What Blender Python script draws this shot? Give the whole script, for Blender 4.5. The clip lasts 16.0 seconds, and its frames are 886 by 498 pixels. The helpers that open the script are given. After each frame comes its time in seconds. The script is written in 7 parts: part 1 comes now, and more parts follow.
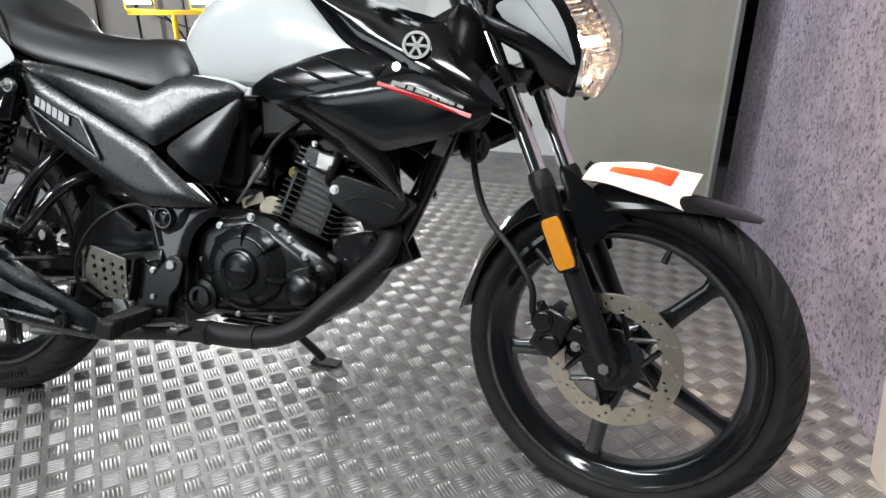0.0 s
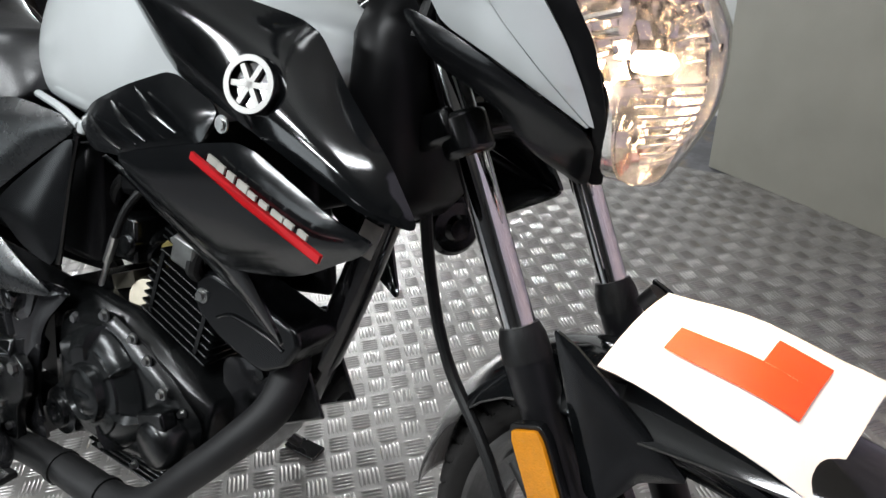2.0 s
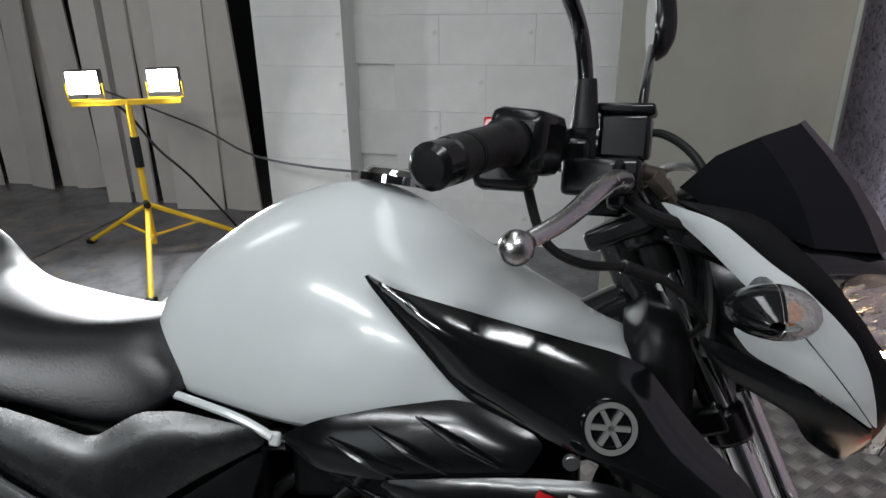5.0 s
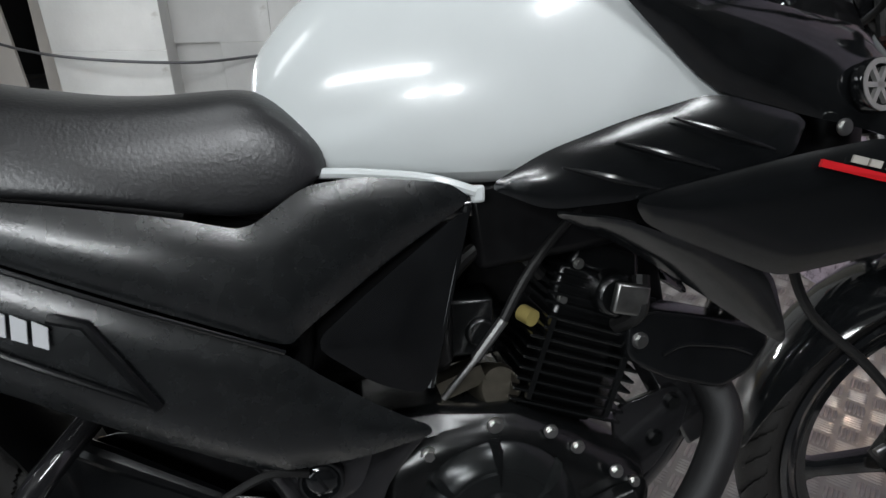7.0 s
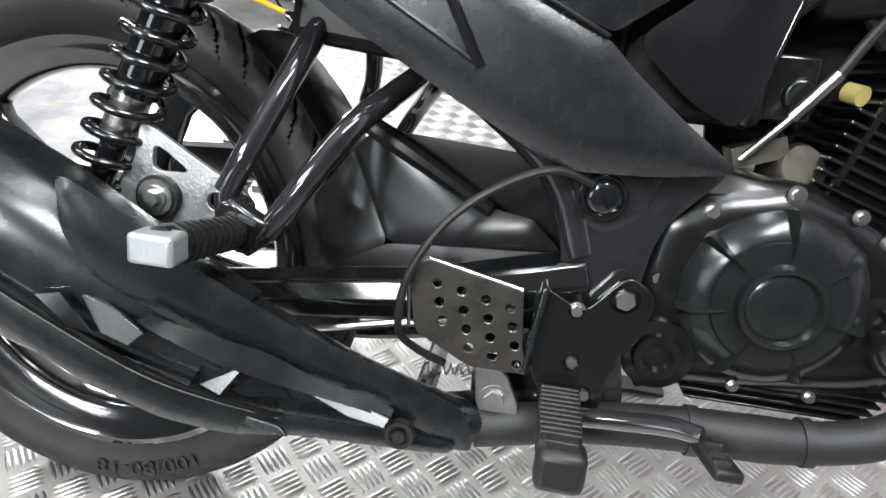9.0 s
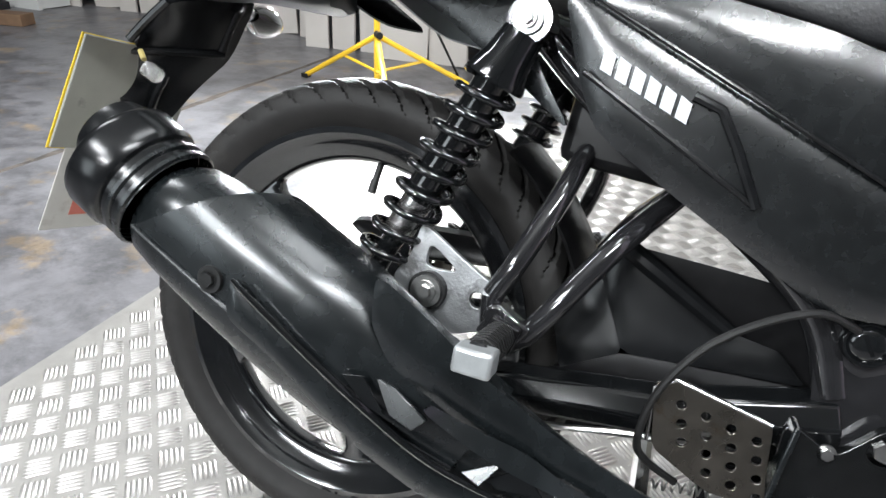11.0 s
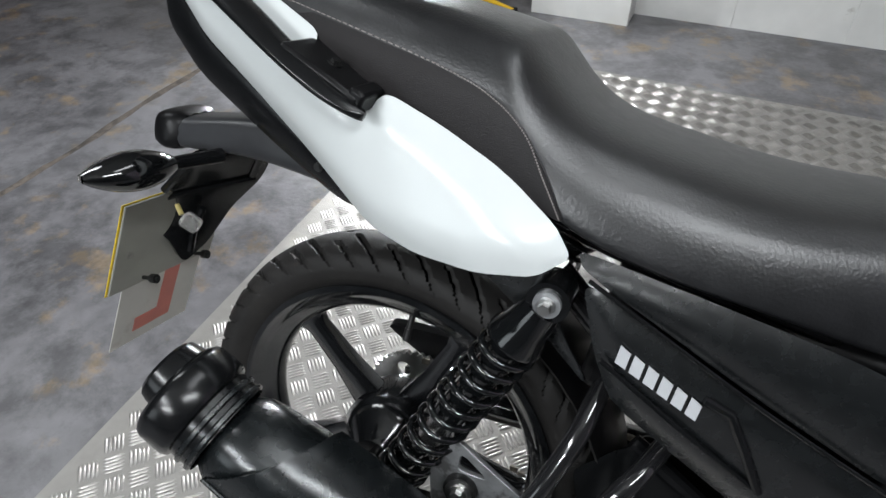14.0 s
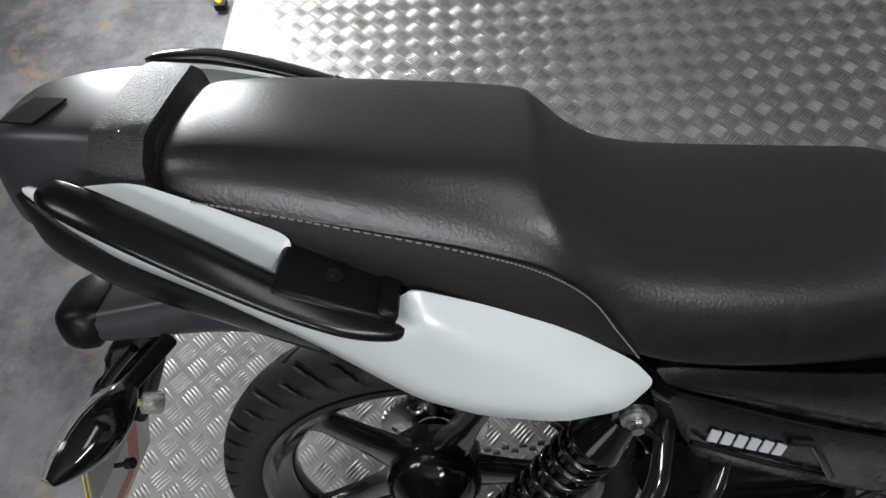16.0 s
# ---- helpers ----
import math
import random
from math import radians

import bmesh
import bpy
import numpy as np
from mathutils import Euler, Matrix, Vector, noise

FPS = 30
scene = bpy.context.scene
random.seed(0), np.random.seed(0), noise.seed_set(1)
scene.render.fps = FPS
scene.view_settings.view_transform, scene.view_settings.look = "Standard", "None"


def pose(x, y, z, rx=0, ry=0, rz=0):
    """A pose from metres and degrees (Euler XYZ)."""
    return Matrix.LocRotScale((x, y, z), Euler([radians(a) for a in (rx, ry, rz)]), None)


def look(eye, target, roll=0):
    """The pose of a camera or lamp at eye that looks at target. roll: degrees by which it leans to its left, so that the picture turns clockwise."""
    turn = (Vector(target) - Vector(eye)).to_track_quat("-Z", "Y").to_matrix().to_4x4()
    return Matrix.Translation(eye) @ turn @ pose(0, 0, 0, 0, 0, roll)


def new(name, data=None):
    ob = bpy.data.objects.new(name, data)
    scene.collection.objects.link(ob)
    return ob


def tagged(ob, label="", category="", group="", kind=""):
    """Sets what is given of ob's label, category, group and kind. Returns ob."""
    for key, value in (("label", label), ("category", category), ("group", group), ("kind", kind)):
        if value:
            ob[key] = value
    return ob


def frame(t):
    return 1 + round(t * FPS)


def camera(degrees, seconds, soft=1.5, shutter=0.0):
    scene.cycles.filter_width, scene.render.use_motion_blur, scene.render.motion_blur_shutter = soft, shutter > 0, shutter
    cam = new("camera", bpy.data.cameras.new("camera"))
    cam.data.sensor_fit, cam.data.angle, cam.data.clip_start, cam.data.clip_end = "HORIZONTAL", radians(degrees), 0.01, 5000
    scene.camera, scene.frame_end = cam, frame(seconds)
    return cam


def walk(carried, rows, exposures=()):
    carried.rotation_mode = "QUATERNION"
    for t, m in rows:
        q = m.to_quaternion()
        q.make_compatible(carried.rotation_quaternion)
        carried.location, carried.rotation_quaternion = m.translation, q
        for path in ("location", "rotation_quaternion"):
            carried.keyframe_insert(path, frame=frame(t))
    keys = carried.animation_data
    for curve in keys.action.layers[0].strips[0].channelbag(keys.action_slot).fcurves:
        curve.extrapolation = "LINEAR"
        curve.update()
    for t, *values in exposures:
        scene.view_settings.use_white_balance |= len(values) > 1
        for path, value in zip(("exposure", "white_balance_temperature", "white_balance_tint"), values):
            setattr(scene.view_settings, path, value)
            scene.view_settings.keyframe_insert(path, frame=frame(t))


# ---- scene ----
cam = camera(69.90, 16.0)
PATH = [
    (0, 1.3926, -0.9163, 0.9097, 66.80, -0.14, 17.10),
    (0.5, 1.4174, -0.7413, 0.8366, 63.55, 0.11, 17.71),
    (1, 1.4575, -0.5225, 0.8143, 56.52, 0.37, 21.16),
    (1.5, 1.4448, -0.3586, 0.8624, 55.85, 1.68, 26.00),
    (2, 1.4330, -0.2485, 0.9408, 59.52, 3.02, 32.24),
    (2.5, 1.4110, -0.1862, 1.0110, 63.47, 3.61, 36.40),
    (3, 1.3797, -0.1570, 1.0728, 68.78, 2.93, 36.64),
    (3.5, 1.3267, -0.1907, 1.1360, 71.24, 1.03, 33.61),
    (4, 1.2225, -0.3049, 1.1638, 72.10, -0.71, 26.30),
    (4.2, 1.1765, -0.3557, 1.1624, 71.53, -1.03, 23.74),
    (6.3, 0.6809, -0.3979, 1.0391, 64.00, 0.09, -6.24),
    (6.4, 0.6517, -0.3986, 1.0172, 64.61, -0.50, -7.61),
    (6.5, 0.6407, -0.3940, 1.0171, 63.24, -0.55, -8.14),
    (7, 0.5898, -0.4020, 0.9396, 61.90, -0.30, -8.80),
    (7.5, 0.6043, -0.4212, 0.8587, 59.65, -1.20, -5.31),
    (8, 0.6055, -0.4680, 0.7894, 58.08, -1.90, -0.29),
    (8.5, 0.5496, -0.4860, 0.7429, 57.76, -2.90, 3.65),
    (9, 0.4782, -0.4903, 0.7385, 57.16, -3.00, 9.83),
    (9.5, 0.4413, -0.5195, 0.7483, 56.93, -2.53, 13.91),
    (9.7, 0.4268, -0.5373, 0.7525, 57.77, -2.80, 16.11),
    (11.8, 0.3460, -0.5327, 0.8634, 63.99, -2.41, 23.48),
    (12, 0.3443, -0.5262, 0.8825, 65.26, -2.25, 23.18),
    (12.5, 0.3328, -0.4993, 0.9255, 66.64, -2.28, 22.28),
    (13, 0.2892, -0.4784, 0.9845, 64.57, -0.95, 20.86),
    (13.5, 0.2763, -0.4431, 1.0740, 57.61, -0.32, 19.51),
    (14, 0.2945, -0.3557, 1.1459, 47.85, 1.14, 24.58),
    (14.5, 0.2645, -0.2893, 1.1997, 45.29, 1.79, 28.45),
    (15, 0.1506, -0.2308, 1.2567, 40.59, 3.05, 25.18),
    (15.5, 0.0678, -0.1775, 1.3115, 34.19, 4.11, 15.53),
    (16, 0.0662, -0.1219, 1.3051, 31.08, 3.65, -0.81),
]
walk(cam, [(t, pose(*p)) for t, *p in PATH], [(0, 0.3), (2.0, 0.25), (3.0, -0.15), (3.5, -0.33), (4.2, -0.42), (6.3, -0.65), (6.7, -0.52), (7.0, -0.25), (7.5, 0.75), (8.0, 1.6), (9.0, 1.6), (9.7, 1.5), (11.8, 0.95), (13.0, 0.36), (14.0, 0.18), (14.7, -0.07), (15.3, -0.3), (16.0, -0.38)])

# ---- world and light ----
world = bpy.data.worlds.new("world")
scene.world = world
world.use_nodes = True
world.node_tree.nodes["Background"].inputs[0].default_value = (0.75, 0.78, 0.85, 1)
world.node_tree.nodes["Background"].inputs[1].default_value = 0.03


def area(name, eye, target, sx, sy, watts, colour=(1, 1, 1)):
    data = bpy.data.lights.new(name, "AREA")
    data.shape, data.size, data.size_y, data.energy, data.color = "RECTANGLE", sx, sy, watts, colour
    ob = new(name, data)
    ob.matrix_world = look(eye, target)
    return ob


COOL = (0.93, 0.97, 1.0)
# unseen overhead lamps, assumed; the first two placed for sheen on the side panels
area("unseen_overhead_light", (-0.9, -1.9, 2.4), (0.3, 0.0, 0.6), 1.3, 0.22, 33, COOL)
area("unseen_overhead_light", (1.2, -0.95, 2.75), (0.4, -0.3, 0.6), 1.2, 0.22, 30, COOL)
area("unseen_overhead_light", (0.7, 0.5, 2.9), (0.6, 0.5, 0), 1.8, 0.35, 13, COOL)
area("unseen_overhead_light", (-2.4, 0.4, 2.9), (-2.4, 0.4, 0), 1.8, 0.35, 26, COOL)
# unseen fill lamp added below the ceiling to brighten what the panels reflect
area("unseen_ceiling_fill", (0.2, -1.5, 2.5), (0.2, -1.5, 3), 2.6, 0.3, 9, COOL)
# unseen bluish area lamp added behind the camera for sheen on the panels
area("unseen_sheen_light", (-2.2, -4.35, 1.5), (-0.6, 0.0, 0.9), 2.4, 1.6, 24, (0.86, 0.95, 1.0))
# second pair of work lamps, on the camera's side of the platform
area("work_lamp_glow", (-0.40, -2.3, 1.9), (0.3, 0.2, 0.5), 0.14, 0.11, 9, COOL)
area("work_lamp_glow", (-0.08, -2.35, 1.9), (0.4, 0.2, 0.5), 0.14, 0.11, 9, COOL)
# work lamp heads on the yellow stand
area("work_lamp_beam", (-1.155, 1.985, 0.825), (-0.3, 0.4, 0.35), 0.10, 0.08, 17, COOL)
area("work_lamp_beam", (-0.855, 2.12, 0.825), (0.3, 0.4, 0.35), 0.10, 0.08, 17, COOL)


from mathutils import geometry

# ---- materials ----
def surface(name, col, rough=0.5, metal=0.0, var=0.15, scale=30.0, bump=0.0, bscale=300.0, coat=0.0, spots=None, spot_scale=4.0,
            spot_level=0.58, rvar=0.1, spec=0.5, dark=None):
    """A principled material with colour and gloss variation at two scales, relief, and blotches of a second colour."""
    m = bpy.data.materials.new(name)
    m.use_nodes = True
    nt = m.node_tree
    b = nt.nodes["Principled BSDF"]
    co = nt.nodes.new("ShaderNodeTexCoord")
    fine, large = nt.nodes.new("ShaderNodeTexNoise"), nt.nodes.new("ShaderNodeTexNoise")
    fine.inputs["Scale"].default_value, fine.inputs["Detail"].default_value = scale, 6
    large.inputs["Scale"].default_value, large.inputs["Detail"].default_value = scale / 9, 3
    for n in (fine, large):
        nt.links.new(co.outputs["Object"], n.inputs["Vector"])
    add = nt.nodes.new("ShaderNodeMath")
    add.operation = "ADD"
    nt.links.new(fine.outputs["Fac"], add.inputs[0])
    nt.links.new(large.outputs["Fac"], add.inputs[1])
    ramp = nt.nodes.new("ShaderNodeMapRange")
    ramp.inputs["From Min"].default_value, ramp.inputs["From Max"].default_value = 0.6, 1.4
    ramp.inputs["To Min"].default_value, ramp.inputs["To Max"].default_value = 0.0, 1.0
    nt.links.new(add.outputs[0], ramp.inputs["Value"])
    mix = nt.nodes.new("ShaderNodeMix")
    mix.data_type = "RGBA"
    mix.inputs["A"].default_value = (*[c * (1 - var) for c in col], 1)
    mix.inputs["B"].default_value = (*[min(1, c * (1 + var)) for c in col], 1)
    nt.links.new(ramp.outputs["Result"], mix.inputs["Factor"])
    out = mix.outputs["Result"]
    if spots:
        sn = nt.nodes.new("ShaderNodeTexNoise")
        sn.inputs["Scale"].default_value, sn.inputs["Detail"].default_value, sn.inputs["Roughness"].default_value = spot_scale, 8, 0.65
        nt.links.new(co.outputs["Object"], sn.inputs["Vector"])
        sr = nt.nodes.new("ShaderNodeMapRange")
        sr.inputs["From Min"].default_value, sr.inputs["From Max"].default_value = spot_level, spot_level + 0.1
        nt.links.new(sn.outputs["Fac"], sr.inputs["Value"])
        m2 = nt.nodes.new("ShaderNodeMix")
        m2.data_type = "RGBA"
        nt.links.new(sr.outputs["Result"], m2.inputs["Factor"])
        nt.links.new(out, m2.inputs["A"])
        m2.inputs["B"].default_value = (*spots, 1)
        out = m2.outputs["Result"]
    if dark:
        dn = nt.nodes.new("ShaderNodeTexNoise")
        dn.inputs["Scale"].default_value, dn.inputs["Detail"].default_value, dn.inputs["Roughness"].default_value, dn.inputs["Distortion"].default_value = dark, 12, 0.72, 0.15
        nt.links.new(co.outputs["Object"], dn.inputs["Vector"])
        dr = nt.nodes.new("ShaderNodeMapRange")
        dr.inputs["From Min"].default_value, dr.inputs["From Max"].default_value = 0.44, 0.60
        dr.inputs["To Min"].default_value, dr.inputs["To Max"].default_value = 1.0, 0.55
        nt.links.new(dn.outputs["Fac"], dr.inputs["Value"])
        m3 = nt.nodes.new("ShaderNodeMix")
        m3.data_type, m3.blend_type = "RGBA", "MULTIPLY"
        m3.inputs["Factor"].default_value = 1.0
        nt.links.new(out, m3.inputs["A"])
        nt.links.new(dr.outputs["Result"], m3.inputs["B"])
        out = m3.outputs["Result"]
    nt.links.new(out, b.inputs["Base Color"])
    rr = nt.nodes.new("ShaderNodeMapRange")
    rr.inputs["To Min"].default_value, rr.inputs["To Max"].default_value = max(0.02, rough - 0.4 * rvar), min(1, rough + 0.4 * rvar)
    nt.links.new(fine.outputs["Fac"], rr.inputs["Value"])
    nt.links.new(rr.outputs["Result"], b.inputs["Roughness"])
    b.inputs["Metallic"].default_value = metal
    b.inputs["Coat Weight"].default_value = coat
    b.inputs["Coat Roughness"].default_value = 0.07
    b.inputs["Specular IOR Level"].default_value = spec
    if bump:
        bn = nt.nodes.new("ShaderNodeTexNoise")
        bn.inputs["Scale"].default_value, bn.inputs["Detail"].default_value = bscale, 4
        nt.links.new(co.outputs["Object"], bn.inputs["Vector"])
        bp = nt.nodes.new("ShaderNodeBump")
        bp.inputs["Strength"].default_value, bp.inputs["Distance"].default_value = bump, 0.002
        nt.links.new(bn.outputs["Fac"], bp.inputs["Height"])
        nt.links.new(bp.outputs["Normal"], b.inputs["Normal"])
    return m


def glass(name, col, rough=0.03, ior=1.45, bump=0.0):
    m = bpy.data.materials.new(name)
    m.use_nodes = True
    b = m.node_tree.nodes["Principled BSDF"]
    b.inputs["Base Color"].default_value = (*col, 1)
    b.inputs["Roughness"].default_value = rough
    b.inputs["IOR"].default_value = ior
    b.inputs["Transmission Weight"].default_value = 1.0
    return m


def glow(name, col, strength):
    m = bpy.data.materials.new(name)
    m.use_nodes = True
    b = m.node_tree.nodes["Principled BSDF"]
    b.inputs["Base Color"].default_value = (*col, 1)
    b.inputs["Emission Color"].default_value = (*col, 1)
    b.inputs["Emission Strength"].default_value = strength
    return m


WHITE_PAINT = surface("white_paint", (0.63, 0.66, 0.66), 0.22, 0, 0.03, 20, coat=0.35, rvar=0.04)
BLACK_GLOSS = surface("black_gloss_paint", (0.005, 0.0055, 0.006), 0.09, 0, 0.4, 60, 0.03, 700, coat=0.6, rvar=0.05)
DARK_GLOSS = surface("dark_grey_gloss", (0.005, 0.0056, 0.0062), 0.17, 0, 0.3, 50, 0.03, 700, coat=0.12, rvar=0.06)
SATIN_PLASTIC = surface("satin_black_plastic", (0.006, 0.0064, 0.007), 0.21, 0, 0.35, 45, 0.025, 900, rvar=0.09, spec=0.38)
MATT_PLASTIC = surface("matt_black_plastic", (0.006, 0.006, 0.0065), 0.34, 0, 0.4, 60, 0.06, 900, rvar=0.16, spec=0.19)
GRAINED = surface("grained_black_panel", (0.006, 0.007, 0.0076), 0.27, 0, 0.4, 70, 0.08, 360, rvar=0.1, spec=0.95)
VINYL = surface("seat_vinyl", (0.0075, 0.0078, 0.0088), 0.36, 0, 0.3, 60, 0.20, 300, rvar=0.15, spec=0.8)
GRIP = surface("ribbed_grip_plastic", (0.022, 0.022, 0.024), 0.4, 0, 0.3, 200, 0.9, 420, rvar=0.15, spec=0.5)
TAIL_GREY = surface("dark_grey_tail_plastic", (0.030, 0.031, 0.034), 0.34, 0, 0.2, 60, 0.04, 900, rvar=0.1, spec=0.5)
VINYL_SIDE = surface("seat_side_vinyl", (0.011, 0.0095, 0.0100), 0.5, 0, 0.2, 80, 0.3, 900, rvar=0.06, spec=0.30)
STITCH = surface("grey_thread", (0.22, 0.20, 0.19), 0.8, 0, 0.2, 400)
RUBBER = surface("tyre_rubber", (0.017, 0.016, 0.0155), 0.6, 0, 0.4, 40, 0.3, 700, rvar=0.1, spots=(0.028, 0.026, 0.024), spot_scale=7, spot_level=0.6, spec=0.30)
SOFT_RUBBER = surface("black_rubber", (0.009, 0.009, 0.009), 0.45, 0, 0.3, 60, 0.15, 500, spec=0.35)
RIM_PAINT = surface("black_wheel_paint", (0.013, 0.014, 0.0155), 0.12, 0.35, 0.4, 50, 0.05, 500, coat=0.7, spots=(0.04, 0.037, 0.033), spot_scale=9, spot_level=0.66)
FORK_BLACK = surface("fork_leg_black", (0.010, 0.010, 0.011), 0.36, 0, 0.3, 60, 0.04, 500, spec=0.35)
CHROME = surface("chrome", (0.82, 0.82, 0.82), 0.06, 1, 0.05, 60, rvar=0.03)
STEEL = surface("zinc_steel", (0.50, 0.50, 0.49), 0.3, 1, 0.25, 80, 0.1, 500)
GUARD_METAL = surface("worn_guard_metal", (0.20, 0.185, 0.16), 0.28, 1, 0.25, 40, 0.03, 600, spots=(0.16, 0.11, 0.06), spot_scale=12, spot_level=0.6)
DULL_STEEL = surface("dull_zinc_steel", (0.30, 0.30, 0.29), 0.36, 1, 0.3, 90, 0.15, 500)
BRACKET = surface("weathered_alloy", (0.42, 0.43, 0.44), 0.34, 0.75, 0.3, 60, 0.3, 350, rvar=0.2, spots=(0.15, 0.15, 0.15), spot_scale=22, spot_level=0.56)
CAST_ALLOY = surface("dull_cast_alloy", (0.36, 0.375, 0.38), 0.36, 0.6, 0.18, 70, 0.15, 500)
ALLOY = surface("brushed_alloy", (0.62, 0.61, 0.60), 0.26, 1, 0.12, 120, 0.08, 700)
DISC = surface("brake_disc_steel", (0.52, 0.47, 0.38), 0.36, 1, 0.12, 90, 0.1, 600, spots=(0.36, 0.28, 0.18), spot_scale=14, spot_level=0.62)
ENGINE = surface("engine_black_paint", (0.0055, 0.006, 0.0063), 0.24, 0.3, 0.35, 60, 0.035, 700, rvar=0.1, spots=(0.045, 0.04, 0.036), spot_scale=16, spot_level=0.66, spec=0.8)
COVER = surface("clutch_cover_paint", (0.018, 0.0195, 0.020), 0.20, 0.5, 0.2, 50, 0.03, 700, rvar=0.08)
BRASSY = surface("dull_brass_alloy", (0.22, 0.20, 0.16), 0.38, 1, 0.2, 90, 0.1, 500)
YELLOW_CAP = surface("yellow_plastic_cap", (0.36, 0.29, 0.10), 0.45, 0, 0.15, 60)
PIPE = surface("exhaust_pipe_black", (0.013, 0.013, 0.0135), 0.55, 0.2, 0.3, 50, 0.2, 600, spots=(0.05, 0.047, 0.045), spot_scale=10, spot_level=0.6)
SILENCER = surface("silencer_satin_black", (0.010, 0.0125, 0.0138), 0.27, 0.4, 0.4, 45, 0.035, 420, rvar=0.14, spec=1.0)
FRAME = surface("frame_black_paint", (0.012, 0.012, 0.013), 0.12, 0, 0.3, 60, 0.06, 120, coat=0.8)
CHAIN = surface("chain_steel", (0.22, 0.20, 0.17), 0.45, 1, 0.3, 120)
RED = surface("red_stripe", (0.55, 0.015, 0.02), 0.25, 0, 0.1, 60)
RED_ORANGE = surface("red_orange_film", (0.72, 0.045, 0.012), 0.3, 0, 0.05, 40)
WHITE_FILM = surface("white_plastic_film", (0.56, 0.56, 0.555), 0.35, 0, 0.04, 20, 0.05, 60)
WHITE_MARK = surface("white_print", (0.50, 0.51, 0.53), 0.4, 0, 0.05, 60)
SILVER_MARK = surface("silver_emblem", (0.36, 0.355, 0.34), 0.42, 0.6, 0.06, 60)
PEELED = surface("worn_sticker", (0.40, 0.38, 0.34), 0.6, 0, 0.3, 60)
AMBER = surface("amber_reflector", (0.80, 0.30, 0.01), 0.22, 0, 0.12, 160, 0.5, 420)
AMBER_BULB = surface("amber_bulb", (0.9, 0.25, 0.05), 0.2, 0, 0.1, 60)
TAIL_RED = surface("red_lamp_lens", (0.55, 0.012, 0.012), 0.12, 0, 0.1, 60, coat=0.5)
YELLOW_PLATE = surface("yellow_plate", (0.78, 0.55, 0.04), 0.4, 0, 0.06, 40)
PLATE_BACK = surface("plate_back", (0.30, 0.30, 0.26), 0.35, 0, 0.15, 20, spots=(0.12, 0.12, 0.11), spot_scale=12, spot_level=0.6)
CLEAR_FILM = surface("milky_film", (0.55, 0.54, 0.50), 0.3, 0, 0.1, 20, spots=(0.40, 0.37, 0.33), spot_scale=9, spot_level=0.6)
FADED_RED = surface("faded_red_film", (0.55, 0.16, 0.12), 0.4, 0, 0.15, 40)
LENS = glass("clear_lens", (0.98, 0.98, 0.97))
SMOKED = surface("smoked_screen", (0.008, 0.008, 0.010), 0.16, 0, 0.1, 20, coat=0.05, rvar=0.02, spec=0.16)
REFLECTOR = surface("lamp_reflector", (0.88, 0.87, 0.85), 0.12, 1, 0.05, 60, 0.25, 120, rvar=0.06)
BULB = glow("lit_bulb", (1.0, 0.68, 0.43), 2200)
FROST = surface("clear_ribbed_lens", (0.92, 0.91, 0.89), 0.08, 0, 0.05, 160, 0.8, 190, rvar=0.04)
FROST.node_tree.nodes["Principled BSDF"].inputs["Transmission Weight"].default_value = 0.9
LED_GLOW = glow("work_lamp_glass", (0.92, 1.0, 0.98), 45)
MIRROR = surface("mirror_glass", (0.9, 0.9, 0.9), 0.02, 1, 0.01, 10, rvar=0.01)
TREAD = surface("tread_plate_aluminium", (0.33, 0.317, 0.299), 0.52, 0.6, 0.18, 26, 0.12, 500, rvar=0.12, spots=(0.24, 0.20, 0.17), spot_scale=3.2, spot_level=0.66)
TREAD_BAR = surface("tread_bar_aluminium", (0.47, 0.45, 0.435), 0.42, 1, 0.25, 40, 0.1, 500, rvar=0.08)
CONCRETE = surface("painted_concrete_floor", (0.180, 0.176, 0.186), 0.38, 0, 0.32, 18, 0.4, 60, rvar=0.4, spots=(0.26, 0.205, 0.15), spot_scale=7.5, spot_level=0.555, dark=6.5)
# tones of the unseen walls and ceiling, kept low to cut bounced light
DIM_WALL = surface("unseen_dark_wall", (0.085, 0.085, 0.09), 0.7, 0, 0.2, 5, 0.2, 60)
CEILING = surface("unseen_grey_ceiling", (0.30, 0.30, 0.29), 0.8, 0, 0.12, 3, 0.2, 60)
JOINT = surface("dirty_joint", (0.12, 0.10, 0.085), 0.8, 0, 0.5, 60, 0.5, 120, spots=(0.05, 0.043, 0.037), spot_scale=14, spot_level=0.5)
BLOCK_WHITE = surface("white_painted_block", (0.72, 0.72, 0.70), 0.6, 0, 0.10, 9, 0.5, 60, spots=(0.46, 0.44, 0.40), spot_scale=8, spot_level=0.655)
SHEET_WHITE = surface("white_sheet", (0.60, 0.56, 0.52), 0.5, 0, 0.12, 5, 0.1, 40, spots=(0.47, 0.43, 0.39), spot_scale=2.2, spot_level=0.6)
BOARD = surface("beige_board", (0.25, 0.24, 0.205), 0.5, 0, 0.14, 6, 0.12, 60, spots=(0.24, 0.21, 0.165), spot_scale=2.8, spot_level=0.62)
BOARD_EDGE = surface("grey_green_edge", (0.30, 0.32, 0.29), 0.55, 0, 0.1, 20)
YELLOW_STEEL = surface("yellow_powder_coat", (0.80, 0.50, 0.03), 0.35, 0, 0.08, 40)
DARK_CLOTH = surface("dark_cloth", (0.045, 0.035, 0.03), 0.85, 0, 0.4, 30, 0.5, 120)
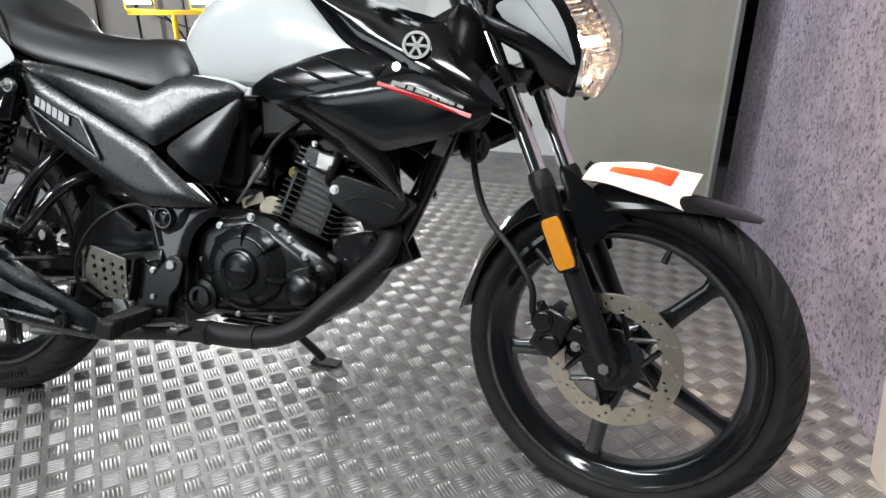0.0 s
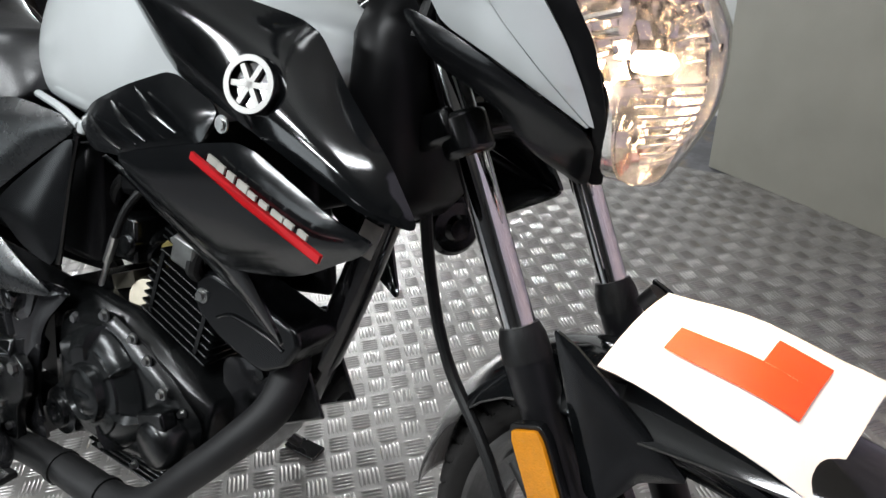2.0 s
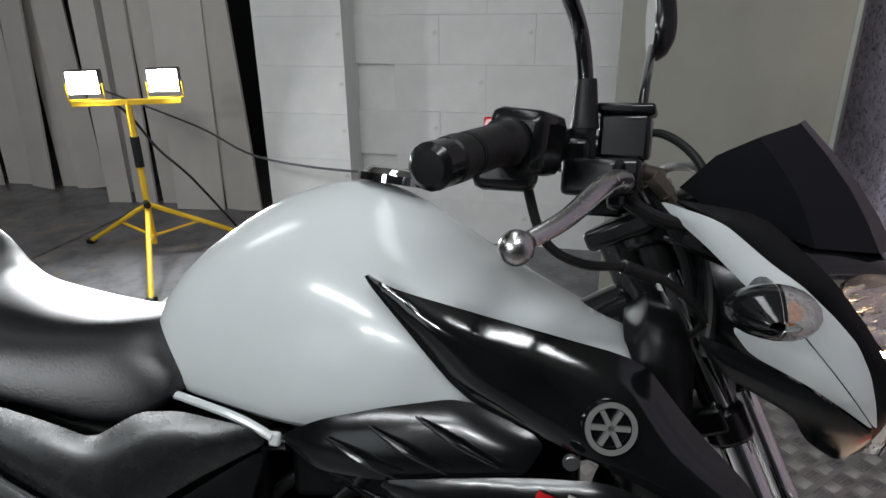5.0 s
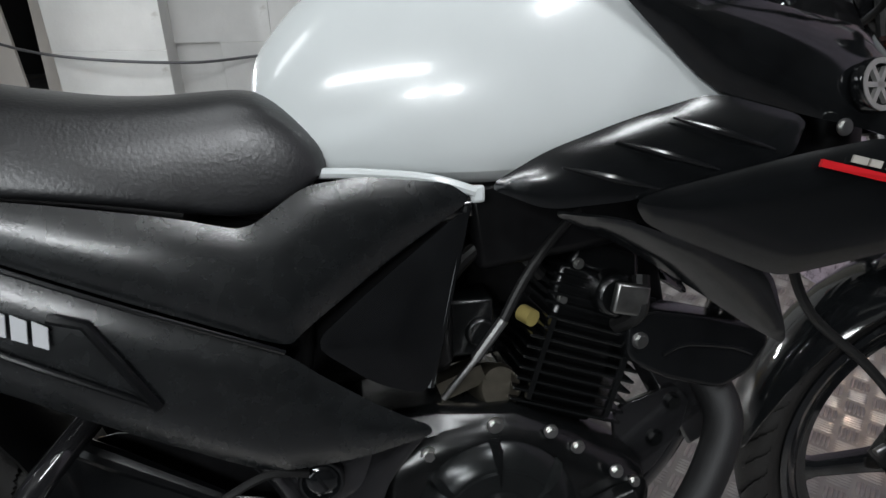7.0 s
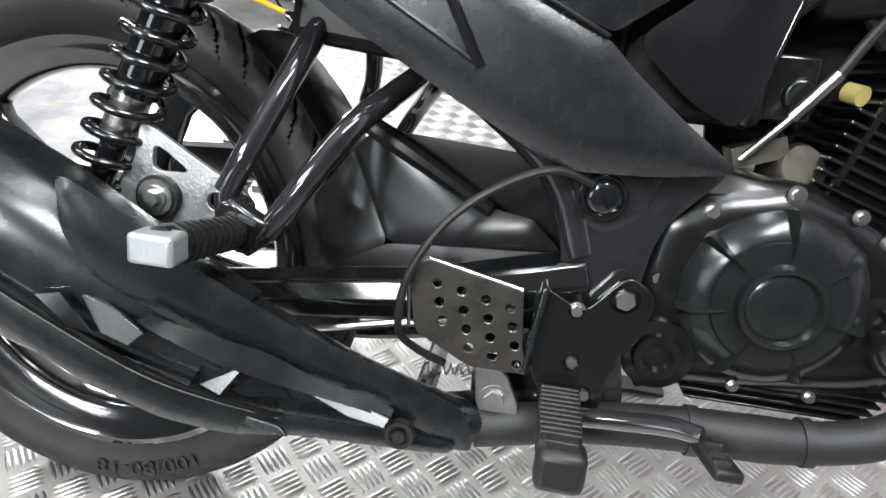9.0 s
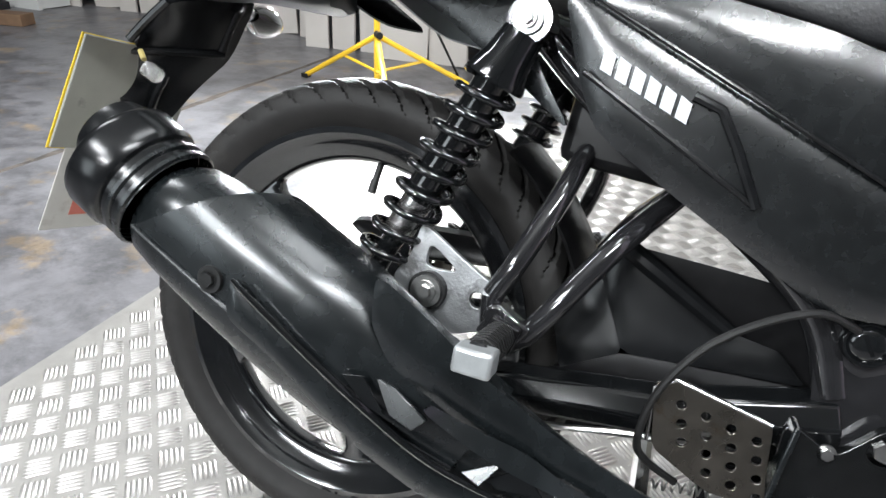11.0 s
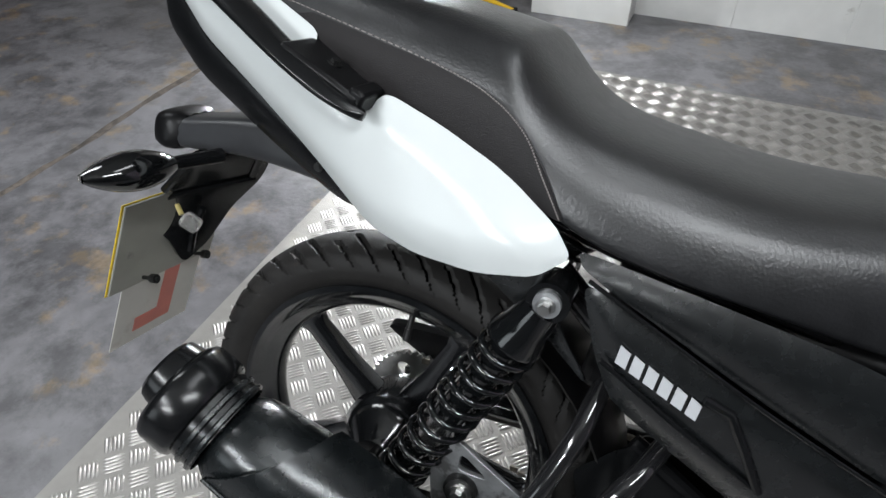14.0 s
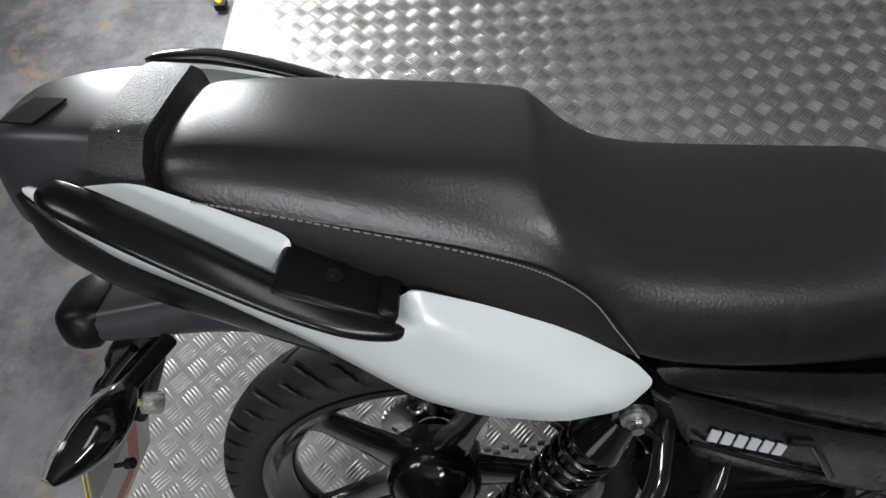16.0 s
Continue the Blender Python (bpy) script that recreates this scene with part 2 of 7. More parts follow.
RED_CLOTH = surface("red_cloth", (0.30, 0.03, 0.03), 0.85, 0, 0.3, 30)
CABLE = surface("grey_cable", (0.09, 0.09, 0.095), 0.5, 0, 0.2, 60)
WOOD = surface("worn_wood", (0.20, 0.12, 0.07), 0.7, 0, 0.3, 18, 0.3, 80)
# also stands in for shade behind the sheets and in the outlet
DARK = surface("near_black", (0.02, 0.02, 0.022), 0.8, 0, 0.3, 20)
PURPLE = surface("speckled_purple_wall", (0.27, 0.24, 0.30), 0.7, 0, 0.45, 40, 1.0, 120, spots=(0.075, 0.06, 0.085), spot_scale=85, spot_level=0.52)


# ---- mesh helpers ----
def V(*a):
    return Vector(a)


def catmull(pts, per=6, closed=False):
    """A smooth line through the points."""
    p = [Vector(q) for q in pts]
    n, out = len(p), []
    for i in range(n if closed else n - 1):
        a, b, c, d = (p[(i + k) % n] if closed else p[min(max(i + k, 0), n - 1)] for k in (-1, 0, 1, 2))
        for k in range(per):
            t = k / per
            out.append(0.5 * (2 * b + (c - a) * t + (2 * a - 5 * b + 4 * c - d) * t * t + (3 * b - a - 3 * c + d) * t ** 3))
    if not closed:
        out.append(p[-1])
    return out


def part(name, bm, mat, parent, label="", smooth=35, bevel=0.0, sub=0, thick=0.0, xf=None):
    """Link a bmesh as one mesh object under a thing or a part."""
    if callable(xf):
        for v in bm.verts:
            v.co = xf(v.co)
    elif xf is not None:
        bm.transform(xf)
    bmesh.ops.recalc_face_normals(bm, faces=bm.faces)
    bm.edges.index_update()
    rims = [e.index for e in bm.edges if thick and e.is_boundary]
    me = bpy.data.meshes.new(name)
    bm.to_mesh(me)
    bm.free()
    me.materials.append(mat)
    if smooth:
        me.shade_smooth()
        me.set_sharp_from_angle(angle=radians(smooth))
        for k in rims:
            me.edges[k].use_edge_sharp = True
    ob = new(name, me)
    ob.parent = parent
    if label:
        ob["label"] = label
    if thick:
        s = ob.modifiers.new("thickness", "SOLIDIFY")
        s.thickness, s.offset = thick, -1
    if bevel:
        b = ob.modifiers.new("edges", "BEVEL")
        b.width, b.segments, b.limit_method, b.angle_limit = bevel, 2, "ANGLE", radians(40)
    if sub:
        s = ob.modifiers.new("smooth", "SUBSURF")
        s.levels = s.render_levels = sub
    return ob


def loft(rings, closed=True, cap=True):
    bm = bmesh.new()
    vs = [[bm.verts.new(p) for p in r] for r in rings]
    n = len(vs[0])
    for a, b in zip(vs, vs[1:]):
        for i in range(n if closed else n - 1):
            j = (i + 1) % n
            bm.faces.new((a[i], a[j], b[j], b[i]))
    if cap and closed:
        bm.faces.new(vs[0][::-1])
        bm.faces.new(vs[-1])
    return bm


def tube(pts, r, n=12, per=6, smooth=True, cap=True):
    """A round bar along a smooth line; r may be one radius or one for each given point."""
    line = catmull(pts, per) if smooth and len(pts) > 2 else [Vector(p) for p in pts]
    k = len(line) - 1
    rings, side = [], None
    for i, p in enumerate(line):
        d = (line[min(i + 1, k)] - line[max(i - 1, 0)]).normalized()
        if side is None:
            side = d.orthogonal().normalized()
        side = (side - d * side.dot(d)).normalized()
        up = d.cross(side)
        if isinstance(r, (int, float)):
            rad = r
        else:
            f = i / k * (len(r) - 1)
            a = min(int(f), len(r) - 2)
            rad = r[a] + (r[a + 1] - r[a]) * (f - a)
        rings.append([p + rad * (math.cos(t) * side + math.sin(t) * up) for t in (2 * math.pi * q / n for q in range(n))])
    return loft(rings, cap=cap)


def rod(a, b, r, n=16, r2=None):
    return tube([a, b], r if r2 is None else [r, r2], n, smooth=False)


def lathe(profile, centre=(0, 0, 0), axis=(0, 1, 0), n=64, closed=False):
    """Revolve (radius, height) points round an axis through the centre."""
    c, ax = Vector(centre), Vector(axis).normalized()
    u = ax.orthogonal().normalized() if abs(ax.y) < 0.99 else Vector((1, 0, 0))
    w = ax.cross(u)
    bm = bmesh.new()
    vs = [[bm.verts.new(c + ax * h + max(r, 1e-5) * (math.cos(t) * u + math.sin(t) * w)) for r, h in profile]
          for t in (2 * math.pi * i / n for i in range(n))]
    m = len(profile)
    for i in range(n):
        a, b = vs[i], vs[(i + 1) % n]
        for j in range(m if closed else m - 1):
            k = (j + 1) % m
            bm.faces.new((a[j], a[k], b[k], b[j]))
    bmesh.ops.remove_doubles(bm, verts=bm.verts, dist=2e-5)
    return bm


def box(centre, size, rot=(0, 0, 0), taper=1.0):
    bm = bmesh.new()
    bmesh.ops.create_cube(bm, size=1)
    for v in bm.verts:
        if v.co.z > 0:
            v.co.x *= taper
            v.co.y *= taper
    bm.transform(pose(*centre, *rot) @ Matrix.Diagonal((*size, 1)))
    return bm


def merge(*bms):
    out = bmesh.new()
    for b in bms:
        me = bpy.data.meshes.new("tmp")
        b.to_mesh(me)
        out.from_mesh(me)
        b.free()
        bpy.data.meshes.remove(me)
    return out


def chaikin(pts, q=0.2, times=2):
    p = [Vector(a) for a in pts]
    for _ in range(times):
        out = []
        for i, a in enumerate(p):
            b = p[(i + 1) % len(p)]
            out += [a.lerp(b, q), a.lerp(b, 1 - q)]
        p = out
    return p


def panel(outline, bulge=0.006, width=0.02, step=0.006, q=0.14, axis=1, sign=-1):
    """A shell over a closed outline of points. It swells by bulge towards the sign side of the axis and rolls over within width of the rim."""
    rim = chaikin(outline, q)
    ua, wa = [i for i in range(3) if i != axis]
    ring3 = rim + rim[:1]
    run = np.concatenate(([0], np.cumsum([max((b - a).length, 1e-9) for a, b in zip(ring3, ring3[1:])])))
    m = max(24, int(run[-1] / (step * 0.7)))
    at = np.linspace(0, run[-1], m, endpoint=False)
    P = np.stack([np.interp(at, run, [v[ua] for v in ring3]), np.interp(at, run, [v[wa] for v in ring3])], 1)
    depth = np.interp(at, run, [v[axis] for v in ring3])
    # even rows of points inside the outline
    lo, hi = P.min(0), P.max(0)
    rows = []
    for r, yy in enumerate(np.arange(lo[1] + step * 0.5, hi[1], step * 0.866)):
        rows += [(xx, yy) for xx in np.arange(lo[0] + (0.5 * step if r % 2 else 0.0), hi[0], step)]
    G = np.array(rows)
    N = np.roll(P, -1, 0)
    up = (P[:, 1] > G[:, 1:]) != (N[:, 1] > G[:, 1:])
    dz = np.where(np.abs(N[:, 1] - P[:, 1]) < 1e-12, 1e-12, N[:, 1] - P[:, 1])
    cross = up & (G[:, :1] < (N[:, 0] - P[:, 0]) * (G[:, 1:] - P[:, 1]) / dz + P[:, 0])
    G = G[(cross.sum(1) % 2 == 1) & (np.hypot(G[:, :1] - P[:, 0], G[:, 1:] - P[:, 1]).min(1) > step * 0.6)]
    # rows that run along the rim, for an even roll-over
    T = np.roll(P, -2, 0) - np.roll(P, 2, 0)
    T /= np.maximum(np.hypot(T[:, :1], T[:, 1:]), 1e-9)
    inward = np.stack([-T[:, 1], T[:, 0]], 1) * (1 if (P[:, 0] * N[:, 1] - N[:, 0] * P[:, 1]).sum() > 0 else -1)
    G = G[np.hypot(G[:, :1] - P[:, 0], G[:, 1:] - P[:, 1]).min(1) > step * 1.75]
    for d in (0.45 * step, 1.1 * step):
        R = P + d * inward
        R = R[np.hypot(R[:, :1] - P[:, 0], R[:, 1:] - P[:, 1]).min(1) > d * 0.96]
        G = np.concatenate([G, R])
    pts = [Vector(p) for p in np.concatenate([P, G])]
    co2, _, tris = geometry.delaunay_2d_cdt(pts, [(k, (k + 1) % m) for k in range(m)], [], 1, 1e-7)[:3]
    bm = bmesh.new()
    vs = [bm.verts.new((p.x, p.y, 0)) for p in co2]
    for t in tris:
        bm.faces.new([vs[k] for k in t])
    bmesh.ops.delete(bm, geom=[v for v in bm.verts if not v.link_faces], context="VERTS")
    bm.verts.index_update()
    n = len(bm.verts)
    xy = np.array([v.co[:2] for v in bm.verts])
    fixed = np.array([v.is_boundary for v in bm.verts])
    tri = np.array([[v.index for v in f.verts] for f in bm.faces])
    ends, pull = [], []
    for k in range(3):
        a, b, c = tri[:, k], tri[:, (k + 1) % 3], tri[:, (k + 2) % 3]
        u, w = xy[a] - xy[c], xy[b] - xy[c]
        ends.append(np.stack([a, b], 1))
        pull.append(np.clip((u * w).sum(1) / np.maximum(np.abs(u[:, 0] * w[:, 1] - u[:, 1] * w[:, 0]), 1e-9), -20, 20))
    ends, pull = np.concatenate(ends), np.concatenate(pull)
    count = np.bincount(ends[:, 0], pull, n) + np.bincount(ends[:, 1], pull, n)
    count = np.where(count < 0.05, 1e9, count)
    gap = np.hypot(xy[:, :1] - P[:, 0], xy[:, 1:] - P[:, 1])
    Q = np.roll(P, -1, 0) - P
    along = np.clip(((xy[:, None, :] - P) * Q).sum(2) / np.maximum((Q * Q).sum(1), 1e-12), 0, 1)
    off = xy[:, None, :] - P - along[:, :, None] * Q
    edge = np.hypot(off[:, :, 0], off[:, :, 1]).min(1)
    w = 1 / (gap + 0.004) ** 2
    base = np.where(fixed, depth[gap.argmin(1)], (w * depth).sum(1) / w.sum(1))
    swell = sign * bulge * np.sin(0.5 * math.pi * np.minimum(1, edge / width))

    def relax(a, times):
        for _ in range(times):
            near = (np.bincount(ends[:, 0], pull * a[ends[:, 1]], n) + np.bincount(ends[:, 1], pull * a[ends[:, 0]], n)) / count
            a = np.where(fixed | (count > 1e8), a, a + 0.8 * (near - a))
        return a

    level = relax(base, 300) + relax(swell, 5)
    for v, z in zip(bm.verts, level):
        v.co.z = z
    for v in bm.verts:
        co = [0, 0, 0]
        co[ua], co[wa], co[axis] = v.co
        v.co = co
    return bm


def plate(outline, holes=(), thick=0.004, bevel=0.0008, m=None):
    """A flat sheet in its own x, y with real holes, laid by the pose m."""
    cu = bpy.data.curves.new("sheet", "CURVE")
    cu.dimensions, cu.fill_mode, cu.extrude, cu.bevel_depth = "2D", "BOTH", thick / 2, bevel
    for pts in (outline, *holes):
        s = cu.splines.new("POLY")
        s.points.add(len(pts) - 1)
        for p, a in zip(s.points, pts):
            p.co = (a[0], a[1], 0, 1)
        s.use_cyclic_u = True
    ob = bpy.data.objects.new("sheet", cu)
    me = ob.to_mesh()
    bm = bmesh.new()
    bm.from_mesh(me)
    ob.to_mesh_clear()
    bpy.data.objects.remove(ob)
    bpy.data.curves.remove(cu)
    if m is not None:
        bm.transform(m)
    return bm


def ring2(r, n=48, c=(0, 0), start=0.0):
    return [(c[0] + r * math.cos(start + 2 * math.pi * i / n), c[1] + r * math.sin(start + 2 * math.pi * i / n)) for i in range(n)]


# lays a sheet drawn in x, z on a plane y = const
def on_side(y):
    return Matrix(((1, 0, 0, 0), (0, 0, -1, y), (0, 1, 0, 0), (0, 0, 0, 1)))


def bolt(at, axis=(0, -1, 0), r=0.007, h=0.006, hexa=True):
    a, d = Vector(at), Vector(axis).normalized()
    return merge(rod(a, a + d * h, r, 6 if hexa else 16), rod(a - d * 0.001, a + d * h * 0.25, r * 1.5, 16))


def thing(name, label, category, group=""):
    return tagged(new(name), label, category, group)


# ---- the workshop ----
def slab(name, centre, size, mat, label, rot=(0, 0, 0), bevel=0.004, kind="structure", category="", parent=None):
    ob = part(name, box((0, 0, 0), size), mat, parent, smooth=0, bevel=bevel)
    ob.matrix_world = pose(*centre, *rot)
    return tagged(ob, label, category or name.split("_")[0], kind=kind)


slab("floor", (-0.5, 0.5, -0.056), (14, 12, 0.1), CONCRETE, "worn grey painted concrete floor with stains", bevel=0)
# unseen ceiling and side walls, added to set what the bike reflects
slab("ceiling", (-0.5, 0.5, 3.05), (14, 12, 0.1), CEILING, "unseen plain grey ceiling closing the room", bevel=0)
slab("wall_south", (-0.5, -4.6, 1.45), (14, 0.2, 3.1), DIM_WALL, "unseen dark grey wall closing the room", bevel=0, category="wall")
slab("wall_west", (-7.0, 0.5, 1.45), (0.2, 10.2, 3.1), DIM_WALL, "unseen dark grey wall closing the room", bevel=0, category="wall")
slab("wall_east", (3.2, 0.5, 1.45), (0.2, 10.2, 3.1), DIM_WALL, "unseen dark grey wall closing the room", bevel=0, category="wall")
# near-black colour paints in the shade seen between the sheets
slab("wall_rear", (-0.5, 4.2, 1.45), (14, 0.2, 3.1), DARK, "near-black wall standing in for shade behind the leaning sheets", bevel=0, category="wall")

# block wall and pillar: a backing with single painted blocks on it
wall = slab("wall_north", (0.80, 2.68, 1.45), (1.9, 0.16, 2.9), BLOCK_WHITE, "white painted blockwork wall", bevel=0, category="wall")
pillar = slab("wall_pillar", (-0.34, 2.55, 1.45), (0.44, 0.20, 2.9), BLOCK_WHITE, "white painted blockwork pillar", bevel=0, category="pillar")


def block_mesh(w, h, d):
    me = bpy.data.meshes.new("block")
    bm = box((0, 0, 0), (w, d, h))
    bmesh.ops.bevel(bm, geom=bm.edges[:], offset=0.0014, segments=1, affect="EDGES")
    bm.to_mesh(me)
    bm.free()
    me.materials.append(BLOCK_WHITE)
    return me


full, half = block_mesh(0.4394, 0.2174, 0.03), block_mesh(0.2192, 0.2172, 0.03)
rng = random.Random(3)
for row in range(13):
    z = 0.10 + row * 0.218 - 1.45
    for col in range(-1, 5):
        x = -0.95 + col * 0.44 + (0.22 if row % 2 else 0.0) + 0.22
        if -0.74 < x < 0.75:
            b = new("block", full)
            b.parent = wall
            b.location = (x, -0.088 + rng.uniform(-0.0012, 0.0012), z)
    b = new("block", full)
    b.parent = pillar
    b.location = (0, -0.108 + rng.uniform(-0.0015, 0.0015), z)

# tread plate platform: one sheet with raised bars in groups of five, alternately turned
X0, X1, Y0, Y1 = -0.675, 2.05, -0.62, 1.96
platform = tagged(part("platform", box(((X0 + X1) / 2, (Y0 + Y1) / 2, -0.003), (X1 - X0, Y1 - Y0, 0.006)), TREAD, None, smooth=0, bevel=0.001),
                  "aluminium tread plate sheet lying on the concrete floor", "tread plate", kind="structure")
CELL = 0.0475
verts, faces = [], []
ea, eb = Vector((math.sqrt(0.5), -math.sqrt(0.5), 0)), Vector((math.sqrt(0.5), math.sqrt(0.5), 0))
for i in range(-70, 70):
    for j in range(-70, 70):
        c = Vector((0.62, 0.22, 0)) + ea * (i * CELL) + eb * (j * CELL)
        if not (X0 + 0.02 < c.x < X1 - 0.02 and Y0 + 0.02 < c.y < Y1 - 0.02):
            continue
        along, across = (ea, eb) if (i + j) % 2 else (eb, ea)
        for k in range(-2, 3):
            p = c + across * (k * 0.0079)
            n = len(verts)
            hl, hw, h = 0.0212, 0.0031, 0.0026
            for u, w, z in ((-hl, 0, 0), (-hl * 0.6, -hw, 0), (hl * 0.6, -hw, 0), (hl, 0, 0), (hl * 0.6, hw, 0), (-hl * 0.6, hw, 0), (-hl * 0.62, 0, h), (hl * 0.62, 0, h)):
                q = p + along * u + across * w
                verts.append((q.x, q.y, z))
            faces += [(n, n + 1, n + 6), (n + 1, n + 2, n + 7, n + 6), (n + 2, n + 3, n + 7), (n + 3, n + 4, n + 7), (n + 4, n + 5, n + 6, n + 7), (n + 5, n, n + 6)]
me = bpy.data.meshes.new("tread_bars")
me.from_pydata(verts, [], faces)
me.materials.append(TREAD_BAR)
me.shade_smooth()
bars = new("tread_bars", me)
bars.parent = platform
tagged(bars, "raised oval bars of the tread plate", kind="stuff")

# old saw cut across the concrete
rng = random.Random(5)
cut = []
for k in range(60):
    y = -1.4 + k * 0.075
    x = -1.60 + 0.004 * math.sin(k * 0.7) + rng.uniform(-0.004, 0.004)
    w = 0.010 + rng.uniform(0, 0.008)
    cut.append([V(x - w, y, -0.0056), V(x + w, y, -0.0056), V(x + w, y, -0.0072), V(x - w, y, -0.0072)])
tagged(part("floor_joint", loft(cut), JOINT, None, smooth=0), "dirty open joint across the concrete floor", "joint", kind="structure")

# beige board, purple speckled wall, white offcut
D = Vector((1.70 - 1.07, 1.64 - 2.0, 0))
ang = math.degrees(math.atan2(D.y, D.x))
board = thing("partition_board", "large beige painted board standing on the tread plate", "board")
board.matrix_world = pose(1.385, 1.84, 0, 0, 0, ang)
part("sheet", box((0, 0, 1.22), (0.70, 0.03, 2.44)), BOARD, board, bevel=0.003, smooth=0)
part("edge_strip", box((0.357, -0.002, 1.22), (0.014, 0.042, 2.44)), BOARD_EDGE, board, "grey-green edge strip", bevel=0.002, smooth=0)
ang2 = math.degrees(math.atan2(1.75 + 0.5, 1.80 - 2.03))
slab("wall_speckled", (1.955, 0.72, 1.3), (2.5, 0.08, 2.6), PURPLE, "rough purple-grey speckled wall panel", rot=(0, 0, ang2), bevel=0, category="wall")
slab("white_offcut", (1.93, 0.06, 0.17), (0.46, 0.012, 0.34), SHEET_WHITE, "white sheet offcut leaning on the speckled wall", rot=(-7, 0, ang2), kind="object", category="sheet")

# white sheets leaning side by side along the back
rng = random.Random(11)
x = -4.75
k = 0
while x < -0.60:
    w = rng.uniform(0.14, 0.30)
    h = rng.uniform(2.1, 2.7)
    y = 3.10 + rng.uniform(-0.10, 0.05) - (0.25 if x > -2 else 0)
    ob = part("wall_sheet", box((0, 0, h / 2), (w, 0.018, h)), SHEET_WHITE, None, smooth=0, bevel=0.002)
    ob.matrix_world = pose(x + w / 2, y, -0.006, -rng.uniform(0.5, 4.0), rng.uniform(-4.5, 3.0), rng.uniform(-12, 12))
    tagged(ob, "tall white sheet leaning upright against the back wall", "sheet", "leaning white sheets")
    x += w + rng.choice([0.0, 0.0, 0.01, 0.02, 0.045])
    k += 1

pier = slab("wall_pier", (-4.17, 2.86, 1.45), (0.30, 0.24, 2.9), BLOCK_WHITE, "white painted blockwork pier", bevel=0, category="pillar")
pier_block = block_mesh(0.3185, 0.2174, 0.03)
for row in range(13):
    b = new("block", pier_block)
    b.parent = pier
    b.location = (0, -0.128 + rng.uniform(-0.002, 0.002), 0.10 + row * 0.218 - 1.45)
coat = thing("hanging_coat", "dark brown coats draped over a low rack", "coat")
rings = []
for z, w, d in ((2.2, 0.05, 0.04), (2.1, 0.17, 0.07), (1.8, 0.2, 0.09), (1.5, 0.21, 0.10), (1.25, 0.23, 0.11), (0.8, 0.22, 0.10), (0.36, 0.25, 0.12), (0.345, 0.24, 0.11)):
    rings.append([V(w * math.cos(a) * (1 + 0.10 * math.sin(5 * a + z * 3)), d * math.sin(a) * (1 + 0.25 * math.sin(7 * a)), z) for a in (2 * math.pi * i / 28 for i in range(28))])
part("cloth", loft(rings), DARK_CLOTH, coat)
for sx in (-1, 1):
    part("sleeve", tube([(sx * 0.15, -0.06, 2.02), (sx * 0.23, -0.10, 1.75), (sx * 0.25, -0.11, 1.45), (sx * 0.24, -0.12, 1.2)], [0.05, 0.06, 0.052, 0.045], 12), DARK_CLOTH, coat, "hanging sleeve")
part("collar", tube([(-0.08, -0.03, 2.14), (-0.05, -0.09, 2.10), (0.05, -0.09, 2.10), (0.08, -0.03, 2.14)], 0.022, 10), DARK_CLOTH, coat)
coat.matrix_world = pose(-4.62, 2.55, -0.351)
vest = thing("red_bundle", "dull red cloth bundle below the hanging coat", "cloth")
part("cloth", loft([[V(w * math.cos(a) * (1 + 0.12 * math.sin(4 * a)), 0.6 * w * math.sin(a), z) for a in (2 * math.pi * i / 20 for i in range(20))] for z, w in ((0, 0.08), (0.1, 0.10), (0.35, 0.09), (0.55, 0.05))]), RED_CLOTH, vest)
vest.matrix_world = pose(-4.46, 2.42, 0.045)
slab("floor_plank", (-3.95, 2.22, 0.03), (0.75, 0.12, 0.07), WOOD, "worn brown timber plank on the concrete", rot=(0, 0, 14), kind="object", category="plank")
slab("crate", (-4.5, 2.45, 0.019), (0.6, 0.4, 0.05), DARK, "low dark tray under the cloth", kind="object", category="tray")

# cable along the back wall
cable = thing("wall_cable", "thin grey cable sagging along the white wall", "cable")
part("cord", tube([(-1.9, 2.80, 0.72), (-1.1, 2.66, 0.52), (-0.6, 2.405, 0.43), (-0.1, 2.405, 0.38), (0.2, 2.545, 0.37), (0.55, 2.548, 0.42), (0.85, 2.548, 0.53), (1.1, 2.548, 0.70), (1.4, 2.548, 0.95)], 0.006, 8), CABLE, cable)

# yellow stand with two work lamps
stand = thing("work_light_stand", "yellow tripod stand with two lit white work lamps", "work light")
C = V(-1.02, 2.08, 0)
for fx, fy in ((-1.46, 2.16), (-0.71, 1.62), (-0.63, 2.37)):
    f = V(fx, fy, 0.01)
    part("leg", tube([C + V(0, 0, 0.26), f], 0.012, 10, smooth=False), YELLOW_STEEL, stand)
    part("brace", tube([C + V(0, 0, 0.10), C.lerp(f, 0.45) + V(0, 0, 0.14)], 0.007, 8, smooth=False), YELLOW_STEEL, stand)
    part("foot", box(f, (0.035, 0.035, 0.02)), SOFT_RUBBER, stand, "black rubber foot")
part("pole", rod(C + V(0, 0, 0.06), C + V(0, 0, 0.745), 0.014, 14), YELLOW_STEEL, stand)
part("clamp", rod(C + V(0, 0, 0.44), C + V(0, 0, 0.58), 0.02, 14), SOFT_RUBBER, stand, "black clamp")
part("knob", rod(C + V(0.01, -0.02, 0.27), C + V(0.04, -0.05, 0.27), 0.016, 10), SOFT_RUBBER, stand)
AIM = Matrix.Translation(C) @ Matrix.Rotation(radians(24), 4, "Z")
part("crossbar", box((0, 0, 0.735), (0.46, 0.025, 0.025)), YELLOW_STEEL, stand, bevel=0.002, xf=AIM)
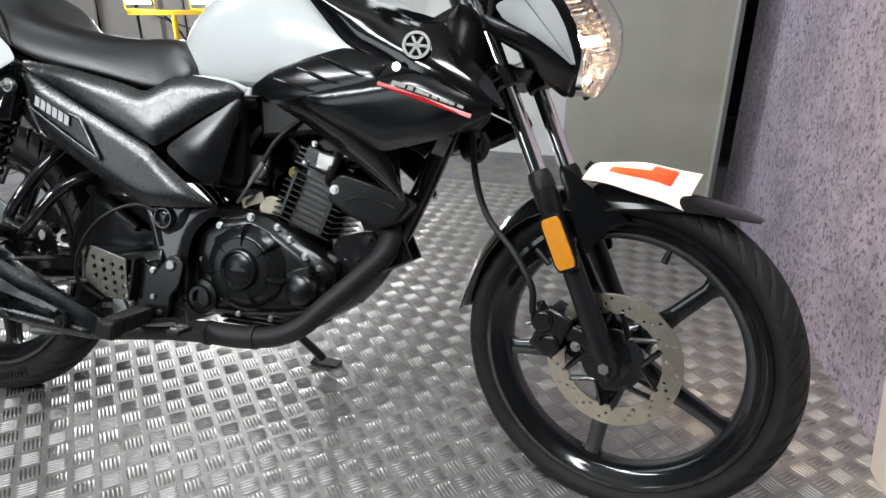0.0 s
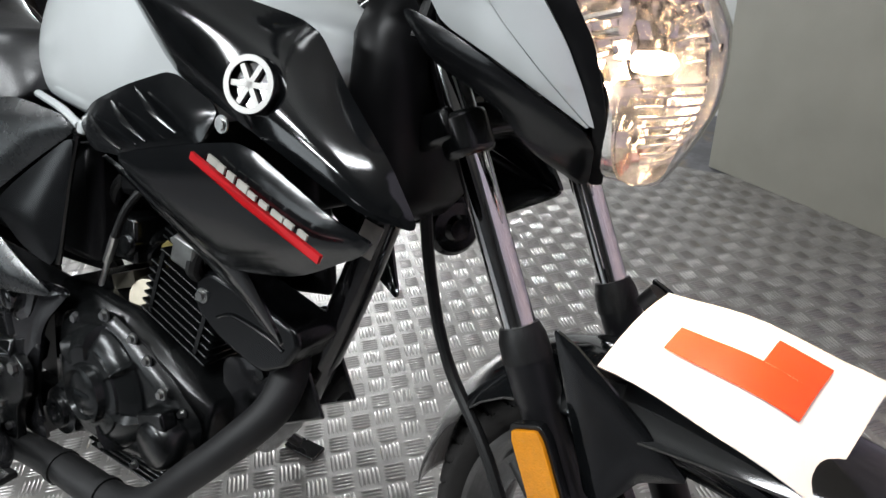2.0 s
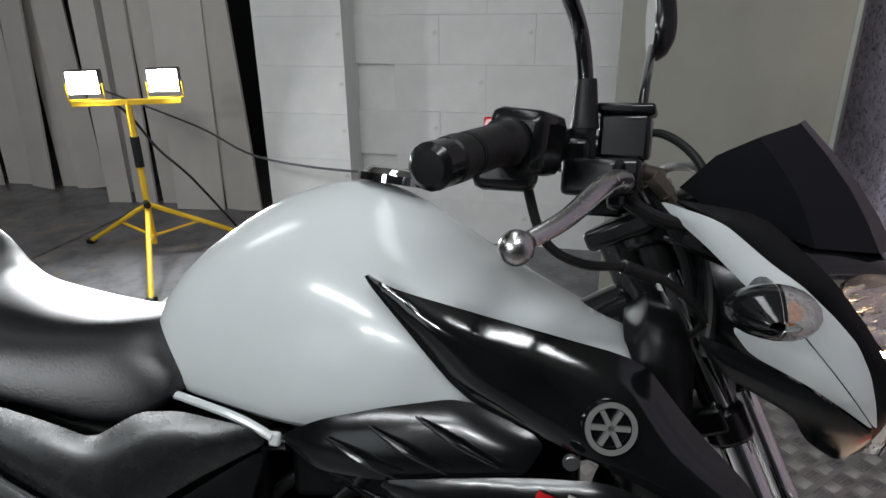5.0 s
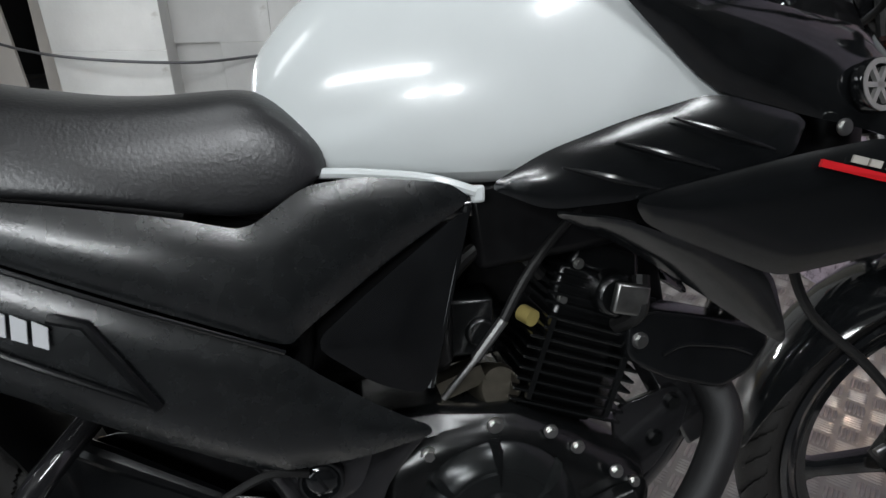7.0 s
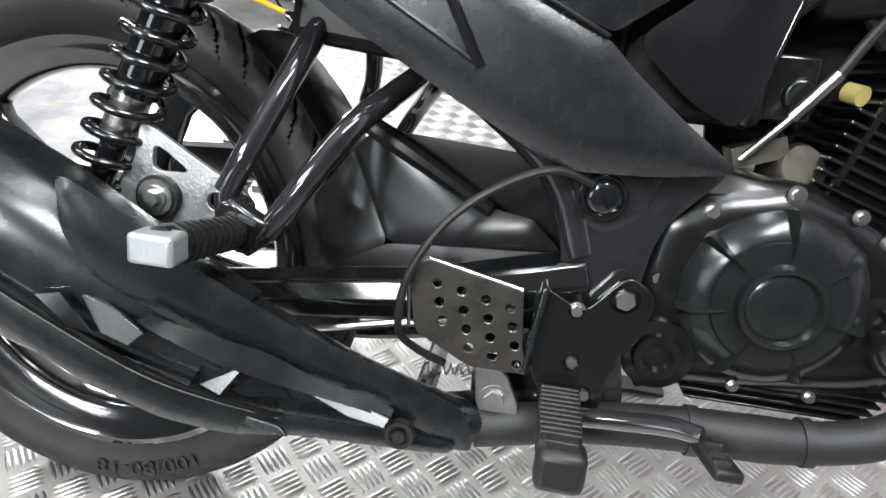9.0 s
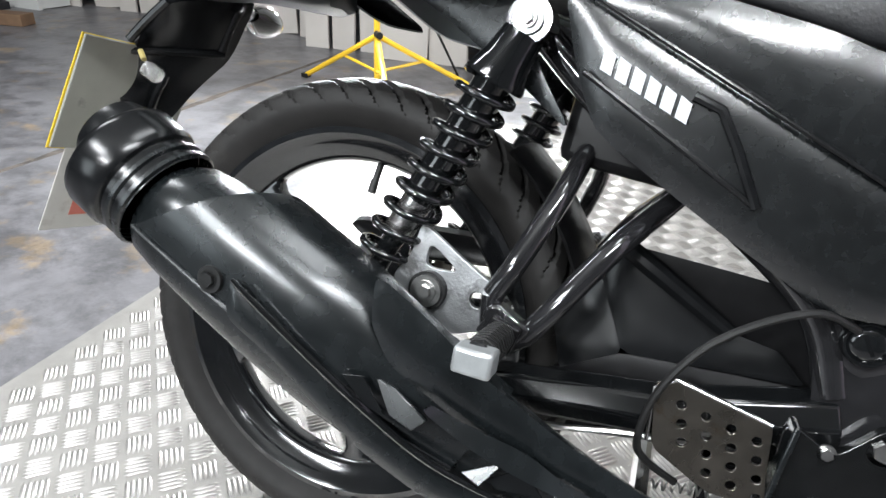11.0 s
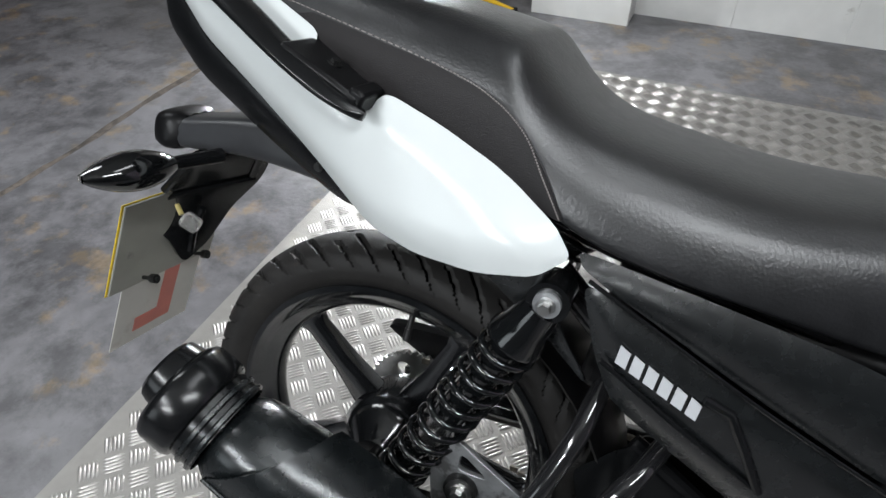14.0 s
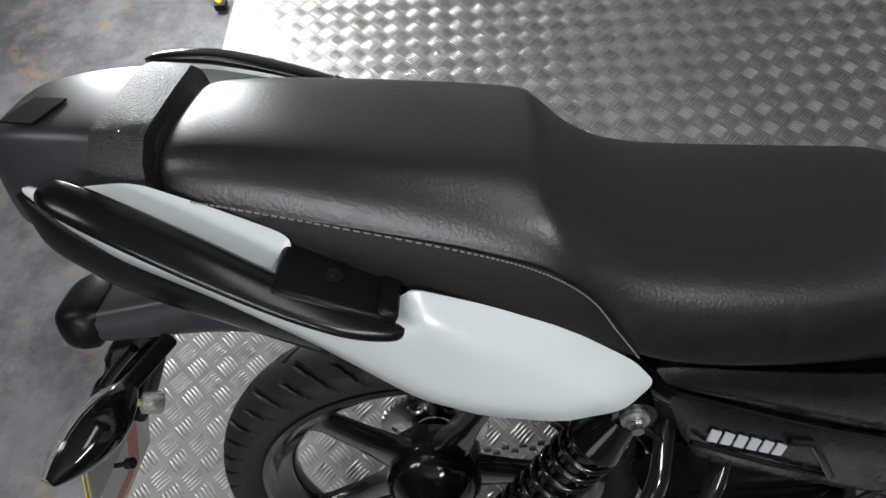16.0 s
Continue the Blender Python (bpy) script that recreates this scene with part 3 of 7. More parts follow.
for s in (-1, 1):
    head = part("lamp_head", merge(box((s * 0.165, 0.02, 0.825), (0.135, 0.06, 0.105)), box((s * 0.165, 0.06, 0.825), (0.10, 0.04, 0.075))), SATIN_PLASTIC, stand, "black lamp housing", bevel=0.006, xf=AIM)
    part("lamp_glass", box((s * 0.165, -0.013, 0.825), (0.125, 0.008, 0.095)), LED_GLOW, head, "glowing white lamp glass", bevel=0.003, xf=AIM)
    part("bracket", tube([(s * 0.165 - 0.075, 0, 0.82), (s * 0.165 - 0.075, 0, 0.75), (s * 0.165 + 0.075, 0, 0.75), (s * 0.165 + 0.075, 0, 0.82)], 0.006, 8, smooth=False), YELLOW_STEEL, stand, xf=AIM)
part("lead", tube([(C.x - 0.1, C.y + 0.02, 0.735), (C.x - 0.02, C.y + 0.03, 0.66), (C.x + 0.08, C.y + 0.04, 0.52), (C.x + 0.2, C.y + 0.1, 0.36), (C.x + 0.32, C.y + 0.3, 0.0)], 0.006, 8), SOFT_RUBBER, stand)


# ---- the motorcycle: x forward, y to its left, z up, before it leans on its stand ----
bike = thing("motorcycle", "black and white commuter motorcycle parked leaning on its side stand", "motorcycle")
bike.matrix_world = pose(0, 0, 0, -17.54, 0, 0)
STEER_AXIS = V(-0.452, 0, 0.892).normalized()
STEER_AT = V(1.12, 0, 0.765)
TAIL_M = Matrix(((0.9159, -0.0042, -0.0116, 0.0387), (0.0046, 0.9155, 0.0294, -0.0385), (0.0115, -0.0294, 0.9155, 0.0423), (0, 0, 0, 1)))


def TAIL(co):
    """Draws the tail section in, from nothing at x = 0.42 to the full amount at x = 0.22."""
    f = min(1.0, max(0.0, (0.42 - co.x) / 0.20))
    f = f * f * (3 - 2 * f)
    return co.lerp(TAIL_M @ co, f)


STEER = Matrix.Translation(STEER_AT) @ Matrix.Rotation(radians(-8.0), 4, STEER_AXIS) @ Matrix.Translation(-STEER_AT)
TURN = Matrix.Translation(STEER_AT + V(0.006, 0.052, 0)) @ Matrix.Rotation(radians(-15.5), 4, STEER_AXIS) @ Matrix.Translation(-STEER_AT)
FEND = Matrix.Translation(STEER_AT + V(-0.004, 0.048, 0)) @ Matrix.Rotation(radians(-15.5), 4, STEER_AXIS) @ Matrix.Translation(-STEER_AT)


def HEADX(co):
    """Spreads the rear ends of the lamp's side panels before they turn with the fork."""
    f = min(1.0, max(0.0, (1.317 - co.x) / 0.231)) ** 1.5
    return TURN @ (co + V(0.017 * f, math.copysign(0.040 * f, co.y), 0.008 * f))


def tyre_mesh(centre, ro, rb, half, seed):
    """Tyre with tread grooves cut into a revolved section: ro outer radius, rb bead radius, half the width."""
    prof = []
    for i in range(57):
        a = -1 + 2 * i / 56
        s = abs(a)
        if s < 0.55:
            r, w = ro - 0.016 * (s / 0.55) ** 2, half * 0.86 * (a / 0.55)
        else:
            t = (s - 0.55) / 0.45
            r = (ro - 0.016) - (ro - 0.016 - rb) * t
            w = math.copysign(half * (0.86 + 0.16 * math.sin(math.pi * min(1, t * 1.1)) - 0.25 * t * t), a)
        prof.append((r, w, a))
    n = 624
    bm = bmesh.new()
    rows = []
    for k in range(n):
        th = 2 * math.pi * k / n
        row = []
        for r, w, a in prof:
            d = 0.0
            s = abs(a)
            if s < 0.70:
                ph = (k / n * 48 + 1.6 * s + 1.3 * s * s + (0.5 if a > 0 else 0)) % 1.0
                if ph < 0.19 and s > 0.07 + 0.2 * (int(k / n * 48 + 1.6 * s + 1.3 * s * s) % 2):
                    d = 0.006
            row.append(bm.verts.new((centre[0] + (r - d) * math.cos(th), centre[1] + w, centre[2] + (r - d) * math.sin(th))))
        rows.append(row)
    for k in range(n):
        a, b = rows[k], rows[(k + 1) % n]
        for i in range(len(prof) - 1):
            bm.faces.new((a[i], a[i + 1], b[i + 1], b[i]))
    return bm


def rim_mesh(centre, rb, half):
    p = [(rb - 0.004, -half - 0.003), (rb + 0.004, -half - 0.002), (rb + 0.004, -half + 0.003), (rb - 0.012, -half + 0.008), (rb - 0.016, -half + 0.014),
         (rb - 0.028, -half + 0.018), (rb - 0.034, -0.012), (rb - 0.034, 0.012), (rb - 0.028, half - 0.018), (rb - 0.016, half - 0.014), (rb - 0.012, half - 0.008),
         (rb + 0.004, half - 0.003), (rb + 0.004, half + 0.002), (rb - 0.004, half + 0.003), (rb - 0.016, half - 0.006), (rb - 0.020, half - 0.012), (rb - 0.030, half - 0.016),
         (rb - 0.037, 0.013), (rb - 0.039, 0.006), (rb - 0.039, -0.006), (rb - 0.037, -0.013), (rb - 0.030, -half + 0.016), (rb - 0.020, -half + 0.012), (rb - 0.016, -half + 0.006)]
    return lathe(p, centre, n=120, closed=True)


def spoke_mesh(centre, ang, r0, r1, w0=0.022, w1=0.017, d0=0.018, d1=0.012):
    c, s = math.cos(ang), math.sin(ang)
    rings = []
    for f in (0, 0.08, 0.5, 0.9, 0.97, 1.0):
        r = r0 + (r1 - r0) * f
        flare = 1.0 + (0.9 if f in (0, 1.0) else 0.35 if f in (0.08, 0.97) else 0)
        w, d = (w0 + (w1 - w0) * f) * flare, d0 + (d1 - d0) * f
        ring = []
        for k in range(12):
            t = 2 * math.pi * k / 12
            u, v = w * math.copysign(abs(math.cos(t)) ** 0.6, math.cos(t)), d * math.copysign(abs(math.sin(t)) ** 0.6, math.sin(t))
            ring.append(V(centre[0] + c * r - s * u, centre[1] + v, centre[2] + s * r + c * u))
        rings.append(ring)
    return loft(rings)


def arc_text(body, size, centre, radius, y, start, flip=1):
    """Raised lettering bent round a tyre wall; start is the angle of its first character, radians."""
    cu = bpy.data.curves.new("text", "FONT")
    cu.body, cu.size, cu.extrude = body, size, 0.0006
    ob = bpy.data.objects.new("text", cu)
    me = ob.to_mesh()
    bm = bmesh.new()
    bm.from_mesh(me)
    ob.to_mesh_clear()
    bpy.data.objects.remove(ob)
    for v in bm.verts:
        a = start + flip * v.co.x * 1.25 / radius
        r = radius - flip * v.co.y if flip > 0 else radius + v.co.y
        v.co = (centre[0] + r * math.cos(a), y - v.co.z, centre[2] + r * math.sin(a))
    return bm


# rear wheel
RC = V(-0.008, 0.0, 0.313)
rw = part("rear_wheel", rim_mesh(RC, 0.248, 0.036), RIM_PAINT, bike, "black five-spoke cast wheel")
part("tyre", tyre_mesh(RC, 0.315, 0.250, 0.052, 1), RUBBER, rw, "worn black road tyre")
part("sidewall_lettering", arc_text("100/80-18", 0.028, RC, 0.266, -0.0538, radians(300), -1), SOFT_RUBBER, rw, "raised tyre size lettering", smooth=0)
for k in range(5):
    part("spoke", spoke_mesh(RC, radians(137 + 72 * k), 0.05, 0.210), RIM_PAINT, rw)
part("hub", lathe([(0.0, -0.075), (0.03, -0.075), (0.034, -0.07), (0.058, -0.05), (0.072, -0.03), (0.072, 0.03), (0.05, 0.05), (0.03, 0.07), (0.0, 0.07)], RC, n=40), RIM_PAINT, rw)
part("axle", rod(RC + V(0, -0.135, 0), RC + V(0, 0.135, 0), 0.009), STEEL, rw)
part("valve", merge(rod(RC + V(0.01, -0.0, 0.212), RC + V(0.01, -0.012, 0.186), 0.0045), rod(RC + V(0.01, -0.012, 0.188), RC + V(0.01, -0.018, 0.172), 0.0055)), SOFT_RUBBER, rw)
part("valve_nut", merge(rod(RC + V(-0.185, -0.02, -0.07), RC + V(-0.165, -0.02, -0.06), 0.006), rod(RC + V(-0.165, -0.02, -0.06), RC + V(-0.155, -0.02, -0.056), 0.009, 6)), STEEL, rw)
teeth = []
for k in range(45):
    for f, r in ((0, 0.084), (0.25, 0.088), (0.5, 0.088), (0.75, 0.084)):
        a = 2 * math.pi * (k + f) / 45
        teeth.append((r * math.cos(a), r * math.sin(a)))
holes = [ring2(0.014, 14, (0.058 * math.cos(a), 0.058 * math.sin(a))) for a in (2 * math.pi * k / 6 for k in range(6))]
part("sprocket", plate(teeth, [ring2(0.03, 24), *holes], 0.006, 0.0005, Matrix.Translation(RC) @ on_side(0.075)), STEEL, rw, "toothed steel rear sprocket")
# front wheel
FC = V(1.406, 0.0, 0.306)
fw = part("front_wheel", rim_mesh(FC, 0.250, 0.030), RIM_PAINT, bike, "black five-spoke cast wheel", xf=TURN)
part("tyre", tyre_mesh(FC, 0.304, 0.252, 0.041, 2), RUBBER, fw, "worn black road tyre", xf=TURN)
for k in range(5):
    part("spoke", spoke_mesh(FC, radians(46 + 72 * k), 0.045, 0.213, 0.019, 0.014, 0.014, 0.010), RIM_PAINT, fw, xf=TURN)
part("hub", lathe([(0.0, -0.055), (0.02, -0.055), (0.03, -0.05), (0.044, -0.045), (0.046, 0.045), (0.03, 0.055), (0.0, 0.055)], FC, n=40), RIM_PAINT, fw, xf=TURN)
part("valve", merge(rod(FC + V(0.072, -0.006, 0.213), FC + V(0.066, -0.012, 0.193), 0.0048), rod(FC + V(0.066, -0.012, 0.195), FC + V(0.062, -0.015, 0.180), 0.006)), SOFT_RUBBER, fw, xf=TURN)
dh = []
for k in range(15):
    for r, o in ((0.112, 0.0), (0.102, 0.10), (0.094, 0.21)):
        a = 2 * math.pi * k / 15 + o
        dh.append(ring2(0.0036, 10, (r * math.cos(a), r * math.sin(a))))
part("brake_disc", plate(ring2(0.121, 96), [ring2(0.087, 72), *dh], 0.0045, 0.0004, Matrix.Translation(FC) @ on_side(-0.047)), DISC, fw, "drilled steel brake disc with brown tint", xf=TURN)
arms = [tube([FC + V(0.05 * math.cos(a), -0.044, 0.05 * math.sin(a)), FC + V(0.09 * math.cos(a + s * 0.42), -0.046, 0.09 * math.sin(a + s * 0.42))], 0.0055, 8, smooth=False)
        for a in (2 * math.pi * k / 6 for k in range(6)) for s in (-1, 1)]
part("disc_carrier", plate(ring2(0.056, 48), [ring2(0.034, 32)], 0.006, 0.001, Matrix.Translation(FC) @ on_side(-0.044)), RIM_PAINT, fw, "black disc carrier", xf=TURN)
for arm in arms:
    part("carrier_arm", arm, RIM_PAINT, fw, xf=TURN)
part("axle", merge(rod(FC + V(0, -0.098, 0), FC + V(0, 0.098, 0), 0.008), rod(FC + V(0, -0.100, 0), FC + V(0, -0.092, 0), 0.010, 6)), STEEL, fw, xf=TURN)


# fork: legs, chrome tubes, clamps
def fork_x(z):
    return 1.264 + (0.6 - z) * 0.482


for s in (-1, 1):
    y = s * 0.075
    p = lambda z: V(fork_x(z), y, z)
    leg = part("fork_leg", merge(tube([p(0.605), p(0.57), p(0.565), p(0.42), p(0.33), p(0.285)], [0.0215, 0.0215, 0.0195, 0.0195, 0.022, 0.018], 20, smooth=False),
                                 rod(FC + V(-0.005, s * 0.060, 0), FC + V(-0.005, s * 0.092, 0), 0.026, 20)), FORK_BLACK, bike, "black fork leg", xf=TURN)
    part("dust_seal", tube([p(0.628), p(0.618), p(0.60)], [0.0180, 0.0215, 0.0225], 20, smooth=False), SOFT_RUBBER, leg, xf=TURN)
    tb = part("fork_tube", rod(p(0.60), p(0.95), 0.0155, 28), CHROME, bike, "chrome fork tube", xf=TURN)
    part("tube_cap", rod(p(0.995), p(1.008), 0.018, 16), ALLOY, tb, xf=TURN)
    # added black sleeve, stands in for the shaded void at the tube's top
    part("tube_shade_sleeve", rod(p(0.93), p(0.995), 0.0165, 24), SOFT_RUBBER, tb, "black sleeve added for the dark above the tube", xf=TURN)
    rf = part("reflector", plate(chaikin([(-0.0165, -0.045, 0), (0.0165, -0.045, 0), (0.0165, 0.045, 0), (-0.0165, 0.045, 0)], 0.1), (), 0.005, 0.001,
              Matrix.Translation(p(0.513) + V(0.004, s * 0.030, 0)) @ Matrix.Rotation(radians(-25.7), 4, "Y") @ on_side(0)), AMBER, bike, "orange side reflector", xf=TURN)
    part("reflector_frame", plate(chaikin([(-0.021, -0.050, 0), (0.021, -0.050, 0), (0.021, 0.050, 0), (-0.021, 0.050, 0)], 0.12), (), 0.007, 0.001,
         Matrix.Translation(p(0.513) + V(0.004, s * 0.0255, 0)) @ Matrix.Rotation(radians(-25.7), 4, "Y") @ on_side(0)), SATIN_PLASTIC, rf, "black backing", xf=TURN)
part("lower_clamp", merge(box((fork_x(0.785) - 0.02, 0, 0.785), (0.05, 0.20, 0.030), (0, -25.7, 0)), rod((fork_x(0.80), -0.075, 0.80), (fork_x(0.765), -0.075, 0.765), 0.023, 20), rod((fork_x(0.80), 0.075, 0.80), (fork_x(0.765), 0.075, 0.765), 0.023, 20)), ENGINE, bike, "black fork clamp", bevel=0.006, xf=TURN)
part("upper_clamp", merge(box((fork_x(0.975) - 0.02, 0, 0.975), (0.07, 0.24, 0.022), (0, -25.7, 0)), rod((fork_x(0.99), -0.075, 0.99), (fork_x(0.96), -0.075, 0.96), 0.027, 20), rod((fork_x(0.99), 0.075, 0.99), (fork_x(0.96), 0.075, 0.96), 0.027, 20)), ENGINE, bike, "black fork clamp", bevel=0.006, xf=TURN)
part("steering_stem", rod(V(1.045, 0, 0.965), V(1.128, 0, 0.80), 0.03, 20), ENGINE, bike)

# front brake
cal = part("brake_caliper", merge(box((1.302, -0.072, 0.345), (0.052, 0.062, 0.085), (0, 24, 0)), rod((1.286, -0.11, 0.365), (1.286, -0.06, 0.365), 0.021, 20), rod((1.302, -0.11, 0.322), (1.302, -0.06, 0.322), 0.021, 20),
                               box((1.345, -0.086, 0.348), (0.06, 0.016, 0.03), (0, 15, 0)), rod((1.272, -0.085, 0.395), (1.286, -0.085, 0.372), 0.009, 12)), ENGINE, bike, "black brake caliper", bevel=0.005, xf=TURN @ Matrix.Translation((0, 0.014, 0)))
for at in ((1.33, -0.094, 0.372), (1.348, -0.094, 0.328)):
    part("caliper_bolt", bolt(at, r=0.006), STEEL, cal, xf=TURN @ Matrix.Translation((0, 0.014, 0)))
part("bleed_nipple", rod((1.262, -0.08, 0.352), (1.248, -0.085, 0.346), 0.005), STEEL, cal, xf=TURN @ Matrix.Translation((0, 0.014, 0)))
part("brake_hose", tube([(1.085, -0.098, 1.02), (1.130, -0.085, 0.93), (1.128, -0.070, 0.80), (1.112, -0.060, 0.70), (1.118, -0.054, 0.61), (1.150, -0.058, 0.535), (1.215, -0.070, 0.475), (1.258, -0.080, 0.42), (1.262, -0.076, 0.375), (1.275, -0.070, 0.352)], 0.0065, 10), SOFT_RUBBER, bike, "black rubber brake hose", xf=TURN)

# front mudguard: blade over the tyre, widening into a raised beak
rings = []
for k, (x, z, w, drop) in enumerate(((1.088, 0.325, 0.040, 0.012), (1.10, 0.39, 0.052, 0.020), (1.135, 0.475, 0.060, 0.030), (1.19, 0.553, 0.064, 0.036), (1.26, 0.598, 0.070, 0.040), (1.34, 0.614, 0.072, 0.048),
                                     (1.42, 0.617, 0.068, 0.038), (1.50, 0.610, 0.058, 0.026), (1.57, 0.596, 0.046, 0.014), (1.622, 0.580, 0.026, 0.008))):
    r = V(x - FC.x, 0, z - FC.z).normalized()
    ring = []
    for i in range(13):
        a = -1 + i / 6
        ring.append(V(x, w * a, z) - r * drop * abs(a) ** 2.2)
    rings.append(ring)
fender = part("front_mudguard", loft(rings, closed=False), BLACK_GLOSS, bike, "glossy black front mudguard", thick=0.004, sub=1, smooth=60, xf=FEND)
for s in (-1, 1):
    g = panel([(1.290, s * 0.080, 0.642), (1.312, s * 0.078, 0.634), (1.345, s * 0.076, 0.612), (1.416, s * 0.066, 0.557), (1.380, s * 0.072, 0.538), (1.353, s * 0.080, 0.496), (1.338, s * 0.081, 0.506), (1.314, s * 0.081, 0.575)], 0.002, 0.01, q=0.05, sign=s)
    part("fork_guard", g, BLACK_GLOSS, fender, "black fork guard", thick=0.004, xf=TURN)
part("mudguard_mount", rod((1.30, 0.06, 0.62), (1.31, 0.065, 0.635), 0.014, 16), SOFT_RUBBER, fender, xf=TURN)
part("hose_clip", rod((1.262, -0.078, 0.49), (1.29, -0.085, 0.47), 0.006), SOFT_RUBBER, fender, xf=TURN)
# learner plate: bent sheet taped over the beak
rings = []
LA, LB, LC, LD = V(1.330, -0.072, 0.622), V(1.496, -0.060, 0.585), V(1.502, 0.052, 0.636), V(1.318, 0.062, 0.643)
for f in [i / 10 for i in range(11)]:
    row = []
    for g in [i / 8 for i in range(9)]:
        row.append(LA.lerp(LB, f).lerp(LD.lerp(LC, f), g) + V(0, 0, 0.007 * math.sin(math.pi * f) + 0.006 * math.sin(math.pi * g) + 0.0015 * math.sin(9 * f + 4 * g)))
    rings.append(row)
lp = part("learner_plate", loft(rings, closed=False), WHITE_FILM, bike, "white learner plate with a red letter bent over the mudguard", thick=0.0012, xf=TURN)


def on_film(f, g):
    i, j = f * 10, g * 8
    a, b = min(int(i), 9), min(int(j), 7)
    p, q = rings[a][b].lerp(rings[a + 1][b], i - a), rings[a][b + 1].lerp(rings[a + 1][b + 1], i - a)
    return p.lerp(q, j - b) + V(0, -0.0006, 0.0016)


def film_strip(f0, f1, g0, g1):
    return loft([[on_film(f0 + (f1 - f0) * i / 8, g0 + (g1 - g0) * j / 5) for j in range(6)] for i in range(9)], closed=False)


part("letter_l", merge(film_strip(0.20, 0.81, 0.34, 0.60), film_strip(0.58, 0.81, 0.60, 0.86)), RED_ORANGE, lp, "orange-red letter L", xf=TURN)


# ---- tank, seat, body panels ----
def section(x, w, zt, zb, shape, shift=0.0):
    """Closed ring across the bike; shape lists (part of the half width, part of the height) from bottom to top."""
    right = [V(x + shift * f, -w * u, zb + (zt - zb) * f) for u, f in shape]
    left = [V(x + shift * f, w * u, zb + (zt - zb) * f) for u, f in reversed(shape)]
    return right + left


TANK_SHAPE = ((0.55, 0.0), (0.92, 0.03), (1.0, 0.22), (0.985, 0.45), (0.87, 0.66), (0.67, 0.84), (0.40, 0.96), (0.12, 1.0))
tank = part("fuel_tank", loft([section(*a, TANK_SHAPE) for a in (
    (0.500, 0.036, 0.838, 0.770), (0.514, 0.054, 0.862, 0.745), (0.545, 0.073, 0.897, 0.733), (0.60, 0.091, 0.942, 0.727), (0.66, 0.107, 0.978, 0.722), (0.72, 0.120, 0.998, 0.718),
    (0.78, 0.130, 1.002, 0.725), (0.84, 0.134, 0.974, 0.735), (0.92, 0.134, 0.925, 0.750), (1.0, 0.124, 0.882, 0.775), (1.05, 0.108, 0.866, 0.790), (1.07, 0.085, 0.855, 0.80))]), WHITE_PAINT, bike, "glossy white fuel tank", sub=2, smooth=60)
part("tank_lip", tube([(0.545, -0.078, 0.740), (0.60, -0.094, 0.738), (0.66, -0.106, 0.731), (0.70, -0.110, 0.718)], 0.005, 8), WHITE_PAINT, tank)
part("tank_tab", box((0.702, -0.108, 0.716), (0.013, 0.008, 0.016)), WHITE_PAINT, tank, bevel=0.003)
cap = part("filler_cap", lathe([(0.0, 0.012), (0.03, 0.012), (0.036, 0.009), (0.04, 0.004), (0.046, 0.003), (0.046, -0.006), (0, -0.006)], (0.79, 0, 1.002), (0.10, 0, 1), 40), CHROME, bike, "chrome filler cap")
part("cap_hinge", box((0.826, 0, 1.006), (0.018, 0.03, 0.006), (0, 8, 0)), STEEL, cap, bevel=0.002)

SEAT_SHAPE = ((0.86, 0.0), (1.02, 0.02), (1.04, 0.10), (1.01, 0.34), (0.95, 0.58), (0.85, 0.80), (0.62, 0.95), (0.25, 1.0))
seat = part("seat", loft([section(*a, SEAT_SHAPE) for a in (
    (-0.236, 0.085, 0.985, 0.945), (-0.226, 0.098, 0.996, 0.935), (-0.15, 0.110, 0.992, 0.915), (-0.05, 0.126, 0.978, 0.885), (0.04, 0.140, 0.965, 0.855), (0.092, 0.147, 0.956, 0.835), (0.108, 0.149, 0.951, 0.828), (0.120, 0.151, 0.940, 0.822),
    (0.142, 0.153, 0.914, 0.808), (0.170, 0.155, 0.890, 0.793), (0.21, 0.157, 0.870, 0.772), (0.29, 0.153, 0.848, 0.748), (0.38, 0.145, 0.817, 0.730), (0.45, 0.130, 0.817, 0.714),
    (0.50, 0.118, 0.823, 0.704), (0.535, 0.108, 0.806, 0.712), (0.562, 0.094, 0.778, 0.735), (0.572, 0.075, 0.762, 0.745))]), VINYL, bike, "black textured vinyl dual seat", sub=2, smooth=60, xf=TAIL)
for s in (-1, 1):
    side = panel([(-0.225, s * 0.096, 0.955), (-0.10, s * 0.118, 0.935), (0.03, s * 0.139, 0.912), (0.10, s * 0.150, 0.893), (0.14, s * 0.157, 0.866), (0.17, s * 0.160, 0.825), (0.195, s * 0.162, 0.785),
                  (0.13, s * 0.157, 0.808), (0.02, s * 0.143, 0.852), (-0.10, s * 0.123, 0.897), (-0.22, s * 0.100, 0.938)], 0.004, 0.02, sign=s)
    sd = part("seat_side", side, VINYL_SIDE, seat, "smooth dark side panel of the seat", thick=0.004, xf=TAIL)
    part("stitching", merge(*[rod(p, p + (q - p) * 0.62, 0.0008, 6) for p, q in (lambda c: list(zip(c, c[1:])))(catmull(
        [(-0.20, s * 0.108, 0.956), (-0.10, s * 0.1235, 0.9385), (0.03, s * 0.1455, 0.9145), (0.095, s * 0.1555, 0.8955), (0.138, s * 0.163, 0.868), (0.165, s * 0.166, 0.828), (0.188, s * 0.1675, 0.792)], 16))]), STITCH, seat, "pale stitched seam", xf=TAIL)

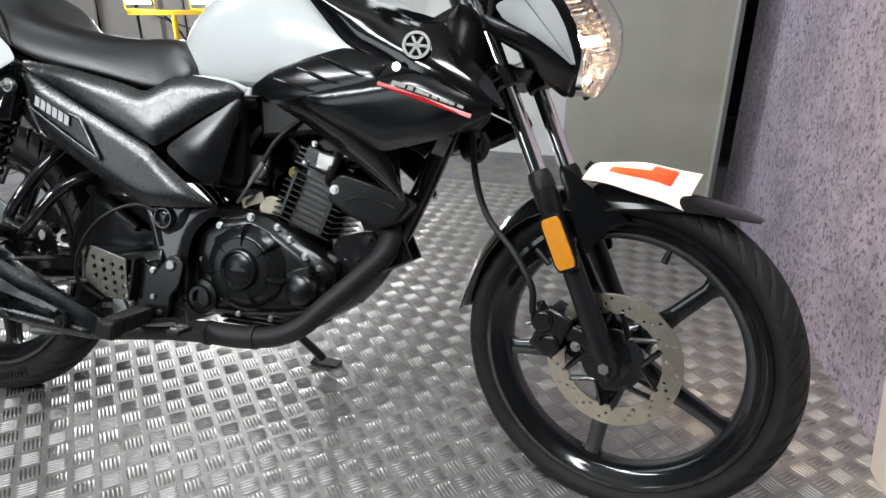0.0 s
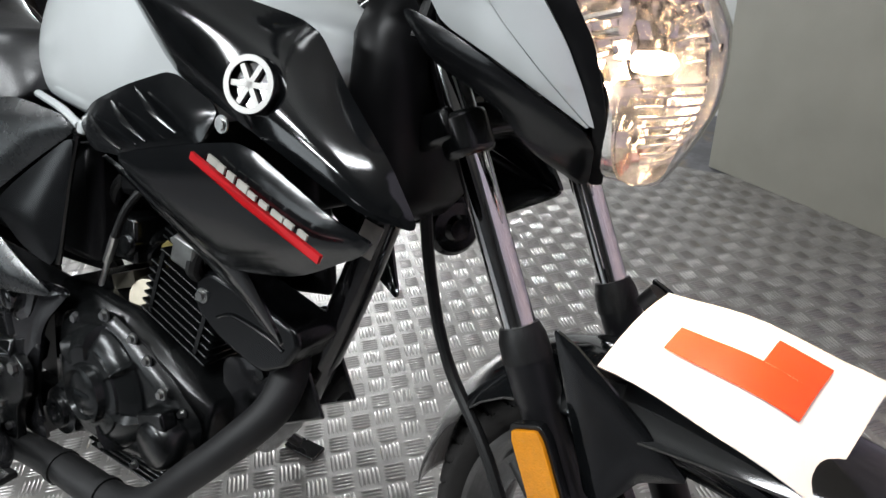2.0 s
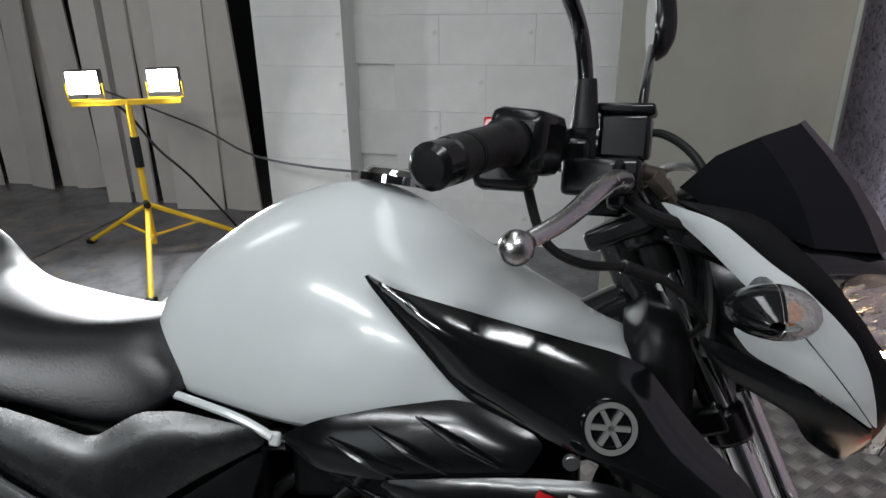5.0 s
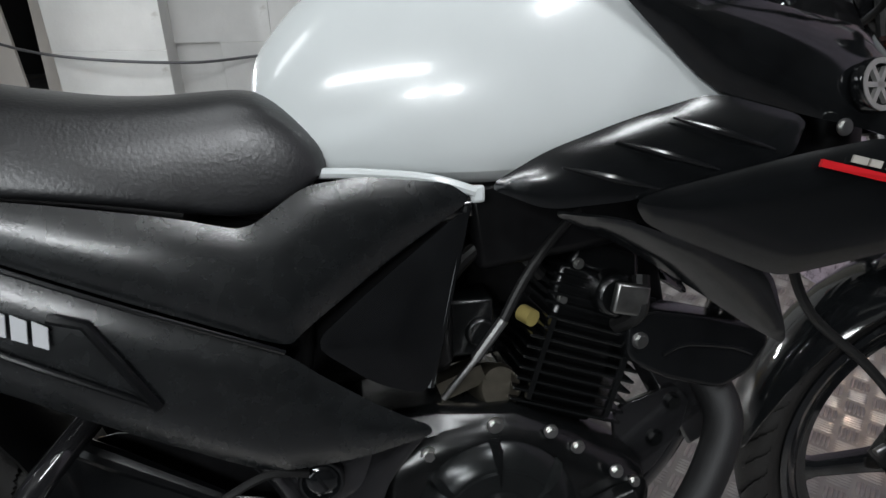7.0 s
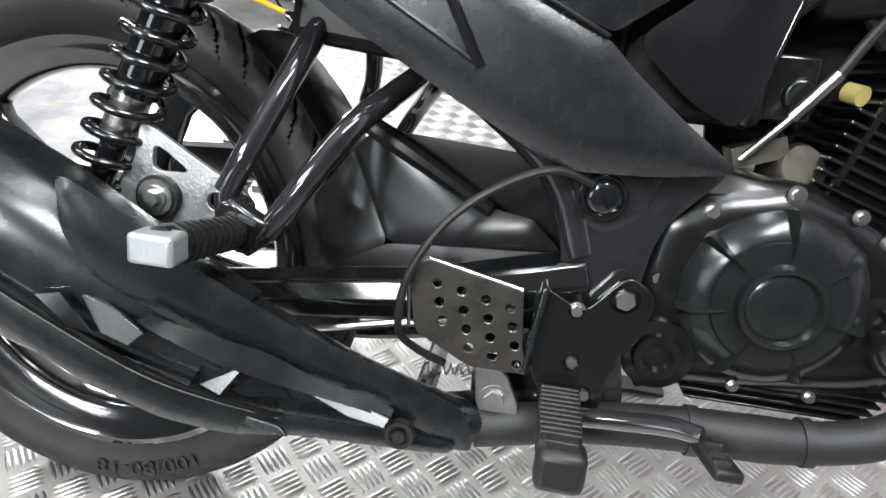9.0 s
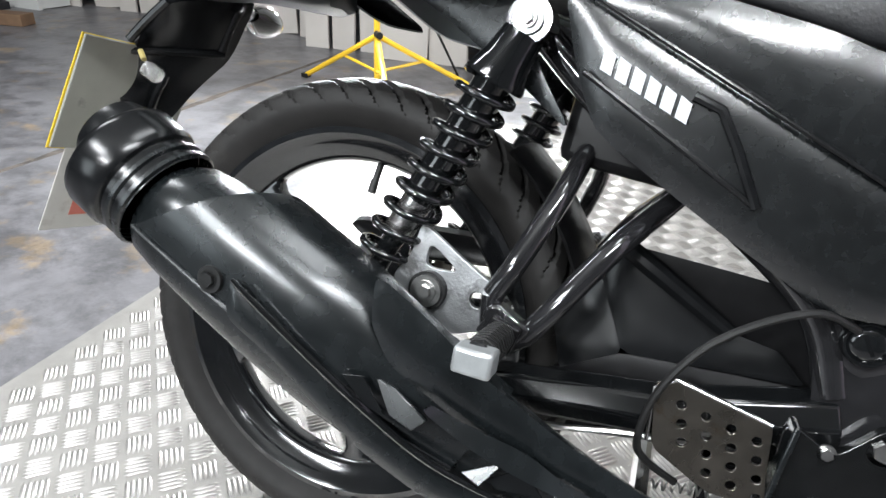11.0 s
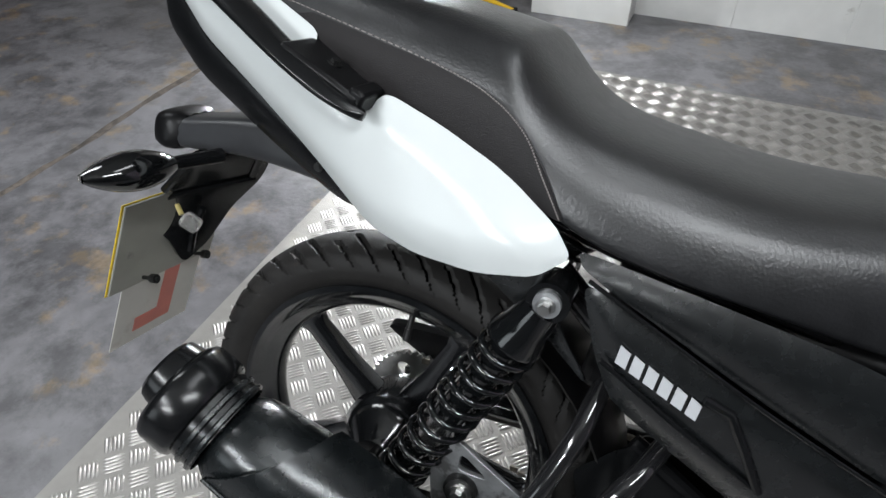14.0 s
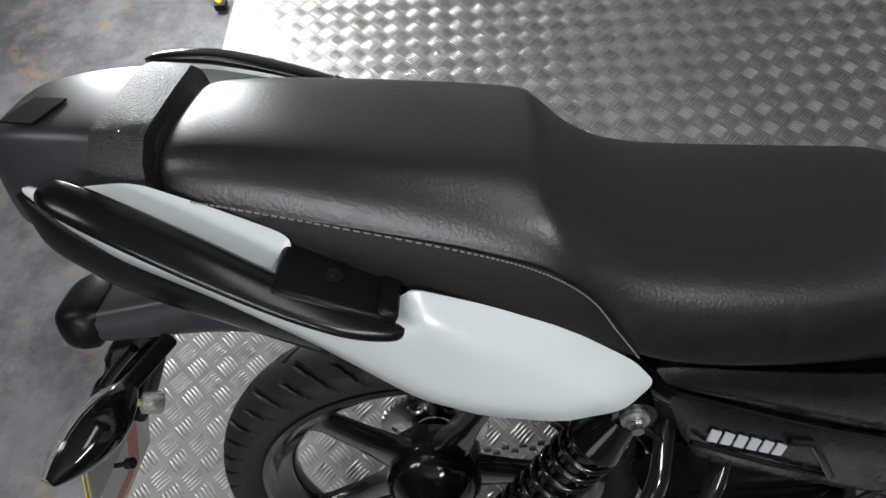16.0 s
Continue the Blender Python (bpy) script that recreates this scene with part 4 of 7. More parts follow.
# dark tail cowl behind the seat, tail lamp
COWL = ((0.85, 0.0), (1.0, 0.12), (1.0, 0.45), (0.90, 0.80), (0.74, 0.97), (0.30, 1.0))
WEDGE_TOP = ((0.90, 0.0), (0.99, 0.12), (1.0, 0.42), (0.92, 0.70), (0.74, 0.93), (0.68, 0.98), (0.25, 1.0))
tailc = part("tail_cowl", loft([section(*a, WEDGE_TOP) for a in ((-0.194, 0.088, 0.946, 0.875), (-0.200, 0.092, 0.954, 0.870), (-0.232, 0.092, 0.960, 0.866), (-0.25, 0.090, 0.962, 0.865), (-0.30, 0.080, 0.962, 0.860), (-0.335, 0.066, 0.957, 0.856), (-0.345, 0.058, 0.951, 0.856), (-0.348, 0.050, 0.945, 0.858))]), TAIL_GREY, bike, "dark grey tail cowl", sub=1, smooth=50)
part("cowl_grip", loft([section(*a, WEDGE_TOP) for a in ((-0.196, 0.091, 0.9555, 0.90), (-0.204, 0.0935, 0.9575, 0.90), (-0.232, 0.0933, 0.9615, 0.90), (-0.240, 0.0905, 0.9605, 0.90))]), GRIP, tailc, "finely ribbed pad at the seat's end", smooth=40)
part("cowl_mark", box((-0.302, -0.028, 0.9628), (0.034, 0.044, 0.002), (0, -1, -14)), SATIN_PLASTIC, tailc, "dark rectangle on the cowl", bevel=0.0008, smooth=0)
tl = part("tail_lamp", loft([section(*a, WEDGE_TOP) for a in ((-0.338, 0.050, 0.950, 0.918), (-0.350, 0.048, 0.945, 0.916), (-0.360, 0.042, 0.936, 0.914), (-0.364, 0.034, 0.928, 0.915))]), TAIL_RED, bike, "red tail lamp", sub=1, smooth=60)
part("lower_lens", loft([section(*a, WEDGE_TOP) for a in ((-0.322, 0.052, 0.884, 0.862), (-0.338, 0.048, 0.882, 0.860), (-0.346, 0.036, 0.878, 0.862))]), TAIL_RED, tl, "small red lower lens", smooth=60)
part("lamp_housing", loft([section(*a, WEDGE_TOP) for a in ((-0.330, 0.055, 0.922, 0.858), (-0.344, 0.050, 0.920, 0.866), (-0.350, 0.042, 0.916, 0.876))]), SATIN_PLASTIC, tl, "black lamp housing", smooth=60)


for s in (-1, 1):
    w = panel([(-0.352, s * 0.098, 0.978), (-0.325, s * 0.103, 0.935), (-0.29, s * 0.104, 0.893), (-0.212, s * 0.110, 0.842), (-0.124, s * 0.125, 0.788), (-0.024, s * 0.153, 0.728), (0.041, s * 0.170, 0.718), (0.117, s * 0.184, 0.722),
               (0.177, s * 0.182, 0.734), (0.207, s * 0.169, 0.758), (0.185, s * 0.164, 0.785), (0.125, s * 0.158, 0.825), (0.05, s * 0.152, 0.856), (-0.015, s * 0.148, 0.877), (-0.038, s * 0.146, 0.858), (-0.09, s * 0.136, 0.882), (-0.20, s * 0.116, 0.930), (-0.30, s * 0.104, 0.968)], 0.020, 0.045, sign=s)
    tp = part("tail_panel", w, WHITE_PAINT, bike, "glossy white tail panel", thick=0.004, smooth=70, xf=TAIL)
    wi = panel([(-0.268, s * 0.100, 0.930), (-0.20, s * 0.101, 0.934), (-0.14, s * 0.112, 0.914), (-0.080, s * 0.122, 0.889), (-0.079, s * 0.134, 0.868), (-0.095, s * 0.138, 0.864), (-0.16, s * 0.130, 0.884), (-0.225, s * 0.120, 0.908), (-0.268, s * 0.108, 0.924)], 0.005, 0.010, sign=s)
    part("tail_panel_upper", wi, WHITE_PAINT, tp, "white strip inside the grab rail", thick=0.004, smooth=70)
    lo = panel([(-0.36, s * 0.094, 0.975), (-0.325, s * 0.098, 0.925), (-0.29, s * 0.100, 0.887), (-0.215, s * 0.104, 0.838), (-0.13, s * 0.108, 0.784), (-0.030, s * 0.12, 0.724), (-0.10, s * 0.10, 0.728), (-0.20, s * 0.092, 0.776), (-0.315, s * 0.09, 0.844), (-0.365, s * 0.088, 0.90)], 0.004, 0.012, sign=s)
    part("tail_trim", lo, SATIN_PLASTIC, tp, "black trim under the tail panel", thick=0.004, xf=TAIL)
    part("trim_screw", bolt((-0.118, s * 0.115, 0.766), (0, s, 0), 0.004, 0.002, False), SOFT_RUBBER, tp, xf=TAIL)
    # grab rail blade
    path = catmull([(-0.264, s * 0.112, 0.937), (-0.245, s * 0.124, 0.938), (-0.20, s * 0.143, 0.926), (-0.14, s * 0.160, 0.900), (-0.08, s * 0.173, 0.870), (-0.03, s * 0.180, 0.846), (0.008, s * 0.178, 0.830)], 6)
    rr = []
    for i, p in enumerate(path):
        f = i / (len(path) - 1)
        a, b = 0.004 + 0.015 * math.sin(math.pi * min(1, f * 0.93 + 0.07)) ** 0.6, 0.003 + 0.005 * math.sin(math.pi * (0.1 + 0.85 * f)) ** 0.5
        d = (path[min(i + 1, len(path) - 1)] - path[max(i - 1, 0)]).normalized()
        u = V(0, s, -0.22).normalized()
        u = (u - d * u.dot(d)).normalized()
        v = d.cross(u)
        rr.append([p + a * math.cos(t) * u + b * math.sin(t) * v for t in (2 * math.pi * k / 16 for k in range(16))])
    gr = part("grab_rail", loft(rr), SATIN_PLASTIC, bike, "black grab rail", smooth=60)
    part("rail_bracket", merge(box((-0.045, s * 0.148, 0.858), (0.095, 0.060, 0.014), (0, 24, 0)), box((-0.005, s * 0.156, 0.842), (0.018, 0.042, 0.022), (0, 24, 0))), MATT_PLASTIC, gr, bevel=0.004)
    part("bracket_bolt", bolt((-0.045, s * 0.146, 0.866), (0.35, 0, 0.9), 0.005, 0.004), SOFT_RUBBER, gr)

# rear mudguard arm, plate carrier, plates
rings = []
for x, w, zt, zb in ((-0.10, 0.055, 0.77, 0.715), (-0.17, 0.055, 0.785, 0.718), (-0.25, 0.050, 0.787, 0.727), (-0.33, 0.046, 0.775, 0.722), (-0.40, 0.044, 0.760, 0.712), (-0.43, 0.042, 0.757, 0.716), (-0.447, 0.036, 0.752, 0.722)):
    rings.append(section(x, w, zt, zb, COWL))
mg = part("rear_mudguard", loft(rings), TAIL_GREY, bike, "black rear mudguard arm", sub=1, smooth=60, xf=TAIL)
part("end_cap", loft([section(*a, COWL) for a in ((-0.395, 0.049, 0.768, 0.708), (-0.43, 0.053, 0.768, 0.707), (-0.452, 0.046, 0.762, 0.712), (-0.464, 0.030, 0.754, 0.722))]), MATT_PLASTIC, mg, "rounded end of the mudguard arm", sub=1, smooth=60, xf=TAIL)
carrier = part("plate_carrier", panel([(-0.433, -0.027, 0.679), (-0.436, -0.031, 0.635), (-0.461, -0.036, 0.621), (-0.501, -0.039, 0.567), (-0.459, -0.028, 0.553), (-0.462, 0.007, 0.490), (-0.445, 0.049, 0.521), (-0.415, 0.080, 0.587), (-0.364, 0.094, 0.644), (-0.302, 0.069, 0.743), (-0.375, -0.028, 0.706)], 0.012, 0.02, sign=-1), SATIN_PLASTIC, bike, "black number plate carrier", thick=0.012, smooth=40, xf=TAIL)
part("plate_lamp", box((-0.392, -0.042, 0.600), (0.030, 0.026, 0.022), (0, 30, 20)), FROST, carrier, "small clear plate lamp", bevel=0.006, xf=TAIL)
for a, b, c in (((-0.458, -0.050, 0.624), (-0.412, 0.010, 0.637), (-0.366, 0.078, 0.648)), ((-0.439, -0.044, 0.642), (-0.408, -0.042, 0.675), (-0.377, -0.040, 0.704)),
                ((-0.366, 0.072, 0.654), (-0.338, 0.060, 0.70), (-0.312, 0.052, 0.736)), ((-0.420, 0.014, 0.60), (-0.438, 0.012, 0.56), (-0.452, 0.014, 0.515))):
    part("carrier_rib", tube([a, b, c], 0.0065, 8), SATIN_PLASTIC, carrier, xf=TAIL)
part("lamp_wire", rod((-0.408, -0.052, 0.628), (-0.396, -0.056, 0.616), 0.004, 8), YELLOW_CAP, carrier, "yellow connector", xf=TAIL)
P_ROT = (0, 19, 0)
npl = part("number_plate", box((-0.468, -0.006, 0.553), (0.004, 0.226, 0.176), P_ROT), PLATE_BACK, bike, "yellow number plate seen from its dirty grey back", bevel=0.006, smooth=0, xf=TAIL)
M = pose(-0.472, -0.006, 0.553, *P_ROT)
part("plate_face", box((0, 0, 0), (0.002, 0.230, 0.180)), YELLOW_PLATE, npl, "yellow front of the plate", bevel=0.006, smooth=0, xf=lambda co, M=M: TAIL(M @ co))
for k in range(5):
    part("plate_mark", box((-0.0015, -0.075 + 0.036 * k + (0.01 if k > 2 else 0), 0.03 if k < 3 else -0.03), (0.001, 0.026, 0.05)), SATIN_PLASTIC, npl, "black bar", smooth=0, xf=lambda co, M=M: TAIL(M @ co))
lpl = part("rear_learner_plate", box((-0.517, -0.004, 0.412), (0.002, 0.176, 0.168), P_ROT), CLEAR_FILM, bike, "translucent learner plate with a faded red letter", bevel=0.003, smooth=0, xf=TAIL)
M = pose(-0.5155, -0.004, 0.412, *P_ROT)
part("letter_l", merge(box((0, 0.020, 0.005), (0.001, 0.034, 0.125)), box((0, -0.020, -0.042), (0.001, 0.05, 0.032))), FADED_RED, lpl, "faded red letter L", smooth=0, xf=lambda co, M=M: TAIL(M @ co))
for s in (-1, 1):
    part("plate_bolt", merge(rod((-0.485, s * 0.058, 0.483), (-0.452, s * 0.058, 0.490), 0.0035, 10), rod((-0.466, s * 0.058, 0.487), (-0.456, s * 0.058, 0.489), 0.008, 10)), SOFT_RUBBER, npl, "black plastic bolt", xf=TAIL)


def indicator(name, root, tip, xf=None, deep=1.0, fat=0.028):
    """Turn signal: stalk, pod with a black back and a clear lens with an amber bulb."""
    a, b = Vector(root), Vector(tip)
    d = (b - a).normalized()
    base = part(name, tube([a, a.lerp(b, 0.45)], [0.011, 0.009], 12, smooth=False), SATIN_PLASTIC, bike, "black turn signal with a clear lens", xf=xf)
    fwd = V(1, 0, 0) if root[0] > 0.5 else V(-1, 0, 0)
    fwd = (fwd - d * fwd.dot(d)).normalized()
    up = d.cross(fwd)

    def pod(f0, f1, k):
        rings = []
        for i in range(12):
            t = i / 11
            c = a.lerp(b, 0.38 + 0.62 * t)
            r = fat * math.sin(math.pi * (0.10 + 0.86 * t)) ** 0.75
            rings.append([c + r * (0.95 * math.sin(q) * up) + fwd * (0.030 * deep * k * math.sin(math.pi * (0.08 + 0.86 * t)) ** 0.7 * math.cos(q) + f0) for q in (f1 + math.pi * j / 10 for j in range(11))])
        return loft(rings, closed=False)
    part("pod", pod(0.0, math.pi / 2, 1.15), BLACK_GLOSS, base, "glossy black shell", thick=0.0015, smooth=60, xf=xf)
    part("lens_back", pod(-0.003, -math.pi / 2, 0.25), REFLECTOR, base, "silver reflector", thick=0.001, smooth=60, xf=xf)
    part("lens", pod(0.0, -math.pi / 2, 0.9), FROST, base, "clear lens", thick=0.0015, smooth=60, xf=xf)
    c = a.lerp(b, 0.68)
    part("bulb", lathe([(0, 0.012), (0.007, 0.009), (0.010, 0), (0.007, -0.010), (0, -0.012)], c + fwd * 0.008, d, 16), AMBER_BULB, base, "amber bulb", xf=xf)
    return base


indicator("rear_indicator", (-0.325, -0.045, 0.722), (-0.385, -0.225, 0.718), TAIL)
indicator("rear_indicator", (-0.325, 0.045, 0.722), (-0.385, 0.225, 0.718), TAIL)

# side panels (the other side mirrors them)
UPPER = [(0.222, -0.156, 0.748), (0.35, -0.158, 0.733), (0.45, -0.150, 0.715), (0.503, -0.142, 0.700), (0.552, -0.130, 0.733), (0.60, -0.125, 0.738), (0.675, -0.118, 0.728), (0.697, -0.112, 0.712),
         (0.62, -0.122, 0.665), (0.545, -0.136, 0.612), (0.529, -0.146, 0.600), (0.40, -0.160, 0.657), (0.232, -0.166, 0.733)]
LOWER = [(0.232, -0.168, 0.730), (0.40, -0.164, 0.653), (0.528, -0.150, 0.596), (0.552, -0.145, 0.574), (0.60, -0.138, 0.538), (0.658, -0.126, 0.500), (0.585, -0.142, 0.491), (0.506, -0.146, 0.488), (0.40, -0.156, 0.542), (0.285, -0.164, 0.605), (0.258, -0.166, 0.655)]
WEDGE = [(0.548, -0.136, 0.598), (0.60, -0.128, 0.640), (0.694, -0.110, 0.708), (0.682, -0.110, 0.660), (0.648, -0.116, 0.534), (0.60, -0.128, 0.555)]
for s in (1, -1):
    sy = lambda L: [(x, y * s, z) for x, y, z in L]
    up_ = part("side_cover", panel(sy(UPPER), 0.008, 0.03, sign=-s), GRAINED, bike, "grained black side cover", thick=0.004, smooth=70)
    lo_ = part("lower_side_cover", panel(sy(LOWER), 0.008, 0.025, sign=-s), GRAINED, bike, "grained black lower side cover", thick=0.004, smooth=70)
    part("wedge_cover", panel(sy(WEDGE), 0.006, 0.05, sign=-s), SATIN_PLASTIC, bike, "satin black wedge cover", thick=0.004, smooth=70)
    part("seam_bead", tube(sy([(0.24, -0.1715, 0.728), (0.40, -0.1680, 0.655), (0.527, -0.152, 0.598)]), 0.0022, 8), SATIN_PLASTIC, lo_)
    part("decal_frame", merge(tube(sy([(0.266, -0.1755, 0.655), (0.345, -0.1745, 0.612), (0.428, -0.1665, 0.566)]), 0.0026, 8, smooth=False), tube(sy([(0.428, -0.1665, 0.566), (0.402, -0.1715, 0.612), (0.384, -0.1715, 0.640), (0.36, -0.1740, 0.648)]), 0.0045, 8, smooth=False)), SATIN_PLASTIC, lo_, "raised border of the marking")
    part("cover_edge", tube(sy([(0.692, -0.108, 0.706), (0.678, -0.112, 0.650), (0.650, -0.115, 0.540)]), 0.004, 8), BLACK_GLOSS, up_)
    if s == 1:
        # brand marking as plain slanted bars
        o, ex, ez = V(0.279, -0.1775, 0.659), V(0.0830, 0.0025, -0.0365), V(0.0015, 0.0, 0.0185)
        for k in range(6):
            a = o + ex * (k / 6)
            w = ex * 0.125
            q = [a, a + w, a + w + ez * (0.93), a + ez]
            part("marking", loft([q, [p + V(0, 0.0015, 0) for p in q]]), WHITE_MARK, lo_, "white slanted bar", smooth=0)

# tank cowl, gill panel, lower shroud, deflector
COWLP = [(0.796, -0.136, 0.908), (0.84, -0.142, 0.893), (0.95, -0.140, 0.872), (1.068, -0.127, 0.848), (1.113, -0.133, 0.797), (1.163, -0.142, 0.752), (1.195, -0.142, 0.706), (1.15, -0.162, 0.716), (1.05, -0.164, 0.756), (0.985, -0.152, 0.774), (0.906, -0.138, 0.797)]
GILL = [(0.708, -0.114, 0.722), (0.76, -0.128, 0.752), (0.83, -0.135, 0.776), (0.908, -0.140, 0.797), (0.99, -0.154, 0.772), (0.972, -0.160, 0.738), (0.90, -0.152, 0.722), (0.835, -0.144, 0.706), (0.76, -0.130, 0.700)]
SHROUD = [(0.832, -0.146, 0.708), (0.90, -0.154, 0.723), (0.975, -0.162, 0.739), (1.05, -0.176, 0.752), (1.15, -0.184, 0.713), (1.185, -0.178, 0.702), (1.10, -0.165, 0.656), (0.995, -0.138, 0.630), (0.975, -0.134, 0.630), (0.85, -0.138, 0.684)]
DEFLECT = [(0.762, -0.122, 0.700), (0.83, -0.136, 0.690), (0.90, -0.136, 0.662), (0.985, -0.118, 0.630), (1.026, -0.096, 0.540), (0.975, -0.096, 0.572), (0.905, -0.108, 0.620), (0.83, -0.118, 0.668)]
for s in (1, -1):
    sy = lambda L: [(x, y * s, z) for x, y, z in L]
    cw = part("tank_cowl", panel(sy(COWLP), 0.014, 0.03, sign=-s), BLACK_GLOSS, bike, "glossy black tank cowl with a round emblem", thick=0.004, smooth=70)
    part("gill_panel", panel(sy(GILL), 0.006, 0.02, sign=-s), DARK_GLOSS, bike, "dark grey ribbed gill panel", thick=0.004, smooth=70)
    for a, b in (((0.772, -0.138, 0.738), (0.852, -0.156, 0.716)), ((0.818, -0.143, 0.758), (0.902, -0.163, 0.731)), ((0.866, -0.149, 0.776), (0.95, -0.167, 0.746))):
        part("gill_rib", tube(sy([a, V(*a).lerp(V(*b), 0.5) + V(0, -0.005, 0), b]), [0.001, 0.0035, 0.001], 8), DARK_GLOSS, bike)
    sh = part("shroud", panel(sy(SHROUD), 0.010, 0.022, sign=-s), DARK_GLOSS, bike, "dark grey shroud with a red stripe", thick=0.004, smooth=70)
    part("deflector", panel(sy(DEFLECT), 0.006, 0.015, sign=-s), BLACK_GLOSS, bike, "glossy black air deflector", thick=0.004, smooth=70)
    o, ex, ez = V(0.984, -0.1795, 0.730), V(0.165, -0.0215, -0.0455), V(0.004, 0, 0.0115)
    part("stripe", loft([sy([o, o + ex * 0.5 + V(0, -0.003, 0), o + ex, o + ex + ez * 0.55, o + ex * 0.5 + ez * 0.55 + V(0, -0.003, 0), o + ez * 0.55]), sy([p + V(0, 0.003, 0) for p in (o, o + ex * 0.5, o + ex, o + ex + ez * 0.55, o + ex * 0.5 + ez * 0.55, o + ez * 0.55)])]), RED, sh, "red stripe", smooth=0)
    for k in range(9):
        a = o + ez * 0.80 + ex * (0.14 + 0.088 * k) + V(0, -0.003 * math.sin(math.pi * (k + 0.5) / 10), 0)
        w = ex * (0.06 if k % 3 else 0.08)
        h = ez * (0.52 if k < 4 else 0.36)
        part("model_marking", loft([sy([a, a + w, a + w + h, a + h]), sy([p + V(0, 0.002, 0) for p in (a, a + w, a + w + h, a + h)])]), PEELED, sh, "pale bar of worn lettering", smooth=0)
    # round emblem: ring and three crossed bars
    ec = V(1.042, -0.1665 * s, 0.796)
    en = V(0.22, -s, 0.12).normalized()
    em = part("emblem", lathe([(0.0, 0.0), (0.0185, 0.0), (0.0185, 0.004), (0.0225, 0.004), (0.0235, 0.002), (0.0235, -0.006), (0, -0.006)], ec, en, 40), BLACK_GLOSS, bike, "round silver emblem on a black disc")
    eu = en.orthogonal().normalized()
    ev = en.cross(eu)
    ringm = lathe([(0.0178, 0.0046), (0.0178, 0.0056), (0.0225, 0.0056), (0.0225, 0.0046)], ec, en, 40, closed=True)
    bars_ = [loft([[ec + en * h + (eu * math.cos(t) + ev * math.sin(t)) * r + (ev * math.cos(t) - eu * math.sin(t)) * w for r, w in ((-0.017, -0.0022), (0.017, -0.0022), (0.017, 0.0022), (-0.017, 0.0022))] for h in (0.0, 0.004)]) for t in (radians(15), radians(75), radians(135))]
    part("emblem_ring", merge(ringm, *bars_), SILVER_MARK, em, "silver ring with three crossed bars", smooth=0)
part("shroud_screw", bolt((1.012, -0.170, 0.762), (0, -1, 0), 0.005, 0.003, False), STEEL, bike)


# ---- headlamp, screen, handlebars ----
def lens_x(y, z, back=0.0):
    return 1.353 - 6.2 * y * y - 2.6 * (z - 0.845) ** 2 - (0.35 * (z - 0.88) if z > 0.88 else 0) - (0.22 * (0.82 - z) if z < 0.82 else 0) - back


LENS_RIM = [(-0.097, 0.938), (-0.070, 0.949), (-0.04, 0.945), (0, 0.940), (0.04, 0.945), (0.070, 0.949), (0.097, 0.938), (0.094, 0.90), (0.087, 0.863), (0.074, 0.822), (0.060, 0.782), (0.036, 0.757), (-0.036, 0.757), (-0.060, 0.782), (-0.074, 0.822), (-0.087, 0.863), (-0.094, 0.90)]


def face(rim, back, grow=1.0, dish=0.0):
    """A skin over the lamp's front outline."""
    c = (0.0, 0.865)
    out = [((y - c[0]) * grow + c[0], (z - c[1]) * grow + c[1]) for y, z in ((p.x, p.y) for p in chaikin([(a, b, 0) for a, b in rim], 0.25))]
    rings = []
    for f in (1.0, 0.85, 0.7, 0.55, 0.4, 0.25, 0.12, 0.03):
        rings.append([V(lens_x(c[0] + (y - c[0]) * f, c[1] + (z - c[1]) * f, back + dish * (1 - f * f)), c[0] + (y - c[0]) * f, c[1] + (z - c[1]) * f) for y, z in out])
    if dish:
        rings.insert(0, [V(lens_x(y, z, 0.005), y, z) for y, z in ((c[0] + (y - c[0]) / grow * 0.99, c[1] + (z - c[1]) / grow * 0.99) for y, z in out)])
    return loft(rings, cap=False)


def facets(y0, y1, z0, z1, ny, nz, depth, jitter, seed):
    """A dished reflector of flat mirror cells, each tilted a little on its own."""
    r = random.Random(seed)
    bm = bmesh.new()
    ys, zs = [y0 + (y1 - y0) * i / ny for i in range(ny + 1)], [z0 + (z1 - z0) * k / nz for k in range(nz + 1)]
    for i in range(ny):
        for k in range(nz):
            e = [r.uniform(-jitter, jitter) for _ in range(3)]
            q = []
            for a, c in ((0, 0), (1, 0), (1, 1), (0, 1)):
                y, z = ys[i + a], zs[k + c]
                wide = 0.052 + 0.042 * min(1.0, max(0.0, (z - 0.775) / 0.12))
                y = max(-wide, min(wide, y))
                d = 1 - min(1.0, (y / 0.10) ** 2 + ((z - 0.855) / 0.12) ** 2)
                x = lens_x(y, z, 0.022 + depth * d) + e[0] + e[1] * (a - 0.5) + e[2] * (c - 0.5)
                q.append(bm.verts.new((x, y, z)))
            if (q[1].co - q[0].co).length > 1e-4 and (q[2].co - q[3].co).length > 1e-4:
                bm.faces.new(q)
    bmesh.ops.delete(bm, geom=[v for v in bm.verts if not v.link_faces], context="VERTS")
    return bm


